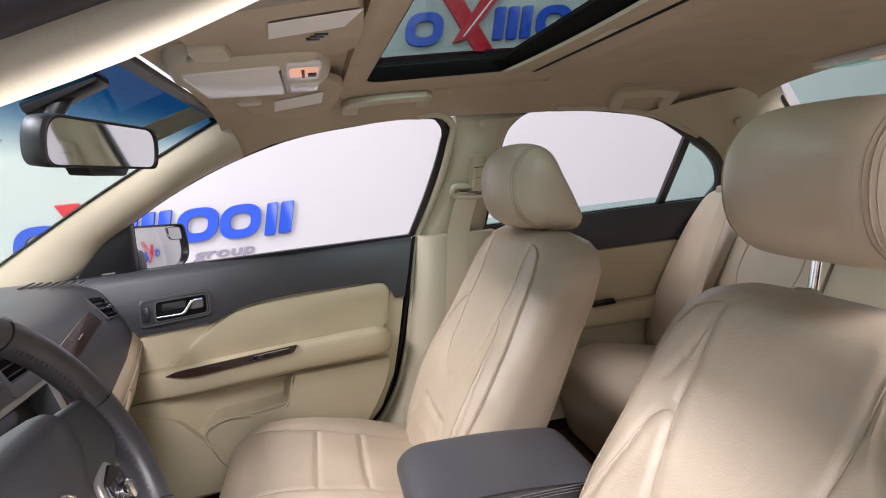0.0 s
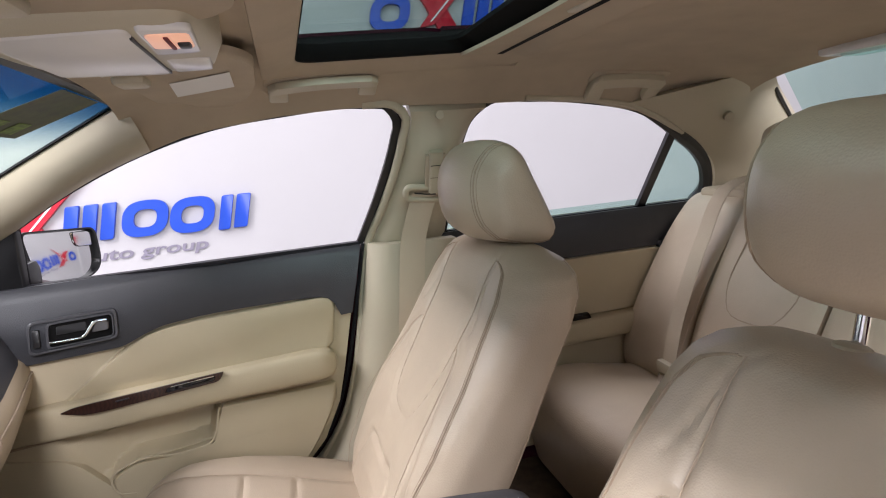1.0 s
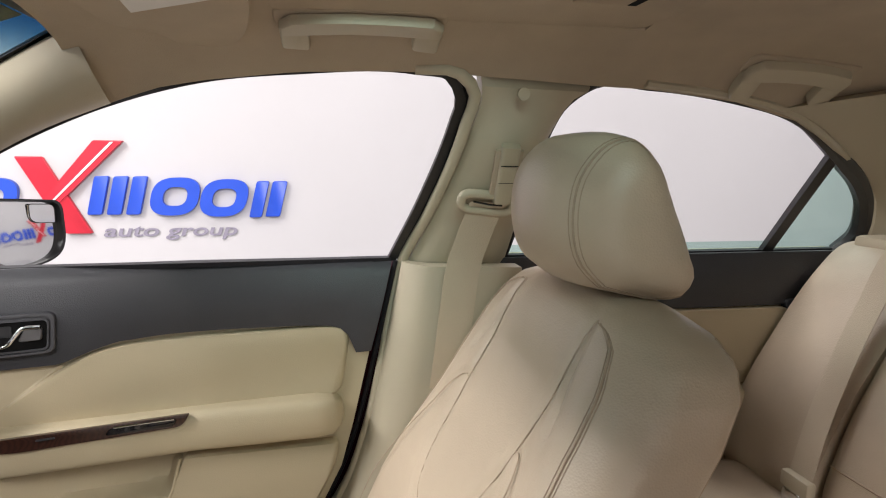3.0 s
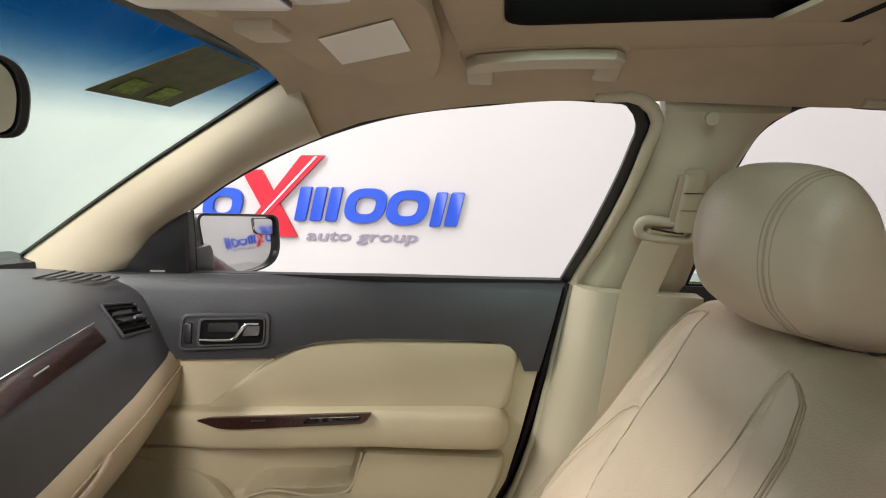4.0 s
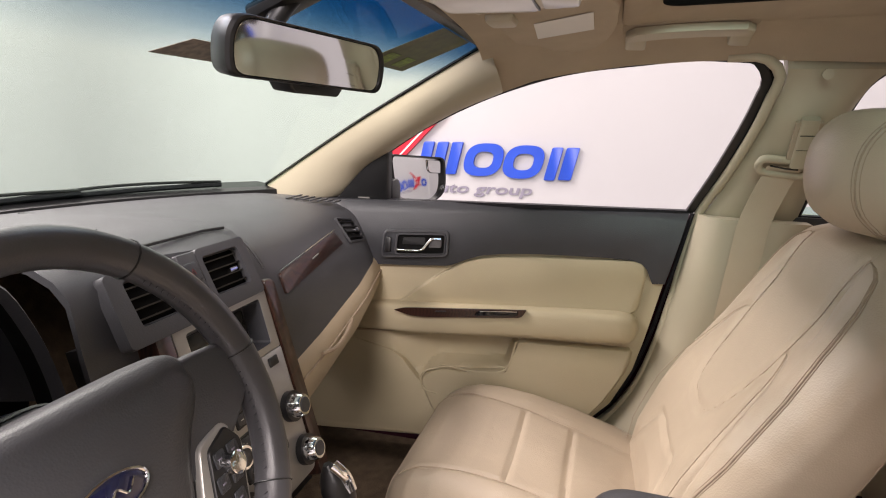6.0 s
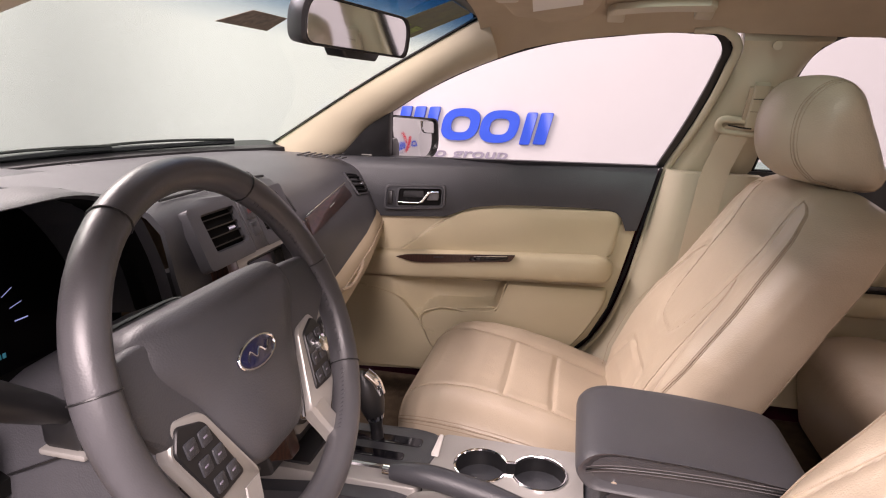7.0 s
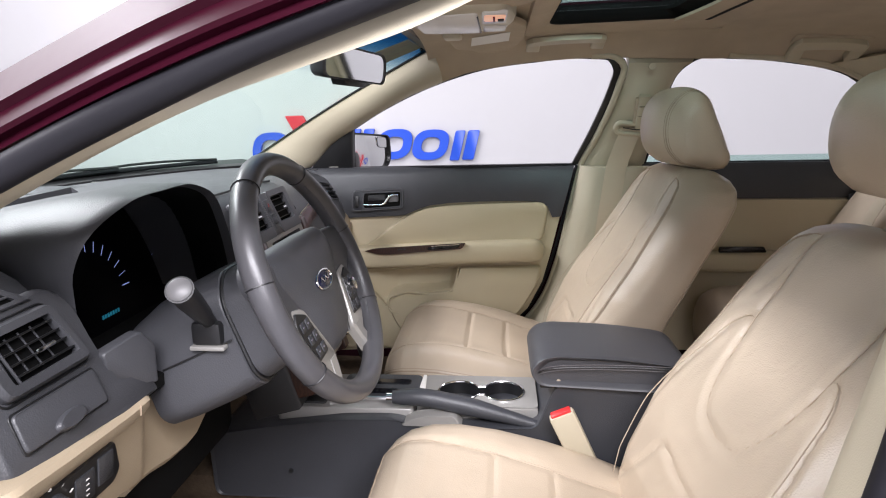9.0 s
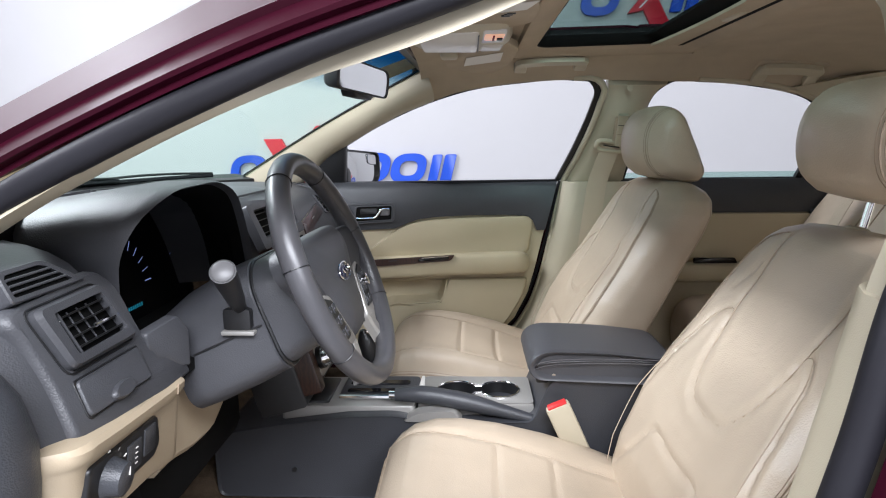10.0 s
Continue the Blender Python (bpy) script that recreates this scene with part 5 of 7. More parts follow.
def vent(parent, quad, slats, label, knob=True, surf=None):
    """A louvred air vent on the dash face; quad: (y, z) corners from low left, as on the face."""
    surf = surf or on_dash
    up = surf(0.004)
    q = [Vector(p) for p in quad]

    def at(u, v):
        a = q[0].lerp(q[1], u)
        b = q[3].lerp(q[2], u)
        c = a.lerp(b, v)
        return c[0], c[1]
    v = part("vent", plate(rounded([at(0, 0), at(1, 0), at(1, 1), at(0, 1)], 0.006, 4), surf(0.003), 0.01, 0.002), FELT, parent, label)
    for i in range(slats):
        w = (i + 0.7) / (slats + 0.4)
        pts = [up(*at(u, w))[0] + up(*at(u, w))[1] * 0.002 for u in (0.03, 0.35, 0.65, 0.97)]
        part("slat", ribbon(pts, [(-0.006, -0.0008), (0.003, -0.0012), (0.003, 0.0010), (-0.006, 0.0008)], up(*at(0.5, w))[1], (0, 0, 1)), BLACK, v)
    if knob:
        p, n = up(*at(0.58, 0.47))
        p2, n2 = up(*at(0.78, 0.47))
        part("tab", tube([p + n * 0.006, p2 + n2 * 0.006], 0.0032, 8), CHROME, v, "chrome vent tab")
    rim = [surf(0.004)(*at(u, w))[0] for u, w in ((0, 0), (1, 0), (1, 1), (0, 1), (0, 0))]
    part("vent_rim", tube(rim, 0.003, 6), DASHM, v)


def dashboard():
    d = thing("dashboard", (-0.75, 0, 0.95), "grey vinyl dashboard with vents, wood strip and cream lower half", "dashboard", kind="structure")
    rows = dash_rows()
    part("top_pad", sheet([r for r in rows if r[0].y > -0.2], 0.012, (-0.5, 0, -0.6)), DASHM, d, "grey grained dashboard pad")
    part("top_pad", sheet([r[:12] for r in rows if -0.58 < r[0].y < -0.19], 0.012, (0, 0, -1)), DASHM, d, "grey grained dashboard pad")
    part("top_pad", sheet([r for r in rows if r[0].y < -0.57], 0.012, (-0.5, 0, -0.6)), DASHM, d, "grey grained dashboard pad")
    # cream knee panel and glove box, passenger side
    rows = []
    for y in np.linspace(0.135, 0.70, 22):
        zt = float(np.interp(y, [0.135, 0.155, 0.30, 0.50, 0.62, 0.70], [0.735, 0.745, 0.768, 0.808, 0.832, 0.84]))
        xt = float(np.interp(y, [0.155, 0.30, 0.50, 0.62, 0.70], [-0.492, -0.497, -0.507, -0.524, -0.54]))
        zb = float(np.interp(y, [0.13, 0.30, 0.45, 0.70], [0.60, 0.622, 0.655, 0.71]))
        rows.append(spline([(xt - 0.012, y, zt + 0.012), (xt + 0.008, y, zt - 0.012), (xt + 0.012, y, zt - 0.06), (xt + 0.002, y, (zt + zb) / 2 - 0.02), (xt - 0.03, y, zb + 0.008), (xt - 0.09, y, zb)], 16))
    gb = part("glove_box", sheet(rows, 0.02, (-1, 0, -0.2)), TAN, d, "tan glove box panel")
    pts = [Vector((-0.478, y, z)) for y, z in ((0.27, 0.735), (0.33, 0.728), (0.37, 0.74), (0.40, 0.76))]
    part("glove_box_latch", tube(spline(pts, 10), 0.004, 6), SEAM, gb)
    part("glove_box_gap", tube([r[4] + Vector((0.0015, 0, 0)) for r in rows], 0.002, 6), SEAM, gb)
    # wood strip and side vent
    part("wood_strip", plate(rounded([(0.203, 0.865), (0.487, 0.897), (0.484, 0.922), (0.205, 0.900)], 0.006, 4), on_dash(0.006), 0.012, 0.002), WOOD, d, "dark glossy wood strip")
    rim = [on_dash(0.007)(y, z)[0] for y, z in ((0.206, 0.902), (0.345, 0.913), (0.485, 0.924))]
    part("strip_rim", tube(rim, 0.0012, 6), CHROME, d)
    part("strip_mark", tube([on_dash(0.0075)(y, z)[0] for y, z in ((0.33, 0.896), (0.36, 0.899))], 0.0014, 6), SILVER, d)
    vent(d, [(0.528, 0.893), (0.612, 0.882), (0.606, 0.930), (0.530, 0.942)], 4, "black side air vent")
    # middle vents and hazard switches
    vn = Vector((1, 0, 0.411)).normalized()

    def vp(off):
        return lambda y, z: (Vector((-0.1085 - 0.411 * z, y, z)) + vn * off, vn)
    for y0, y1, o0, o1, tilt in ((-0.140, -0.054, -0.162, -0.0475, 0.004), (-0.004, 0.076, -0.0125, 0.098, 0.003)):
        quad = [(y0 + tilt, 0.924), (y1, 0.924), (y1 - tilt, 0.977), (y0, 0.977)]
        vent(d, quad, 4, "black middle air vent", True, lambda off: vp(off - 0.0115))
        part("vent_bezel", frame_ring(rounded([(o0, 0.905), (o1, 0.905), (o1 - 0.004, 0.988), (o0, 0.988)], 0.008, 4), rounded(quad, 0.006, 4), vp(0.0), 0.002, 0.016), DASHM, d, "grey vent surround")
    part("switch_panel", plate(rounded([(-0.047, 0.906), (-0.013, 0.906), (-0.013, 0.987), (-0.047, 0.987)], 0.002, 3), vp(0.0015), 0.016, 0.0015), DASHM, d)
    part("hazard_switch", plate(rounded([(-0.041, 0.950), (-0.0165, 0.950), (-0.0195, 0.974), (-0.0435, 0.974)], 0.003, 3), vp(0.004), 0.006, 0.0015), DARK, d, "dark hazard switch")
    part("hazard_mark", tube([vp(0.0043)(y, z)[0] for y, z in ((-0.034, 0.959), (-0.027, 0.959), (-0.0305, 0.966), (-0.034, 0.959))], 0.0005, 5), DIMRED, d)
    part("passenger_airbag_lamp", plate(rounded([(-0.038, 0.925), (-0.015, 0.925), (-0.0165, 0.946), (-0.040, 0.946)], 0.003, 3), vp(0.003), 0.006, 0.0015), DARK, d)
    part("lamp_window", plate(rounded([(-0.034, 0.938), (-0.019, 0.938), (-0.021, 0.945), (-0.036, 0.945)], 0.002, 3), vp(0.004), 0.002, 0.0008), BLACK, d)
    # top tray with its groove and sensor, defroster end grille
    part("tray_groove", tube([(-0.545, -0.17, 1.002), (-0.553, 0.06, 1.000), (-0.548, 0.10, 0.998)], 0.0025, 6), BLACK, d)
    part("tray_side_groove", tube(spline([(-0.505, 0.135, 0.930), (-0.535, 0.135, 0.968), (-0.60, 0.13, 0.993), (-0.75, 0.125, 1.000), (-0.98, 0.12, 0.996)], 20), 0.002, 6), BLACK, d)
    part("sun_sensor", tube([(-0.68, -0.03, 1.006), (-0.68, -0.03, 1.009)], 0.02, 20), DASHM, d)
    part("speaker_grille", rbox(-1.02, -0.90, -0.12, 0.0, 1.0, 1.003, 0.001), DARK, d)
    for i in range(7):
        part("defroster_slat", rbox(-0.71 + i * 0.017, -0.703 + i * 0.017, 0.55 + i * 0.006, 0.62, 0.982 - i * 0.0016, 0.985 - i * 0.0016, 0.001), DARK, d)
    # centre stack
    n0, n1 = Vector((-0.487, 0, 0.912)), Vector((-0.40, 0, 0.60))
    down = (n1 - n0).normalized()
    st = flat(n0, (0, 1, 0), -down)

    def face(off):
        return lambda a, b: (st(a, b)[0] + st(a, b)[1] * off, st(a, b)[1])
    part("stack_core", plate([(-0.130, -0.34), (0.130, -0.34), (0.130, 0.0), (-0.130, 0.0)], face(-0.034), 0.10, 0.006), BLACK, d)
    s = part("stack_face", plate(rounded([(-0.095, -0.30), (0.095, -0.30), (0.0985, -0.0975), (-0.0985, -0.0975)], [0.012, 0.012, 0.002, 0.002], 4), face(0.003), 0.036, 0.001), SILVER, d, "satin silver centre stack")
    for sg in (1, -1):
        part("stack_wood", plate(rounded([(sg * 0.103, 0.008), (sg * 0.128, 0.004), (sg * 0.128, -0.32), (sg * 0.100, -0.32)], 0.006, 4), face(0.004), 0.038, 0.004), WOOD, d, "dark wood stack edge")
    brow = rounded([(-0.0985, -0.0965), (0.0985, -0.0965), (0.100, 0.0), (-0.100, 0.0)], [0.002, 0.002, 0.012, 0.012], 4)
    mouth = rounded([(-0.078, -0.086), (0.078, -0.086), (0.080, -0.016), (-0.080, -0.016)], 0.006, 4)
    part("display_surround", frame_ring(brow, mouth, face(0.0), 0.003, 0.036), SILVER, s)
    part("display_hood", skin([[face(0.002)(a, b)[0] for a, b in mouth], [face(-0.028)(a * 0.95, -0.051 + (b + 0.051) * 0.84)[0] for a, b in mouth], [face(-0.0285)(a * 0.02, -0.051 + (b + 0.051) * 0.02)[0] for a, b in mouth]], True, False), DARK, s, "dark recessed display hood")
    part("display", plate(rounded([(-0.070, -0.074), (0.070, -0.074), (0.070, -0.026), (-0.070, -0.026)], 0.004, 3), face(-0.025), 0.003, 0.0008), SCREEN, s, "dark radio display")
    def key(name, a0, a1, b0, b1, off, m, parent, r=0.002):
        return part(name, plate(rounded([(a0, b0), (a1, b0), (a1, b1), (a0, b1)], r, 3), face(off), 0.006, 0.0012), m, parent)
    key("disc_slot", -0.052, 0.046, -0.1165, -0.1085, 0.0045, BLACK, s)
    key("button", 0.057, 0.079, -0.1185, -0.1045, 0.006, BLACK, s)
    key("button", -0.081, -0.059, -0.1185, -0.1045, 0.006, BLACK, s)
    radio = key("radio_keys", -0.046, 0.040, -0.166, -0.125, 0.0045, BLACK, s, 0.004)
    climate = key("climate_keys", -0.056, 0.046, -0.240, -0.175, 0.0045, BLACK, s, 0.005)
    for host, a0, da, b0, db, nx, ny in ((radio, -0.043, 0.0205, -0.163, 0.0185, 4, 2), (climate, -0.052, 0.0235, -0.237, 0.0205, 4, 3)):
        for i in range(nx):
            for k in range(ny):
                kb = key("key", a0 + i * da, a0 + (i + 0.9) * da, b0 + k * db, b0 + (k + 0.86) * db, 0.0062, DARK, host)
                key("key_print", a0 + (i + 0.28) * da, a0 + (i + 0.62) * da, b0 + (k + 0.38) * db, b0 + (k + 0.48) * db, 0.0065, PRINT, host, 0.0004)
    for a, b in ((0.074, -0.188), (-0.076, -0.188), (0.078, -0.262), (-0.078, -0.262)):
        c, nn = face(0.003)(a, b)
        part("knob_base", tube([c, c + nn * 0.01], 0.0235, 22), BLACK, s)
        part("knob", tube([c + nn * 0.008, c + nn * 0.024, c + nn * 0.028], [0.019, 0.0175, 0.015], 22), CHROME, s, "chrome rotary knob")
        part("knob_cap", tube([c + nn * 0.0275, c + nn * 0.0292], 0.0115, 18), DARK, s)
    # driver's side: hood over the gauges
    arch = [(-0.556, 0.885, -0.053), (-0.555, 0.935, -0.053), (-0.566, 0.968, -0.042), (-0.566, 1.012, -0.017), (-0.52, 1.042), (-0.434, 1.050), (-0.35, 1.046), (-0.30, 1.024), (-0.272, 0.975), (-0.255, 0.92), (-0.245, 0.86)]
    mid = (-0.44, 0.93)

    def hoop2(x, k, fall=0.0):
        out = []
        for p in spline([(q[0], q[1], q[2] if len(q) > 2 else 0.0) for q in arch], 40):
            wide = 1.0 + (0.45 * max(0.0, -0.50 - x) / 0.125 if x > -0.63 and p.x > mid[0] else 0.0)
            back = p.z * max(0.0, min(1.0, (x + 0.63) / 0.13))
            out.append(Vector((x + back, mid[0] + (p.x - mid[0]) * k * wide, mid[1] + (p.y - mid[1]) * k - fall * max(0, p.y - 0.93))))
        return out
    part("gauge_hood", skin([hoop2(-0.482, 0.945), hoop2(-0.476, 0.955), hoop2(-0.470, 0.975), hoop2(-0.474, 0.99), hoop2(-0.49, 1.0), hoop2(-0.55, 1.01, 0.02), hoop2(-0.65, 1.01, 0.14), hoop2(-0.80, 1.0, 0.36), hoop2(-0.95, 0.95, 0.6)], False, False), DASHM, d, "grey gauge hood")
    part("hood_liner", skin([hoop2(-0.625, 0.95, 0.1), hoop2(-0.50, 0.93), hoop2(-0.482, 0.946)], False, False), FELT, d, "black gauge hood lining")
    cl = flat((-0.622, -0.40, 0.90), (0, 1, 0), (-0.12, 0, 1))

    def cface(off):
        return lambda a, b: (cl(a, b)[0] + cl(a, b)[1] * off, cl(a, b)[1])
    g = part("gauge_face", plate(rounded([(-0.215, -0.085), (0.225, -0.085), (0.20, 0.125), (-0.19, 0.125)], 0.04, 5), cface(0), 0.02, 0.004), GAUGEB, d, "black gauge cluster")
    for c, r, a0, a1, k in (((0.0, -0.012), 0.079, 150, 0, 12), ((0.124, -0.016), 0.056, 44, -8, 5), ((-0.115, -0.02), 0.064, 30, -9, 5)):
        for i in range(k):
            a = radians(a0 + (a1 - a0) * i / (k - 1))
            p = [cface(0.002)(c[0] + (r + q) * math.cos(a), c[1] + (r + q) * math.sin(a))[0] for q in (-0.012, 0.004)]
            part("gauge_mark", tube(p, 0.0004 if i < k - 1 else 0.0007, 6), TICK, g)
    for q in range(7):
        a0 = 0.008 + 0.0058 * q
        part("display_bar", plate([(a0, -0.0470), (a0 + 0.0036, -0.0470), (a0 + 0.0042, -0.0415), (a0 + 0.0006, -0.0415)], cface(0.002), 0.001, 0.0003), CYAN, g)
    part("gauge_sill", sheet([[Vector((x, y, z)) for y in np.linspace(-0.62, -0.25, 6)] for x, z in ((-0.63, 0.835), (-0.55, 0.838), (-0.475, 0.815))], 0.015, (0, 0, -1)), FELT, d)
    # left end: a flat pod with vent and coin box, filler panel beside the column
    pn = Vector((1, 0.08, 0.45)).normalized()

    def pod(off):
        return lambda y, z: (Vector((-0.4895 - 0.08 * (y + 0.64) - 0.45 * (z - 0.873), y, z)) + pn * off, pn)
    edge = rounded([(-0.738, 0.958), (-0.728, 0.922), (-0.727, 0.878), (-0.736, 0.829), (-0.683, 0.821), (-0.567, 0.807), (-0.497, 0.803), (-0.497, 0.826), (-0.552, 0.838), (-0.557, 0.891), (-0.553, 0.939), (-0.575, 0.965)], [0.03, 0.02, 0.02, 0.008, 0.005, 0.005, 0.003, 0.003, 0.01, 0.02, 0.02, 0.02], 4)
    part("end_pod", plate(edge, pod(0.0), 0.045, 0.009), DASHM, d, "grey end pod of the dashboard")
    opening = [(-0.688, 0.8935), (-0.594, 0.8915), (-0.606, 0.9365), (-0.691, 0.9365)]
    v = part("vent", plate(rounded(opening, 0.004, 4), pod(0.0015), 0.004, 0.0008), FELT, d, "black side air vent")
    outer = rounded([(-0.702, 0.884), (-0.581, 0.879), (-0.596, 0.946), (-0.712, 0.946)], 0.010, 4)
    inner = rounded(opening, 0.004, 4)
    part("vent_frame", frame_ring(outer, inner, pod(0.0), 0.011, 0.004), DASHM, v, "grey vent frame")
    gap = [pod(0.0008)(y, z)[0] for y, z in rounded([(-0.705, 0.881), (-0.578, 0.876), (-0.594, 0.949), (-0.716, 0.949)], 0.012, 4)]
    part("frame_gap", tube(gap + [gap[0]], 0.0012, 6), BLACK, v)

    def at(u, w):
        a, b = Vector(opening[0]).lerp(Vector(opening[1]), u), Vector(opening[3]).lerp(Vector(opening[2]), u)
        return a.lerp(b, w)
    for w in (0.14, 0.38, 0.62, 0.86):
        pts = [pod(0.004)(*at(u, w))[0] for u in (0.13, 0.55, 0.99)]
        part("slat", ribbon(pts, [(-0.003, -0.0008), (0.0045, -0.0016), (0.0045, 0.0004), (-0.003, 0.0008)], pn, (0, 0, 1)), BLACK, v)
    for u in (0.32, 0.52, 0.72):
        part("upright", tube([pod(0.003)(*at(u, 0.1))[0], pod(0.003)(*at(u, 0.92))[0]], 0.0011, 6), DARK, v)
    part("tab", tube([pod(0.0105)(*at(0.46, 0.40))[0], pod(0.0105)(*at(0.50, 0.40))[0], pod(0.0105)(*at(0.76, 0.41))[0]], [0.0018, 0.0026, 0.0022], 8), CHROME, v, "chrome vent tab")
    part("vent_divider", tube([pod(0.006)(*at(0.115, 0.0))[0], pod(0.006)(*at(0.115, 1.0))[0]], 0.0016, 8), DASHM, v)
    part("vent_wheel", tube([pod(0.002)(*at(0.055, q))[0] for q in (0.1, 0.3, 0.5, 0.7, 0.9)], [0.0012, 0.0034, 0.0042, 0.0034, 0.0012], 10), DARK, v)
    part("wheel_mark", tube([pod(0.006)(*at(0.03, 0.80))[0], pod(0.006)(*at(0.085, 0.80))[0]], 0.0009, 6), PAPER, v)
    part("coin_box_gap", plate(rounded([(-0.7105, 0.8385), (-0.5865, 0.831), (-0.5815, 0.870), (-0.7045, 0.876)], 0.006, 4), pod(0.0014), 0.004, 0.0006), BLACK, d)
    box = part("coin_box", plate(rounded([(-0.7085, 0.8405), (-0.5885, 0.833), (-0.5835, 0.868), (-0.7025, 0.874)], 0.006, 4), pod(0.0045), 0.006, 0.002), DASHM, d, "grey coin box lid")
    lobe = [(-0.648 + 0.022 * math.cos(a), 0.8425 + 0.008 * math.sin(a)) for a in [2 * math.pi * i / 24 for i in range(24)]]
    part("coin_box_pull", plate(lobe, pod(0.0095), 0.008, 0.004), DASHM, box)
    part("filler_panel", plate(rounded([(-0.562, 0.842), (-0.546, 0.826), (-0.499, 0.812), (-0.497, 0.862), (-0.514, 0.886), (-0.566, 0.877)], [0.010, 0.010, 0.004, 0.006, 0.006, 0.006], 4), lambda y, z: (Vector((-0.489 + 0.29 * (y + 0.564), y, z)), Vector((1, -0.29, 0)).normalized()), 0.016, 0.003), DASHM, d, "grey panel beside the column")
    # side grille of the defroster on the pad's shoulder
    so = rounded([(-0.722, 0.957), (-0.606, 0.955), (-0.655, 0.988), (-0.722, 0.988)], [0.004, 0.004, 0.012, 0.01], 4)
    si = rounded([(-0.716, 0.962), (-0.626, 0.960), (-0.660, 0.983), (-0.716, 0.983)], [0.003, 0.003, 0.008, 0.006], 4)
    g2 = part("side_grille", plate(si, pod(0.001), 0.004, 0.0008), FELT, d, "black defroster side grille")
    part("grille_frame", frame_ring(so, si, pod(0.0), 0.004, 0.02), DASHM, g2)
    for q in range(3):
        z = 0.9665 + 0.0058 * q
        part("grille_slat", tube([pod(0.0035)(-0.715, z)[0], pod(0.0035)(-0.634 - 0.0075 * q, z - 0.0012)[0]], 0.0014, 6), DASHM, g2)
    # cream lower panel: band under the pod, leg beside the column, recessed part under it
    def knee_x(y, z):
        return -0.47 - 0.08 * (y + 0.6) + 0.15 * (z - 0.80)
    rows = []
    for y in [-0.785, -0.78, -0.775, -0.77, -0.763, -0.755] + list(np.linspace(-0.745, -0.53, 24)) + [-0.515, -0.508, -0.505]:
        zt = float(np.interp(y, [-0.81, -0.736, -0.683, -0.567, -0.50], [0.836, 0.830, 0.822, 0.808, 0.806]))
        zb = float(np.interp(y, [-0.81, -0.70, -0.60, -0.57, -0.523, -0.505], [0.69, 0.722, 0.708, 0.70, 0.688, 0.69]))
        bk = 0.03 * max(0.0, (y + 0.53) / 0.025) ** 2 + 0.06 * max(0.0, (-0.745 - y) / 0.04) ** 2
        rows.append([Vector((knee_x(y, z) + e - bk, y, z)) for z, e in ((zt + 0.004, -0.03), (zt + 0.002, 0.004), (zt - 0.003, 0.010), (zt - 0.012, 0.010), (zt - 0.017, 0.006), (zt - 0.022, 0.003), (0.5 * (zt + zb), 0.003), (zb + 0.010, 0.003), (zb + 0.003, 0.0), (zb, -0.008), (zb - 0.002, -0.06))])
    k = part("knee_panel", sheet(rows, 0.015, (-1, 0, 0)), TAN, d, "tan knee panel under the wheel")
    rows = []
    for y in np.linspace(-0.52, -0.24, 16):
        zb = float(np.interp(y, [-0.52, -0.475, -0.42, -0.358, -0.30, -0.24], [0.658, 0.658, 0.645, 0.640, 0.668, 0.72]))
        rows.append([Vector((-0.515 + e, y, z)) for z, e in ((0.80, 0.0), (0.5 * (0.80 + zb), 0.0), (zb + 0.01, -0.003), (zb, -0.012), (zb - 0.002, -0.06))])
    part("knee_recess", sheet(rows, 0.015, (-1, 0, 0)), TAN, k)
    part("panel_notch", tube([Vector((knee_x(-0.552, z) + 0.0105, -0.552, z)) for z in (0.808, 0.795)], 0.0014, 6), SEAM, k)
    kn = Vector((1, 0.08, -0.15)).normalized()

    def ks(off):
        return lambda y, z: (Vector((knee_x(y, z) + 0.003, y, z)) + kn * off, kn)
    lp = part("light_switch_panel", plate(rounded([(-0.752, 0.758), (-0.70, 0.752), (-0.602, 0.742), (-0.590, 0.752), (-0.600, 0.791), (-0.742, 0.806)], 0.007, 4), ks(0.004), 0.01, 0.002), BLACK, k, "black light switch panel")
    c, nn = ks(0.004)(-0.706, 0.776)
    part("light_knob", tube([c, c + nn * 0.006, c + nn * 0.016, c + nn * 0.018], [0.021, 0.0185, 0.0165, 0.013], 24), DARK, lp, "dark headlight knob")
    part("knob_pointer", tube([c + nn * 0.0185 + Vector((0, 0.002, 0.004)), c + nn * 0.0185 + Vector((0, 0.004, 0.012))], 0.0014, 6), PAPER, lp)
    for q in (20, 55, 90, 125):
        a = radians(q)
        p = c + nn * 0.0012 + Vector((0, 0.026 * math.cos(a), 0.026 * math.sin(a)))
        part("knob_mark", tube([p, p + Vector((0, 0.004, 0.0015))], 0.0009, 6), PAPER, lp)
    for y0, y1 in ((-0.672, -0.640), (-0.634, -0.606)):
        part("dimmer", plate(rounded([(y0, 0.756), (y1, 0.752), (y1, 0.786), (y0, 0.790)], 0.003, 3), ks(0.0055), 0.004, 0.0012), DARK, lp)
    for z in (0.762, 0.768, 0.774, 0.780):
        p, nn = ks(0.0058)(-0.656, z)
        part("dimmer_mark", tube([p, p + Vector((0, 0.004, 0))], 0.0007, 6), PAPER, lp)
    part("lower_shroud", rbox(-0.66, -0.545, -0.52, -0.16, 0.55, 0.80, 0.03), FELT, d)
    return d


dashboard()


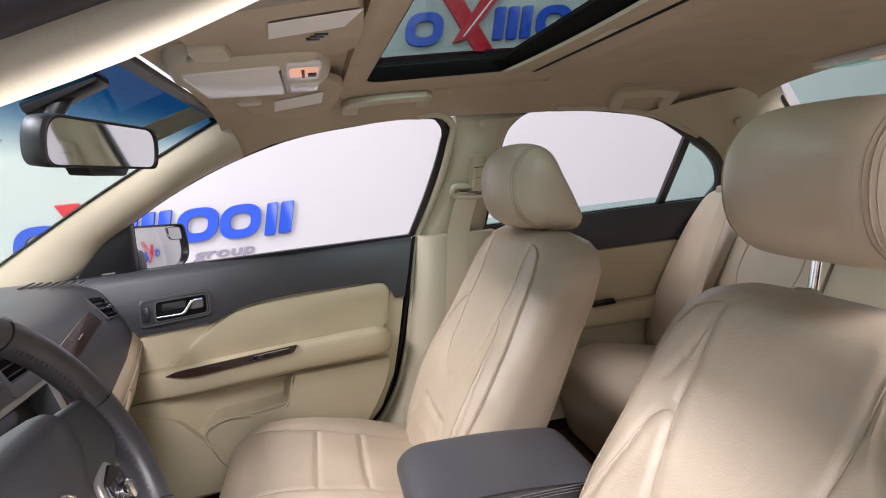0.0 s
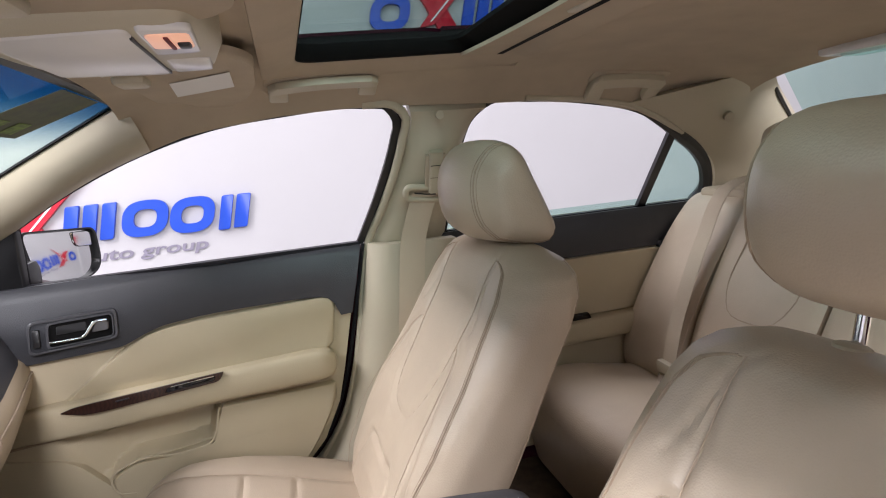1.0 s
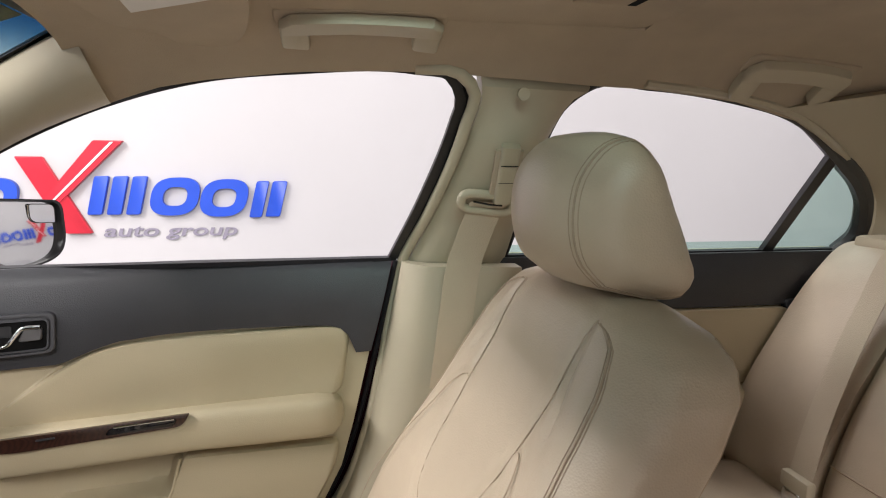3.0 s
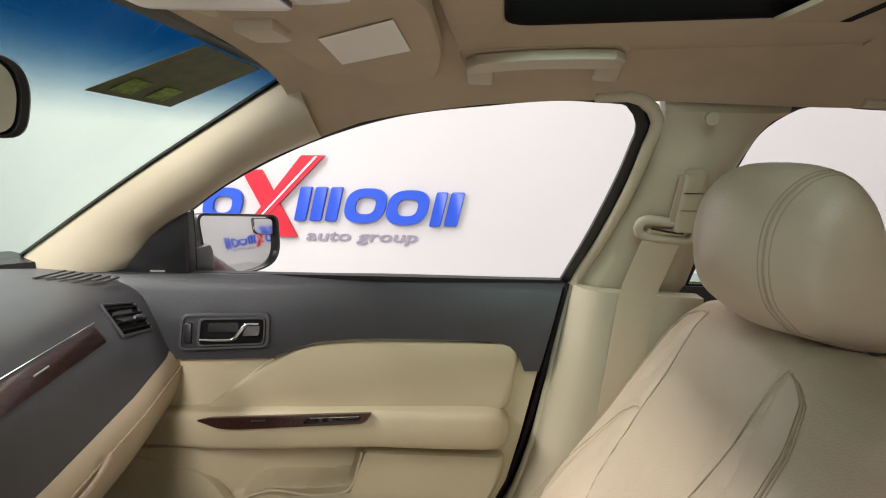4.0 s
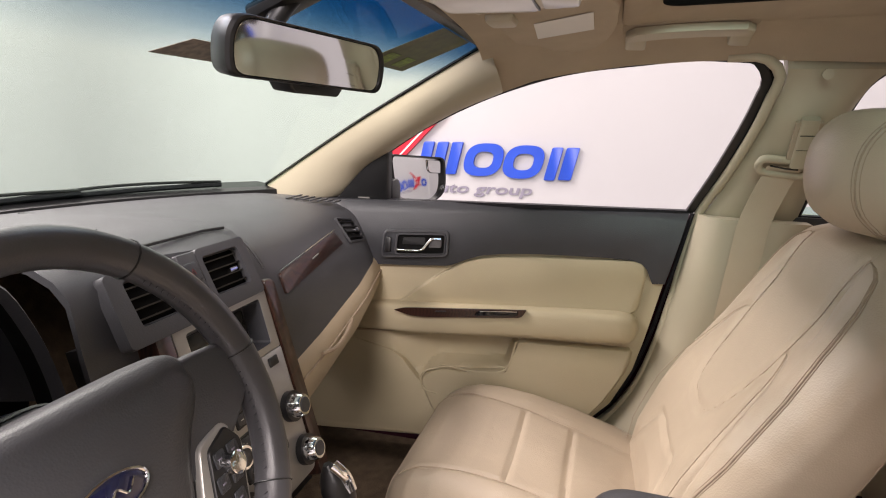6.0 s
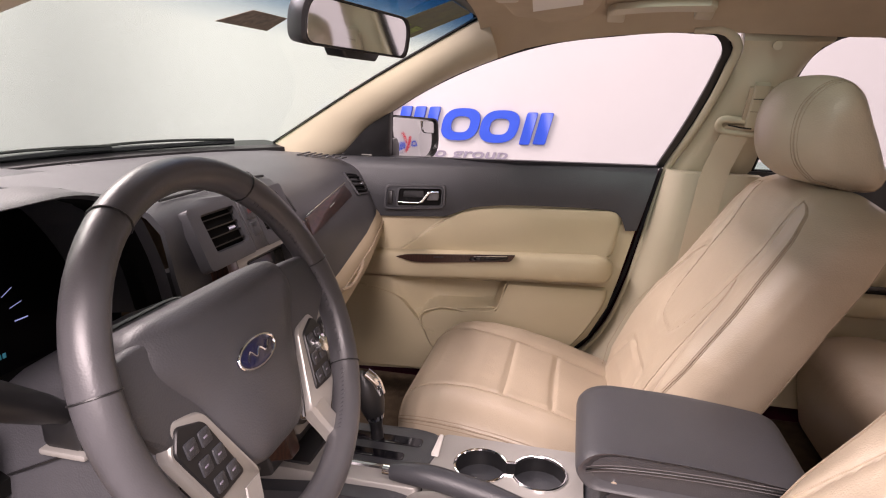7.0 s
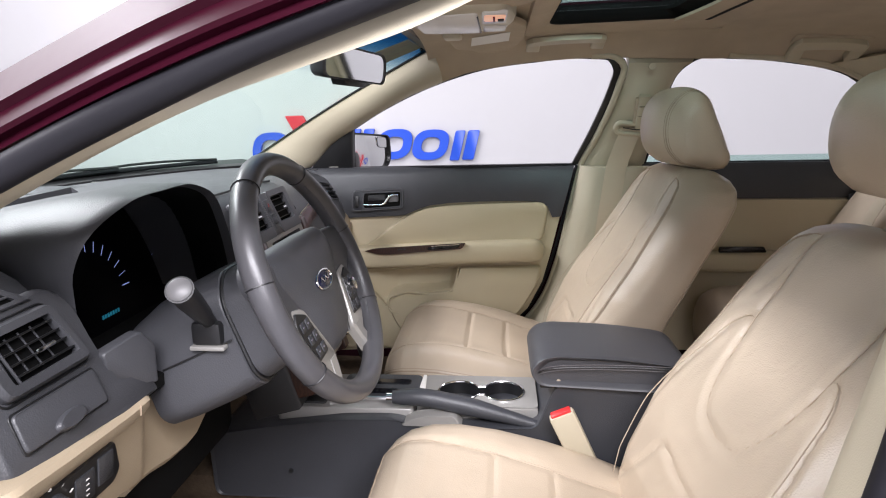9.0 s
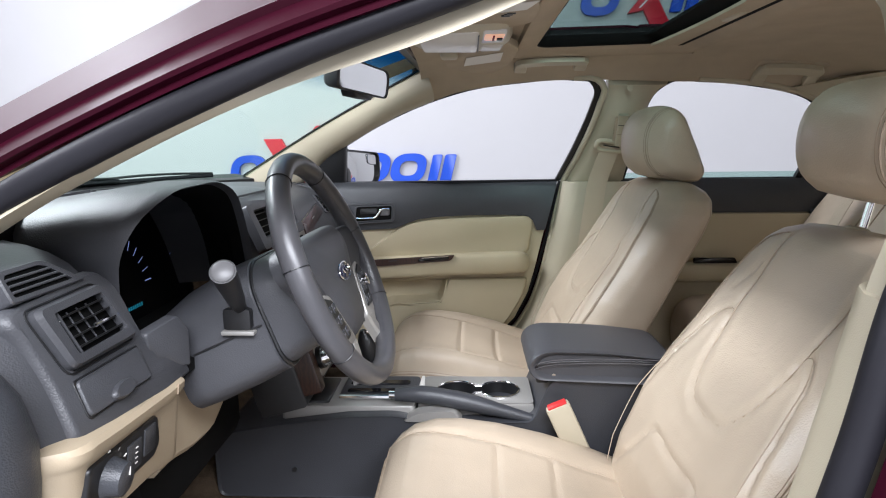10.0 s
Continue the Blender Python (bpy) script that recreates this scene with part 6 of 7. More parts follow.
def steering():
    tilt = radians(22)
    n = Vector((math.cos(tilt), 0, math.sin(tilt)))
    u, v = Vector((0, 1, 0)), Vector((-math.sin(tilt), 0, math.cos(tilt)))
    c = Vector((-0.294, -0.380, 0.919))
    w = thing("steering_wheel", c, "grey leather-wrapped steering wheel with silver spoke switches", "steering wheel")

    def P(a, b, h=0.0):
        return c + a * u + b * v + h * n
    R = 0.166
    ring = [P(R * math.cos(t), R * math.sin(t)) for t in [2 * math.pi * i / 72 for i in range(73)]]
    rim = part("rim", skin([[P((R + 0.0155 * math.cos(q)) * math.cos(t), (R + 0.0155 * math.cos(q)) * math.sin(t), 0.0165 * math.sin(q)) for q in [2 * math.pi * j / 16 for j in range(16)]] for t in [2 * math.pi * i / 72 for i in range(73)]], True, False), WHEELM, w, "grey leather rim")
    for deg in (58, 122, -32, 212, 12, 168):
        t = radians(deg)
        part("rim_joint", tube([P((R + 0.016 * math.cos(q)) * math.cos(t), (R + 0.016 * math.cos(q)) * math.sin(t), 0.017 * math.sin(q)) for q in [2 * math.pi * j / 16 for j in range(17)]], 0.0008, 5), BLACK, rim)
    for s0, s1 in ((-28, 8), (172, 208), (-62, -36), (20, 52)):
        for i in range(15):
            t = radians(s0 + (s1 - s0) * i / 14)
            part("rim_stitch", tube([P((R - 0.0148) * math.cos(t + e), (R - 0.0148) * math.sin(t + e), hh) for e, hh in ((0.010, 0.006), (-0.010, -0.001))], 0.0006, 5), DARK, rim)
    # spokes: two broad upper arms, two lower silver arms
    for sg in (1, -1):
        arm = []
        for a, b0, b1, h in ((0.05, -0.045, 0.045, -0.020), (0.09, -0.045, 0.050, -0.017), (0.12, -0.035, 0.050, -0.013), (0.145, -0.012, 0.048, -0.008), (0.162, 0.008, 0.046, -0.004)):
            sec = rounded([(b0, -0.012), (b1, -0.012), (b1, 0.010), (b0, 0.010)], 0.008, 3)
            arm.append([P(a * sg, b, h + q) for b, q in sec])
        part("spoke", skin(arm), DASHM, w)
        sw = rounded([(sg * 0.050, -0.098), (sg * 0.074, -0.124), (sg * 0.110, -0.094), (sg * 0.131, -0.034), (sg * 0.117, -0.011), (sg * 0.083, -0.020)], 0.007, 4)
        part("switch_bezel", plate(sw if sg > 0 else sw[::-1], lambda a, b: (P(a, b, -0.003), n), 0.012, 0.003), SILVER, w, "satin silver switch bezel")
        pad = rounded([(sg * 0.070, -0.086), (sg * 0.107, -0.088), (sg * 0.127, -0.034), (sg * 0.115, -0.017), (sg * 0.088, -0.027)], 0.005, 4)
        sp = part("switch_pad", plate(pad if sg > 0 else pad[::-1], lambda a, b: (P(a, b, -0.0005), n), 0.005, 0.002), BLACK, w, "black spoke switches")
        for i in range(3):
            for j in range(2):
                a, b = sg * (0.083 + 0.017 * j + 0.006 * i), -0.076 + 0.019 * i
                part("switch_key", plate(rounded([(a - 0.0065, b - 0.0065), (a + 0.0065, b - 0.0065), (a + 0.0075, b + 0.0065), (a - 0.0055, b + 0.0065)], 0.002, 2), lambda a_, b_: (P(a_, b_, 0.0008), n), 0.0014, 0.0005), DARK, sp)
                part("switch_mark", plate([(a - 0.0022, b - 0.0007), (a + 0.0022, b - 0.0007), (a + 0.0022, b + 0.0007), (a - 0.0022, b + 0.0007)], lambda a_, b_: (P(a_, b_, 0.0012), n), 0.0006, 0.0002), SIGNGREY, sp)
        if sg > 0:
            part("cruise_knob", tube([P(0.106, -0.048, 0.0), P(0.106, -0.048, 0.007), P(0.106, -0.048, 0.008)], [0.0105, 0.010, 0.008], 18), CHROME, w, "chrome thumb wheel")
        low = []
        for a, b, wd in ((0.066, -0.098, 0.014), (0.072, -0.115, 0.014), (0.079, -0.130, 0.014), (0.087, -0.146, 0.016)):
            low.append([P(a * sg + e * wd, b, h) for e, h in ((-1, -0.018), (1, -0.018), (1, -0.006), (0.7, -0.002), (-0.7, -0.002), (-1, -0.006))])
        part("lower_spoke", skin(low), SILVER, w, "satin silver lower spoke")
    # airbag cover
    hub = []
    for h, k in ((-0.05, 0.98), (-0.024, 1.0), (-0.014, 0.985), (-0.007, 0.94), (0.0005, 0.80), (0.005, 0.55), (0.007, 0.25)):
        sec = rounded([(-0.124, 0.030), (-0.106, 0.062), (0.106, 0.062), (0.124, 0.030), (0.082, -0.018), (0.068, -0.060), (0.042, -0.104), (-0.042, -0.104), (-0.068, -0.060), (-0.082, -0.018)], 0.022, 5)
        hub.append([P(a * k, b * k - 0.004 * (1 - k), h) for a, b in sec])
    part("airbag_cover", skin(hub), DASHM, w, "grey airbag cover")
    cut = spline2([(-0.118, 0.028), (-0.098, 0.010), (-0.080, -0.018), (-0.067, -0.058), (-0.044, -0.100)], 30)
    for sg in (1, -1):
        part("cover_gap", tube([P(a * sg * 1.012, b * 1.01, -0.0115) for a, b in cut], 0.0022, 6), BLACK, w)
    em = [(0.0285 * math.cos(2 * math.pi * i / 32), 0.0125 * math.sin(2 * math.pi * i / 32)) for i in range(32)]
    e = part("emblem", plate(em, lambda a, b: (P(a - 0.006, b - 0.007, 0.0095), n), 0.006, 0.002), EMBLEM, w, "dark blue oval emblem with chrome rim")
    part("emblem_rim", tube([P(a * 1.02 - 0.006, b * 1.02 - 0.007, 0.009) for a, b in em + em[:1]], 0.0014, 6), CHROME, e)
    part("emblem_wave", tube(spline([P(a - 0.006, b - 0.007, 0.0102) for a, b in ((-0.019, -0.003), (-0.012, 0.004), (-0.005, -0.003), (0.003, 0.003), (0.010, -0.003), (0.018, 0.004))], 20), 0.0009, 6), CHROME, e)
    # column, shroud and stalk
    col = thing("steering_column", (-0.45, -0.368, 0.84), "grey steering column shroud with a stalk", "steering column")

    def Q(a, b, h):
        return P(a, b, h)
    def col_sec(k, top, low, half):
        return rounded([(-0.086 * k, 0.028), (-0.052 * k, top), (0.052 * k, top), (0.086 * k, 0.028), (half, low + 0.022), (half - 0.020, low), (0.020 - half, low), (-half, low + 0.022)], [0.02, 0.02, 0.02, 0.02, 0.014, 0.014, 0.014, 0.014], 4)
    sh = [[Q(a, b, h) for a, b in col_sec(k, top, low, half)] for h, k, top, low, half in ((-0.028, 0.80, 0.046, -0.066, 0.068), (-0.034, 0.90, 0.052, -0.076, 0.078), (-0.045, 0.97, 0.056, -0.084, 0.085), (-0.094, 1.0, 0.058, -0.094, 0.092))]
    part("front_shroud", skin(sh), DASHM, col, "grey column shroud beside the wheel")
    sh = [[Q(a, b, h) for a, b in col_sec(k, top, low, half)] for h, k, top, low, half in ((-0.098, 1.0, 0.058, -0.096, 0.092), (-0.101, 1.03, 0.061, -0.100, 0.096), (-0.15, 1.05, 0.060, -0.104, 0.102), (-0.205, 1.07, 0.052, -0.106, 0.108), (-0.24, 1.05, 0.040, -0.106, 0.106))]
    part("shroud", skin(sh), DASHM, col, "grey column shroud")
    gap = [Q(a, b, -0.0965) for a, b in col_sec(1.0, 0.0585, -0.0965, 0.0935)]
    part("shroud_gap", tube(gap + gap[:1], 0.0028, 6), BLACK, col)
    for sg in (1, -1):
        part("shroud_seam", tube([Q(sg * a, b, h) for a, b, h in ((0.0958, -0.022, -0.102), (0.0985, -0.023, -0.15), (0.1015, -0.025, -0.205))], 0.0012, 6), BLACK, col)
    s0, s1 = Vector((-0.414, -0.452, 0.868)), Vector((-0.387, -0.566, 0.954))
    part("stalk_socket", rbox(-0.432, -0.392, -0.482, -0.440, 0.853, 0.884, 0.006), BLACK, col)
    d = s1 - s0
    st = part("stalk", tube([s0, s0 + d * 0.3, s0 + d * 0.42, s0 + d * 0.62, s0 + d * 0.8, s1], [0.0085, 0.0095, 0.0120, 0.0132, 0.0145, 0.0150], 18), BLACK, col, "black turn signal stalk")
    part("stalk_cap", tube([s1, s1 + d * 0.02, s1 + d * 0.035], [0.0142, 0.0136, 0.0105], 22), GREYCAP, col, "silver stalk cap")
    part("stalk_ring", tube([s0 + d * 0.985, s1 + d * 0.012], 0.0156, 22), BLACK, st)
    for q in (0.56, 0.66, 0.76):
        m = s0 + d * q + Vector((0.0125, -0.006, 0.001))
        part("stalk_mark", tube([m, m + Vector((0.0, 0.001, 0.0035))], 0.0007, 5), PAPER, st)
    part("stalk_bracket", rbox(-0.434, -0.388, -0.4845, -0.440, 0.8475, 0.8535, 0.002), SILVER, col, "silver plate under the stalk")
    part("ignition", tube([Q(0.088, -0.02, -0.10), Q(0.10, -0.02, -0.09)], 0.014, 16), CHROME, col)


steering()


def console():
    d = thing("centre_console", (-0.15, -0.02, 0.35), "dark grey centre console with silver top, cup holders and armrest", "centre console", kind="structure")
    side = [(-0.64, 0.36), (-0.64, 0.50), (-0.50, 0.525), (-0.352, 0.545), (-0.247, 0.548), (-0.20, 0.532), (0.03, 0.536), (0.064, 0.627), (0.32, 0.632), (0.33, 0.36)]
    sec = rounded(side, [0.02, 0.03, 0.02, 0.02, 0.03, 0.02, 0.02, 0.015, 0.03, 0.02], 4)
    rings = []
    for y, k in ((-0.108, 0.985), (-0.112, 0.995), (-0.110, 1.0), (-0.098, 1.0), (0.078, 1.0), (0.09, 0.99)):
        cx, cz = -0.15, 0.45
        rings.append([Vector((cx + (a - cx) * k, y, cz + (b - cz) * k)) for a, b in sec])
    part("body", skin(rings), DARK, d, "dark grey console body")
    # silver top panel with two cup wells
    zt = 0.560
    cups = [(-0.128, -0.008), (-0.035, -0.006)]
    cr = 0.043
    out = rounded([(-0.212, -0.072), (0.034, -0.072), (0.034, 0.066), (-0.205, 0.066)], 0.012, 4)
    bm = bmesh.new()
    ov = [bm.verts.new((a, b, zt)) for a, b in out]
    es = [bm.edges.new((ov[i], ov[(i + 1) % len(ov)])) for i in range(len(ov))]
    link = 0.017
    hole = []
    a0 = math.asin(link / cr)
    for i in range(29):
        t = a0 + (2 * math.pi - 2 * a0) * i / 28
        hole.append((cups[0][0] + cr * math.cos(t), cups[0][1] + cr * math.sin(t)))
    for i in range(29):
        t = math.pi + a0 + (2 * math.pi - 2 * a0) * i / 28
        hole.append((cups[1][0] + cr * math.cos(t), cups[1][1] + cr * math.sin(t)))
    hv = [bm.verts.new((a, b, zt)) for a, b in hole]
    es += [bm.edges.new((hv[i], hv[(i + 1) % len(hv)])) for i in range(len(hv))]
    bmesh.ops.triangle_fill(bm, edges=es, use_beauty=True)
    bmesh.ops.solidify(bm, geom=bm.faces[:], thickness=0.012)
    part("top_panel", bm, SILVER, d, "satin silver console top", smooth=False)
    part("cup_rim", tube([(a, b, zt + 0.001) for a, b in hole + [hole[0]]], 0.0024, 8), CHROME, d, "chrome cup holder rim")
    part("cup_well", skin([[Vector((a, b, zt - 0.001)) for a, b in hole], [Vector((-0.08 + (a + 0.08) * 0.96, b * 0.93, zt - 0.06)) for a, b in hole], [Vector((-0.08 + (a + 0.08) * 0.05, b * 0.05, zt - 0.061)) for a, b in hole]], True, False), BLACK, d, "black cup well")
    part("side_fill", rbox(-0.21, 0.034, -0.074, -0.06, 0.50, 0.557, 0.003), SILVER, d)
    # shifter
    gate = rounded([(-0.385, -0.05), (-0.215, -0.05), (-0.205, 0.0), (-0.215, 0.062), (-0.385, 0.062)], 0.012, 4)
    part("gate_frame", plate(rounded([(-0.50, -0.085), (-0.215, -0.085), (-0.215, 0.07), (-0.50, 0.07)], 0.012, 4), flat((0, 0, 0.556), (1, 0, 0), (0, 1, 0)), 0.03, 0.003), SILVER, d)
    part("gate", plate(gate, flat((0, 0, 0.562), (1, 0, 0), (0, 1, 0)), 0.008, 0.003), DARK, d, "dark shifter gate")
    part("gate_slot", plate(rounded([(-0.37, 0.012), (-0.235, 0.012), (-0.235, 0.036), (-0.37, 0.036)], 0.008, 4), flat((0, 0, 0.5635), (1, 0, 0), (0, 1, 0)), 0.002, 0.0008), GLOSSB, d)
    part("gate_slot", plate(rounded([(-0.37, -0.03), (-0.255, -0.03), (-0.255, -0.01), (-0.37, -0.01)], 0.008, 4), flat((0, 0, 0.5635), (1, 0, 0), (0, 1, 0)), 0.002, 0.0008), GLOSSB, d)
    part("gate_chrome", tube([(-0.38, -0.055, 0.563), (-0.27, -0.056, 0.564)], 0.005, 8), CHROME, d, "chrome gate edge")
    part("gate_light", plate(rounded([(-0.213, -0.005), (-0.200, -0.005), (-0.204, 0.055), (-0.211, 0.055)], 0.003, 3), flat((0, 0, 0.566), (1, 0, 0), (0, 1, 0)), 0.004, 0.001), PAPER, d)
    sh = part("shifter", tube(spline([(-0.315, 0.024, 0.555), (-0.318, 0.02, 0.60), (-0.325, 0.012, 0.65), (-0.335, 0.006, 0.685), (-0.337, 0.005, 0.693)], 12), [0.011] * 4 + [0.014, 0.018, 0.021, 0.023, 0.0235, 0.022, 0.019, 0.013, 0.006], 16), BLACK, d, "black gear selector")
    part("shifter_collar", tube([(-0.318, 0.019, 0.604), (-0.319, 0.018, 0.614)], [0.0155, 0.018], 18), CHROME, sh)
    part("shifter_face", tube(spline([(-0.303, 0.010, 0.655), (-0.310, 0.004, 0.682), (-0.325, 0.0, 0.697)], 8), 0.008, 10, 0.5), CHROME, sh, "chrome selector face")
    # front storage bin
    part("front_bin", rbox(-0.50, -0.40, -0.07, 0.055, 0.551, 0.561, 0.004), BLACK, d)
    part("power_outlet", tube([(-0.465, -0.03, 0.575), (-0.452, -0.035, 0.60)], 0.016, 18), CHROME, d, "chrome power outlet")
    # armrest lid: thick soft pad over a lower lip
    prof = rounded([(0.030, 0.634), (0.010, 0.662), (0.038, 0.696), (0.18, 0.692), (0.305, 0.676), (0.324, 0.652), (0.316, 0.622)], [0.014, 0.024, 0.034, 0.05, 0.024, 0.018, 0.012], 6)
    rings = []
    for y, k, s in ((-0.110, 0.66, 0.87), (-0.118, 0.83, 0.925), (-0.1215, 0.92, 0.96), (-0.122, 0.96, 0.98), (-0.117, 0.985, 0.993), (-0.106, 1.0, 1.0), (-0.02, 1.01, 1.003), (0.052, 1.0, 1.0), (0.065, 0.985, 0.99), (0.070, 0.94, 0.965), (0.068, 0.85, 0.93)):
        rings.append([Vector((0.17 + (a - 0.17) * s, y, 0.657 + (b - 0.660) * k)) for a, b in prof])
    lid = part("armrest_lid", skin(rings), DASHM, d, "dark grey padded armrest lid")
    for dz, r, m in ((0.0, 0.0013, BLACK), (0.0045, 0.0007, GREYSTITCH), (-0.0045, 0.0007, GREYSTITCH)):
        part("lid_stitch", tube(spline([(0.026, -0.108, 0.648 + dz), (0.034, -0.1185, 0.660 + dz), (0.06, -0.1222, 0.668 + dz), (0.10, -0.1225, 0.671 + dz), (0.20, -0.1225, 0.672 + dz), (0.305, -0.1222, 0.668 + dz)], 24), r, 6), m, lid)
    part("latch", rbox(0.034, 0.060, -0.10, -0.06, 0.616, 0.638, 0.004), BLACK, d)
    part("latch_pin", tube([(0.068, -0.104, 0.638), (0.068, -0.112, 0.638)], 0.004, 10), CHROME, d)
    # hand brake
    hb = part("hand_brake", tube(spline([(-0.255, -0.086, 0.583), (-0.20, -0.088, 0.585), (-0.12, -0.089, 0.572), (-0.04, -0.091, 0.553), (0.03, -0.094, 0.535)], 16), [0.013, 0.0155, 0.017, 0.018, 0.018, 0.018, 0.018, 0.019, 0.019, 0.018, 0.017, 0.016, 0.014, 0.013, 0.012, 0.011, 0.010], 14), DARK, d, "dark grey hand brake lever")
    part("brake_button", tube([(-0.255, -0.086, 0.583), (-0.268, -0.0855, 0.583)], 0.008, 14), CHROME, hb, "chrome brake button")
    part("brake_boot", plate(rounded([(-0.24, 0.535), (-0.21, 0.556), (-0.13, 0.560), (-0.115, 0.535)], [0.01, 0.03, 0.01, 0.004], 4), flat((0, -0.1135, 0), (1, 0, 0), (0, 0, 1)), 0.03, 0.004), SILVER, d)
    part("screw", tube([(-0.47, -0.1115, 0.425), (-0.47, -0.1135, 0.425)], 0.005, 10), BLACK, d)
    return d


console()

# ---- overhead ----


def rearview():
    c = Vector((-0.306, -0.05, 1.2215))
    m = thing("rear_view_mirror", c, "black-framed rear view mirror on the windscreen", "mirror")
    ax = Vector((0.062, 0.236, -0.006)).normalized()
    nrm = Vector((0.967, -0.217, -0.135)).normalized()
    ax = (ax - nrm * ax.dot(nrm)).normalized()
    up = nrm.cross(ax).normalized()
    if up.z < 0:
        up = -up
    out = rounded([(-0.122, -0.026), (0.122, -0.026), (0.125, 0.012), (0.112, 0.031), (-0.112, 0.031), (-0.125, 0.012)], 0.016, 5)

    def R(k, h, kk=1):
        return [c + ax * a * k + up * b * (k if kk else 1) + nrm * h for a, b in out]
    part("housing", skin([R(0.55, -0.034), R(0.85, -0.030), R(0.98, -0.018), R(1.02, 0.0), R(1.02, 0.006), R(0.995, 0.009), R(0.955, 0.008), R(0.945, 0.004)]), BLACK, m, "black mirror housing")
    part("glass", plate([(a * 0.935, b * 0.90) for a, b in out], lambda a, b: (c + ax * a + up * b + nrm * 0.0065, nrm), 0.003, 0.0005), MIRROR, m, "mirror glass", smooth=False)
    part("sensor_bar", plate(rounded([(-0.03, -0.036), (0.045, -0.036), (0.055, -0.024), (-0.04, -0.024)], 0.004, 3), lambda a, b: (c + ax * a + up * b + nrm * 0.004, nrm), 0.03, 0.004), BLACK, m)
    part("arm", tube(spline([c - nrm * 0.03, c - nrm * 0.06 + Vector((0, 0.0, 0.025)), Vector((-0.355, -0.02, 1.285)), Vector((-0.33, -0.01, 1.312))], 12), 0.011, 12), BLACK, m)
    part("mount", rbox(-0.40, -0.30, -0.04, 0.015, 1.285, 1.305, 0.008, 2, Matrix.Rotation(radians(-22), 4, "Y")), BLACK, m)


rearview()


def side_mirror():
    m = thing("door_mirror", (-0.50, 0.86, 1.0), "black door mirror outside the passenger window", "mirror")
    c = Vector((-0.487, 0.852, 1.008))
    nrm = Vector((0.90, -0.43, 0.05)).normalized()
    ax = Vector((0.43, 0.90, 0)).normalized()
    up = nrm.cross(ax)
    if up.z < 0:
        up = -up
    out = rounded([(-0.085, -0.068), (0.065, -0.056), (0.094, -0.030), (0.094, 0.050), (-0.10, 0.066)], [0.03, 0.035, 0.03, 0.02, 0.02], 6)

    def R(k, h):
        return [c + ax * a * k + up * b * k + nrm * h for a, b in out]
    part("housing", skin([R(0.5, -0.11), R(0.85, -0.085), R(1.05, -0.04), R(1.10, 0.0), R(1.09, 0.014), R(1.03, 0.014), R(1.0, 0.0)]), BLACK, m, "black mirror housing")

    def bulge(k):
        return [c + ax * a * k + up * b * k + nrm * (0.006 - ((a * k) ** 2 + (b * k) ** 2) / 2.8) for a, b in out]
    part("glass", skin([[p - nrm * 0.004 for p in bulge(1.0)], bulge(1.0)] + [bulge(k) for k in (0.85, 0.7, 0.55, 0.4, 0.25, 0.1)]), MIRROR, m, "convex mirror glass")
    spot = rounded([(0.035, 0.016), (0.088, 0.012), (0.090, 0.047), (0.038, 0.051)], [0.02, 0.004, 0.012, 0.004], 4)
    part("blind_spot_glass", plate(spot, lambda a, b: (c + ax * a + up * b + nrm * 0.0075, (nrm + ax * 0.05).normalized()), 0.004, 0.0008), MIRROR, m, smooth=False)
    part("spot_rim", tube([c + ax * a + up * b + nrm * 0.0075 for a, b in spot + [spot[0]]], 0.0009, 5), BLACK, m)
    part("foot", rbox(-0.575, -0.505, 0.70, 0.79, 0.945, 1.02, 0.02), BLACK, m)


side_mirror()


def visor(side):
    v = thing("sun_visor", (-0.08, 0.30 * side, 1.30), "beige sun visor folded up with a white warning label", "sun visor", "sun visors")

    def lift(x, y):
        return Vector((x, y * side, 1.306 - 0.05 * (y - 0.08))), Vector((0, 0, -1))
    poly = rounded([(-0.170, 0.12), (-0.02, 0.08), (0.014, 0.14), (0.010, 0.30), (-0.010, 0.42), (-0.04, 0.492), (-0.095, 0.495), (-0.113, 0.43), (-0.155, 0.41)], [0.02, 0.03, 0.03, 0.05, 0.05, 0.05, 0.04, 0.02, 0.02], 5)
    part("pad", plate(poly if side < 0 else poly[::-1], lift, 0.013, 0.005), HEADLINER, v, "beige visor pad")
    lab = [Vector(p) for p in (((-0.105, 0.236), (-0.020, 0.178), (-0.022, 0.285), (-0.112, 0.345)) if side > 0 else ((-0.082, 0.250), (-0.011, 0.294), (0.001, 0.366), (-0.078, 0.324)))]

    def l2(s, t, off):
        q = lab[0].lerp(lab[1], s).lerp(lab[3].lerp(lab[2], s), t)
        p, n = lift(q.x, q.y)
        return p + n * off
    part("label", sheet([[l2(s, t, 0.0022) for s in np.linspace(0, 1, 9)] for t in np.linspace(0, 1, 9)], 0.0006, (0, 0, 1)), PAPER, v, "white warning label")
    if side < 0:
        for k in range(3):
            part("slot", rbox(-0.046 + 0.004 * k, -0.032 + 0.004 * k, -0.236 - 0.010 * k, -0.230 - 0.010 * k, 1.2955, 1.2985, 0.001), BLACK, v)
    part("clip", rbox(-0.165, -0.125, (0.175 if side > 0 else -0.225), (0.225 if side > 0 else -0.175), 1.290, 1.306, 0.006), TRIM, v)
    part("hinge", tube([lift(-0.165, 0.15)[0], lift(-0.185, 0.11)[0]], 0.006, 10), TRIM, v)


visor(1)
visor(-1)


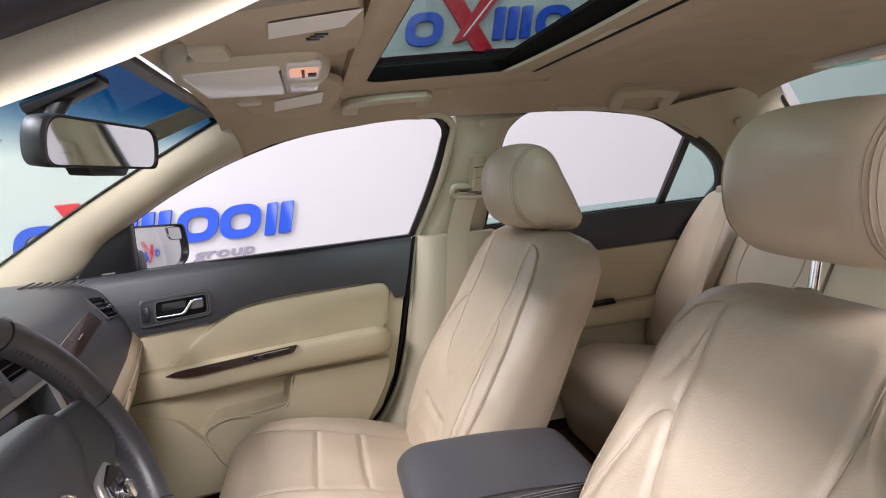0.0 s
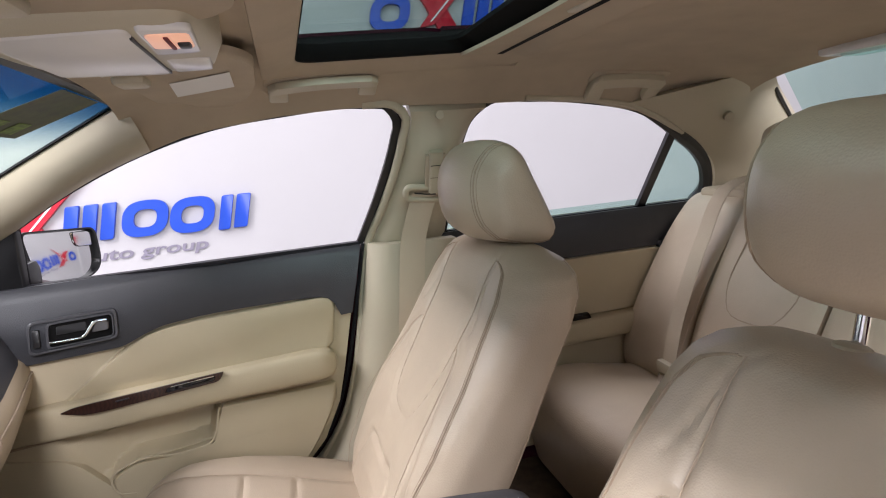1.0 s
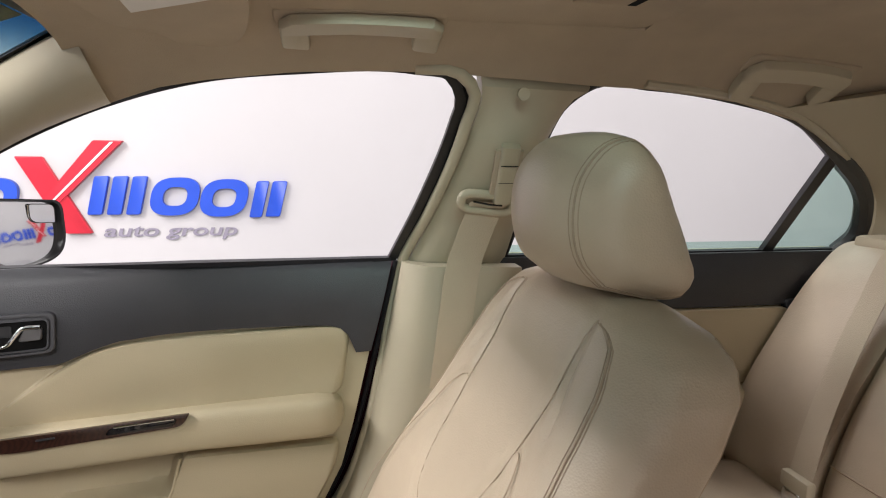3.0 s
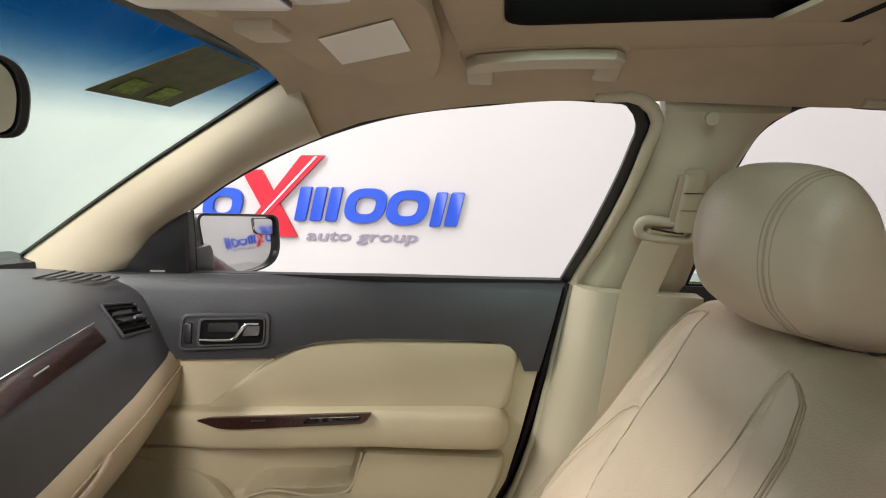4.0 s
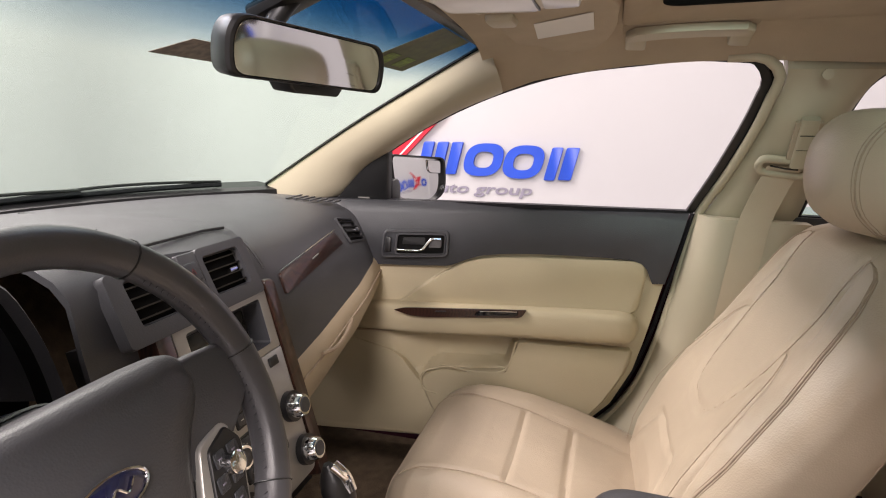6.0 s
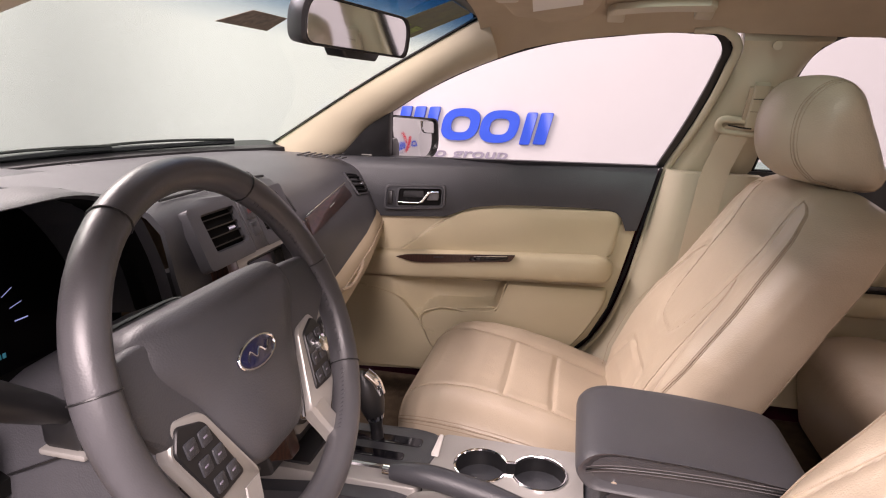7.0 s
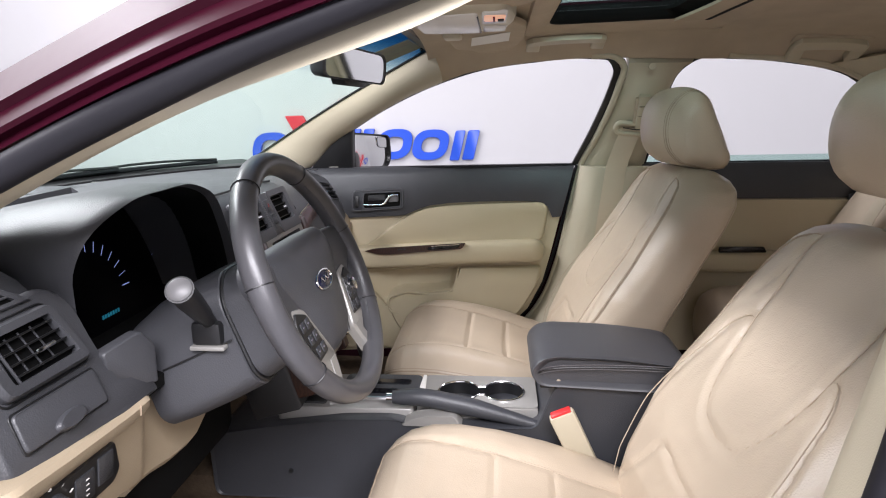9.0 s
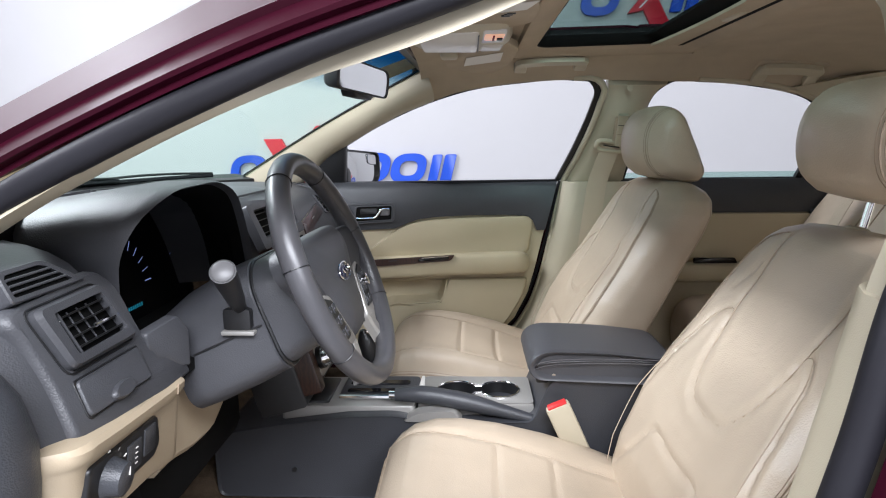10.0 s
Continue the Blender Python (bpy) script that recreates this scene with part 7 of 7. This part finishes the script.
def overhead():
    o = thing("overhead_console", (-0.10, 0, 1.30), "beige overhead console with map lamps, one lit", "overhead console")
    rings = []
    for t, (k, dz) in zip(range(5), ((1.0, 0.012), (1.0, -0.014), (0.95, -0.024), (0.85, -0.029), (0.5, -0.031))):
        sec = rounded([(-0.205, -0.135), (-0.03, -0.150), (-0.010, 0.0), (-0.03, 0.125), (-0.205, 0.110), (-0.225, 0.0)], 0.03, 5)
        rings.append([Vector((-0.11 + (a + 0.11) * k, b * k, 1.322 + dz)) for a, b in sec])
    b = part("shell", skin(rings), TRIM, o, "beige console shell")

    def low(a, c):
        return Vector((a, c, 1.2905)), Vector((0, 0, -1))
    part("holder_door", plate(rounded([(-0.195, -0.105), (-0.195, 0.10), (-0.082, 0.115), (-0.078, -0.125)], 0.012, 4), low, 0.006, 0.003), LENS, o, "pale storage door")
    for c0, c1, m in ((-0.13, -0.012, LENS), (0.012, 0.10, LENS)):
        part("map_lamp", plate(rounded([(-0.072, c0), (-0.075, c1), (-0.032, c1 - 0.006), (-0.028, c0 + 0.006)], 0.008, 4), low, 0.006, 0.003), m, o, "map lamp lens")
    lit = rounded([(-0.068, -0.112), (-0.070, -0.050), (-0.034, -0.050), (-0.032, -0.112)], 0.008, 4)
    part("lit_lens", plate(lit, lambda a, c: (Vector((a, c, 1.2893)), Vector((0, 0, -1))), 0.004, 0.001), WARMLENS, o, "warm lit lamp lens")
    part("lamp_slot", rbox(-0.054, -0.050, -0.104, -0.052, 1.2875, 1.292, 0.001), DIMRED, o)
    part("lamp_switch", rbox(-0.046, -0.035, -0.080, -0.062, 1.286, 1.292, 0.002), BLACK, o)
    part("holder_gap", rbox(-0.081, -0.0785, -0.10, 0.095, 1.2885, 1.2925, 0.0006), DARK, o)
    part("microphone", rbox(-0.05, -0.03, -0.20, -0.16, 1.306, 1.318, 0.004), DARK, o)


overhead()


def grab_handle(x0, x1, y0, label):
    """A flat handle folded against the roof: a bar with a foot towards the window at each end."""
    g = thing("grab_handle", ((x0 + x1) / 2, y0, 1.29), label, "grab handle", "grab handles")
    h = 0.062

    def on_roof(off):
        return lambda x, v: (roof_point(x, y0 + v) + Vector((0, -0.35, -0.94)) * off, Vector((0, -0.35, -0.94)))
    xm = (x0 + x1) / 2
    bow = [(xm + (x1 - xm) * k, 0.006 * (k * k - 1)) for k in np.linspace(0.86, -0.86, 9)]
    under = [(xm + (x1 - xm - 0.030) * k, 0.026 + 0.003 * (k * k - 1)) for k in np.linspace(-0.96, 0.96, 9)]
    foot = 0.034
    bar = [(x1, 0.012)] + bow + [(x0, 0.012), (x0, 0.028)] + [(x, v) for x, v in under if x0 + 0.01 < x < x1 - 0.01] + [(x1, 0.028)]
    part("grip", plate(bar[::-1], on_roof(0.019), 0.013, 0.004), TRIM, g, "beige grip")
    for a, b in ((x0, x0 + foot), (x1 - foot, x1)):
        part("foot", plate(rounded([(a, 0.020), (a, h - 0.004), (b, h), (b, 0.020)], 0.005, 3), on_roof(0.016), 0.022, 0.003), TRIM, g)
    part("recess", plate(rounded([(x0 - 0.006, -0.010), (x0 - 0.006, 0.030), (x1 + 0.006, 0.030), (x1 + 0.006, -0.010)], 0.012, 4), on_roof(0.003), 0.006, 0.002), HEADLINER, g)


grab_handle(0.025, 0.222, 0.415, "beige folding grab handle over the front door")
grab_handle(0.69, 0.865, 0.462, "beige folding grab handle over the rear door")


def dome():
    d = thing("rear_dome_lamp", (1.08, 0.12, 1.29), "clear rear dome lamp in the headliner, glowing warm", "ceiling lamp")
    z = roof_point(1.08, 0.1).z
    part("bezel", rbox(1.05, 1.125, -0.10, 0.26, z - 0.016, z + 0.004, 0.006), LENS, d)
    part("lens", rbox(1.058, 1.117, -0.06, 0.22, z - 0.022, z - 0.012, 0.005), PANE, d)
    part("bulb", rbox(1.075, 1.10, 0.05, 0.14, z - 0.0195, z - 0.0165, 0.001), WARMLENS, d)


dome()

# stickers on the windscreen


def screen_at(u, v, lift=0.004):
    row = screen_row(v, 33)
    i = (u + 1) / 2 * 32
    j = min(31, int(i))
    return row[j].lerp(row[j + 1], i - j) + Vector((0.3, 0, -0.9)) * lift


def sticker(quad, m, label, patches=(), pm=None):
    s = thing("windscreen_sticker", screen_at(*quad[0]), label, "sticker", "windscreen stickers")

    def area(q, lift):
        a, b, c, d = [Vector((p[0], p[1], 0)) for p in q]
        return [[screen_at(*(a.lerp(b, s0).lerp(d.lerp(c, s0), t0))[:2], lift) for s0 in np.linspace(0, 1, 7)] for t0 in np.linspace(0, 1, 7)]
    part("film", sheet(area(quad, 0.006), 0.0006, (0.3, 0, -0.9)), m, s)
    for q in patches:
        part("patch", sheet(area(q, 0.0072), 0.0004, (0.3, 0, -0.9)), pm, s)


sticker([(0.560, 0.80), (0.800, 0.80), (0.840, 0.985), (0.605, 0.985)], OLIVE, "dark olive sticker with lime patches on the windscreen", [[(0.60, 0.815), (0.66, 0.815), (0.665, 0.86), (0.605, 0.86)], [(0.70, 0.815), (0.755, 0.815), (0.76, 0.86), (0.705, 0.86)]], LIME)
sticker([(-0.12, 0.70), (0.13, 0.70), (0.10, 0.755), (-0.08, 0.755)], TANSTICK, "brown patterned sticker on the windscreen")


def wiper(y0, y1, label):
    w = thing("wiper", (-1.05, y0, 1.0), label, "wiper", "wipers")
    pts = []
    for t in np.linspace(0, 1, 12):
        y = y0 + (y1 - y0) * t
        p = screen_at(y / 0.69, 0.008 + 0.02 * t, -0.010)
        pts.append(p)
    part("blade", tube(pts, 0.006, 6), RUBBER, w)
    part("arm", tube([p + Vector((0.0, 0, 0.007 + 0.006 * math.sin(i * 0.4))) for i, p in enumerate(pts[3:])], 0.0035, 6), BLACK, w)


wiper(-0.35, 0.30, "black wiper resting at the windscreen base")
wiper(0.05, 0.58, "black wiper resting at the windscreen base")
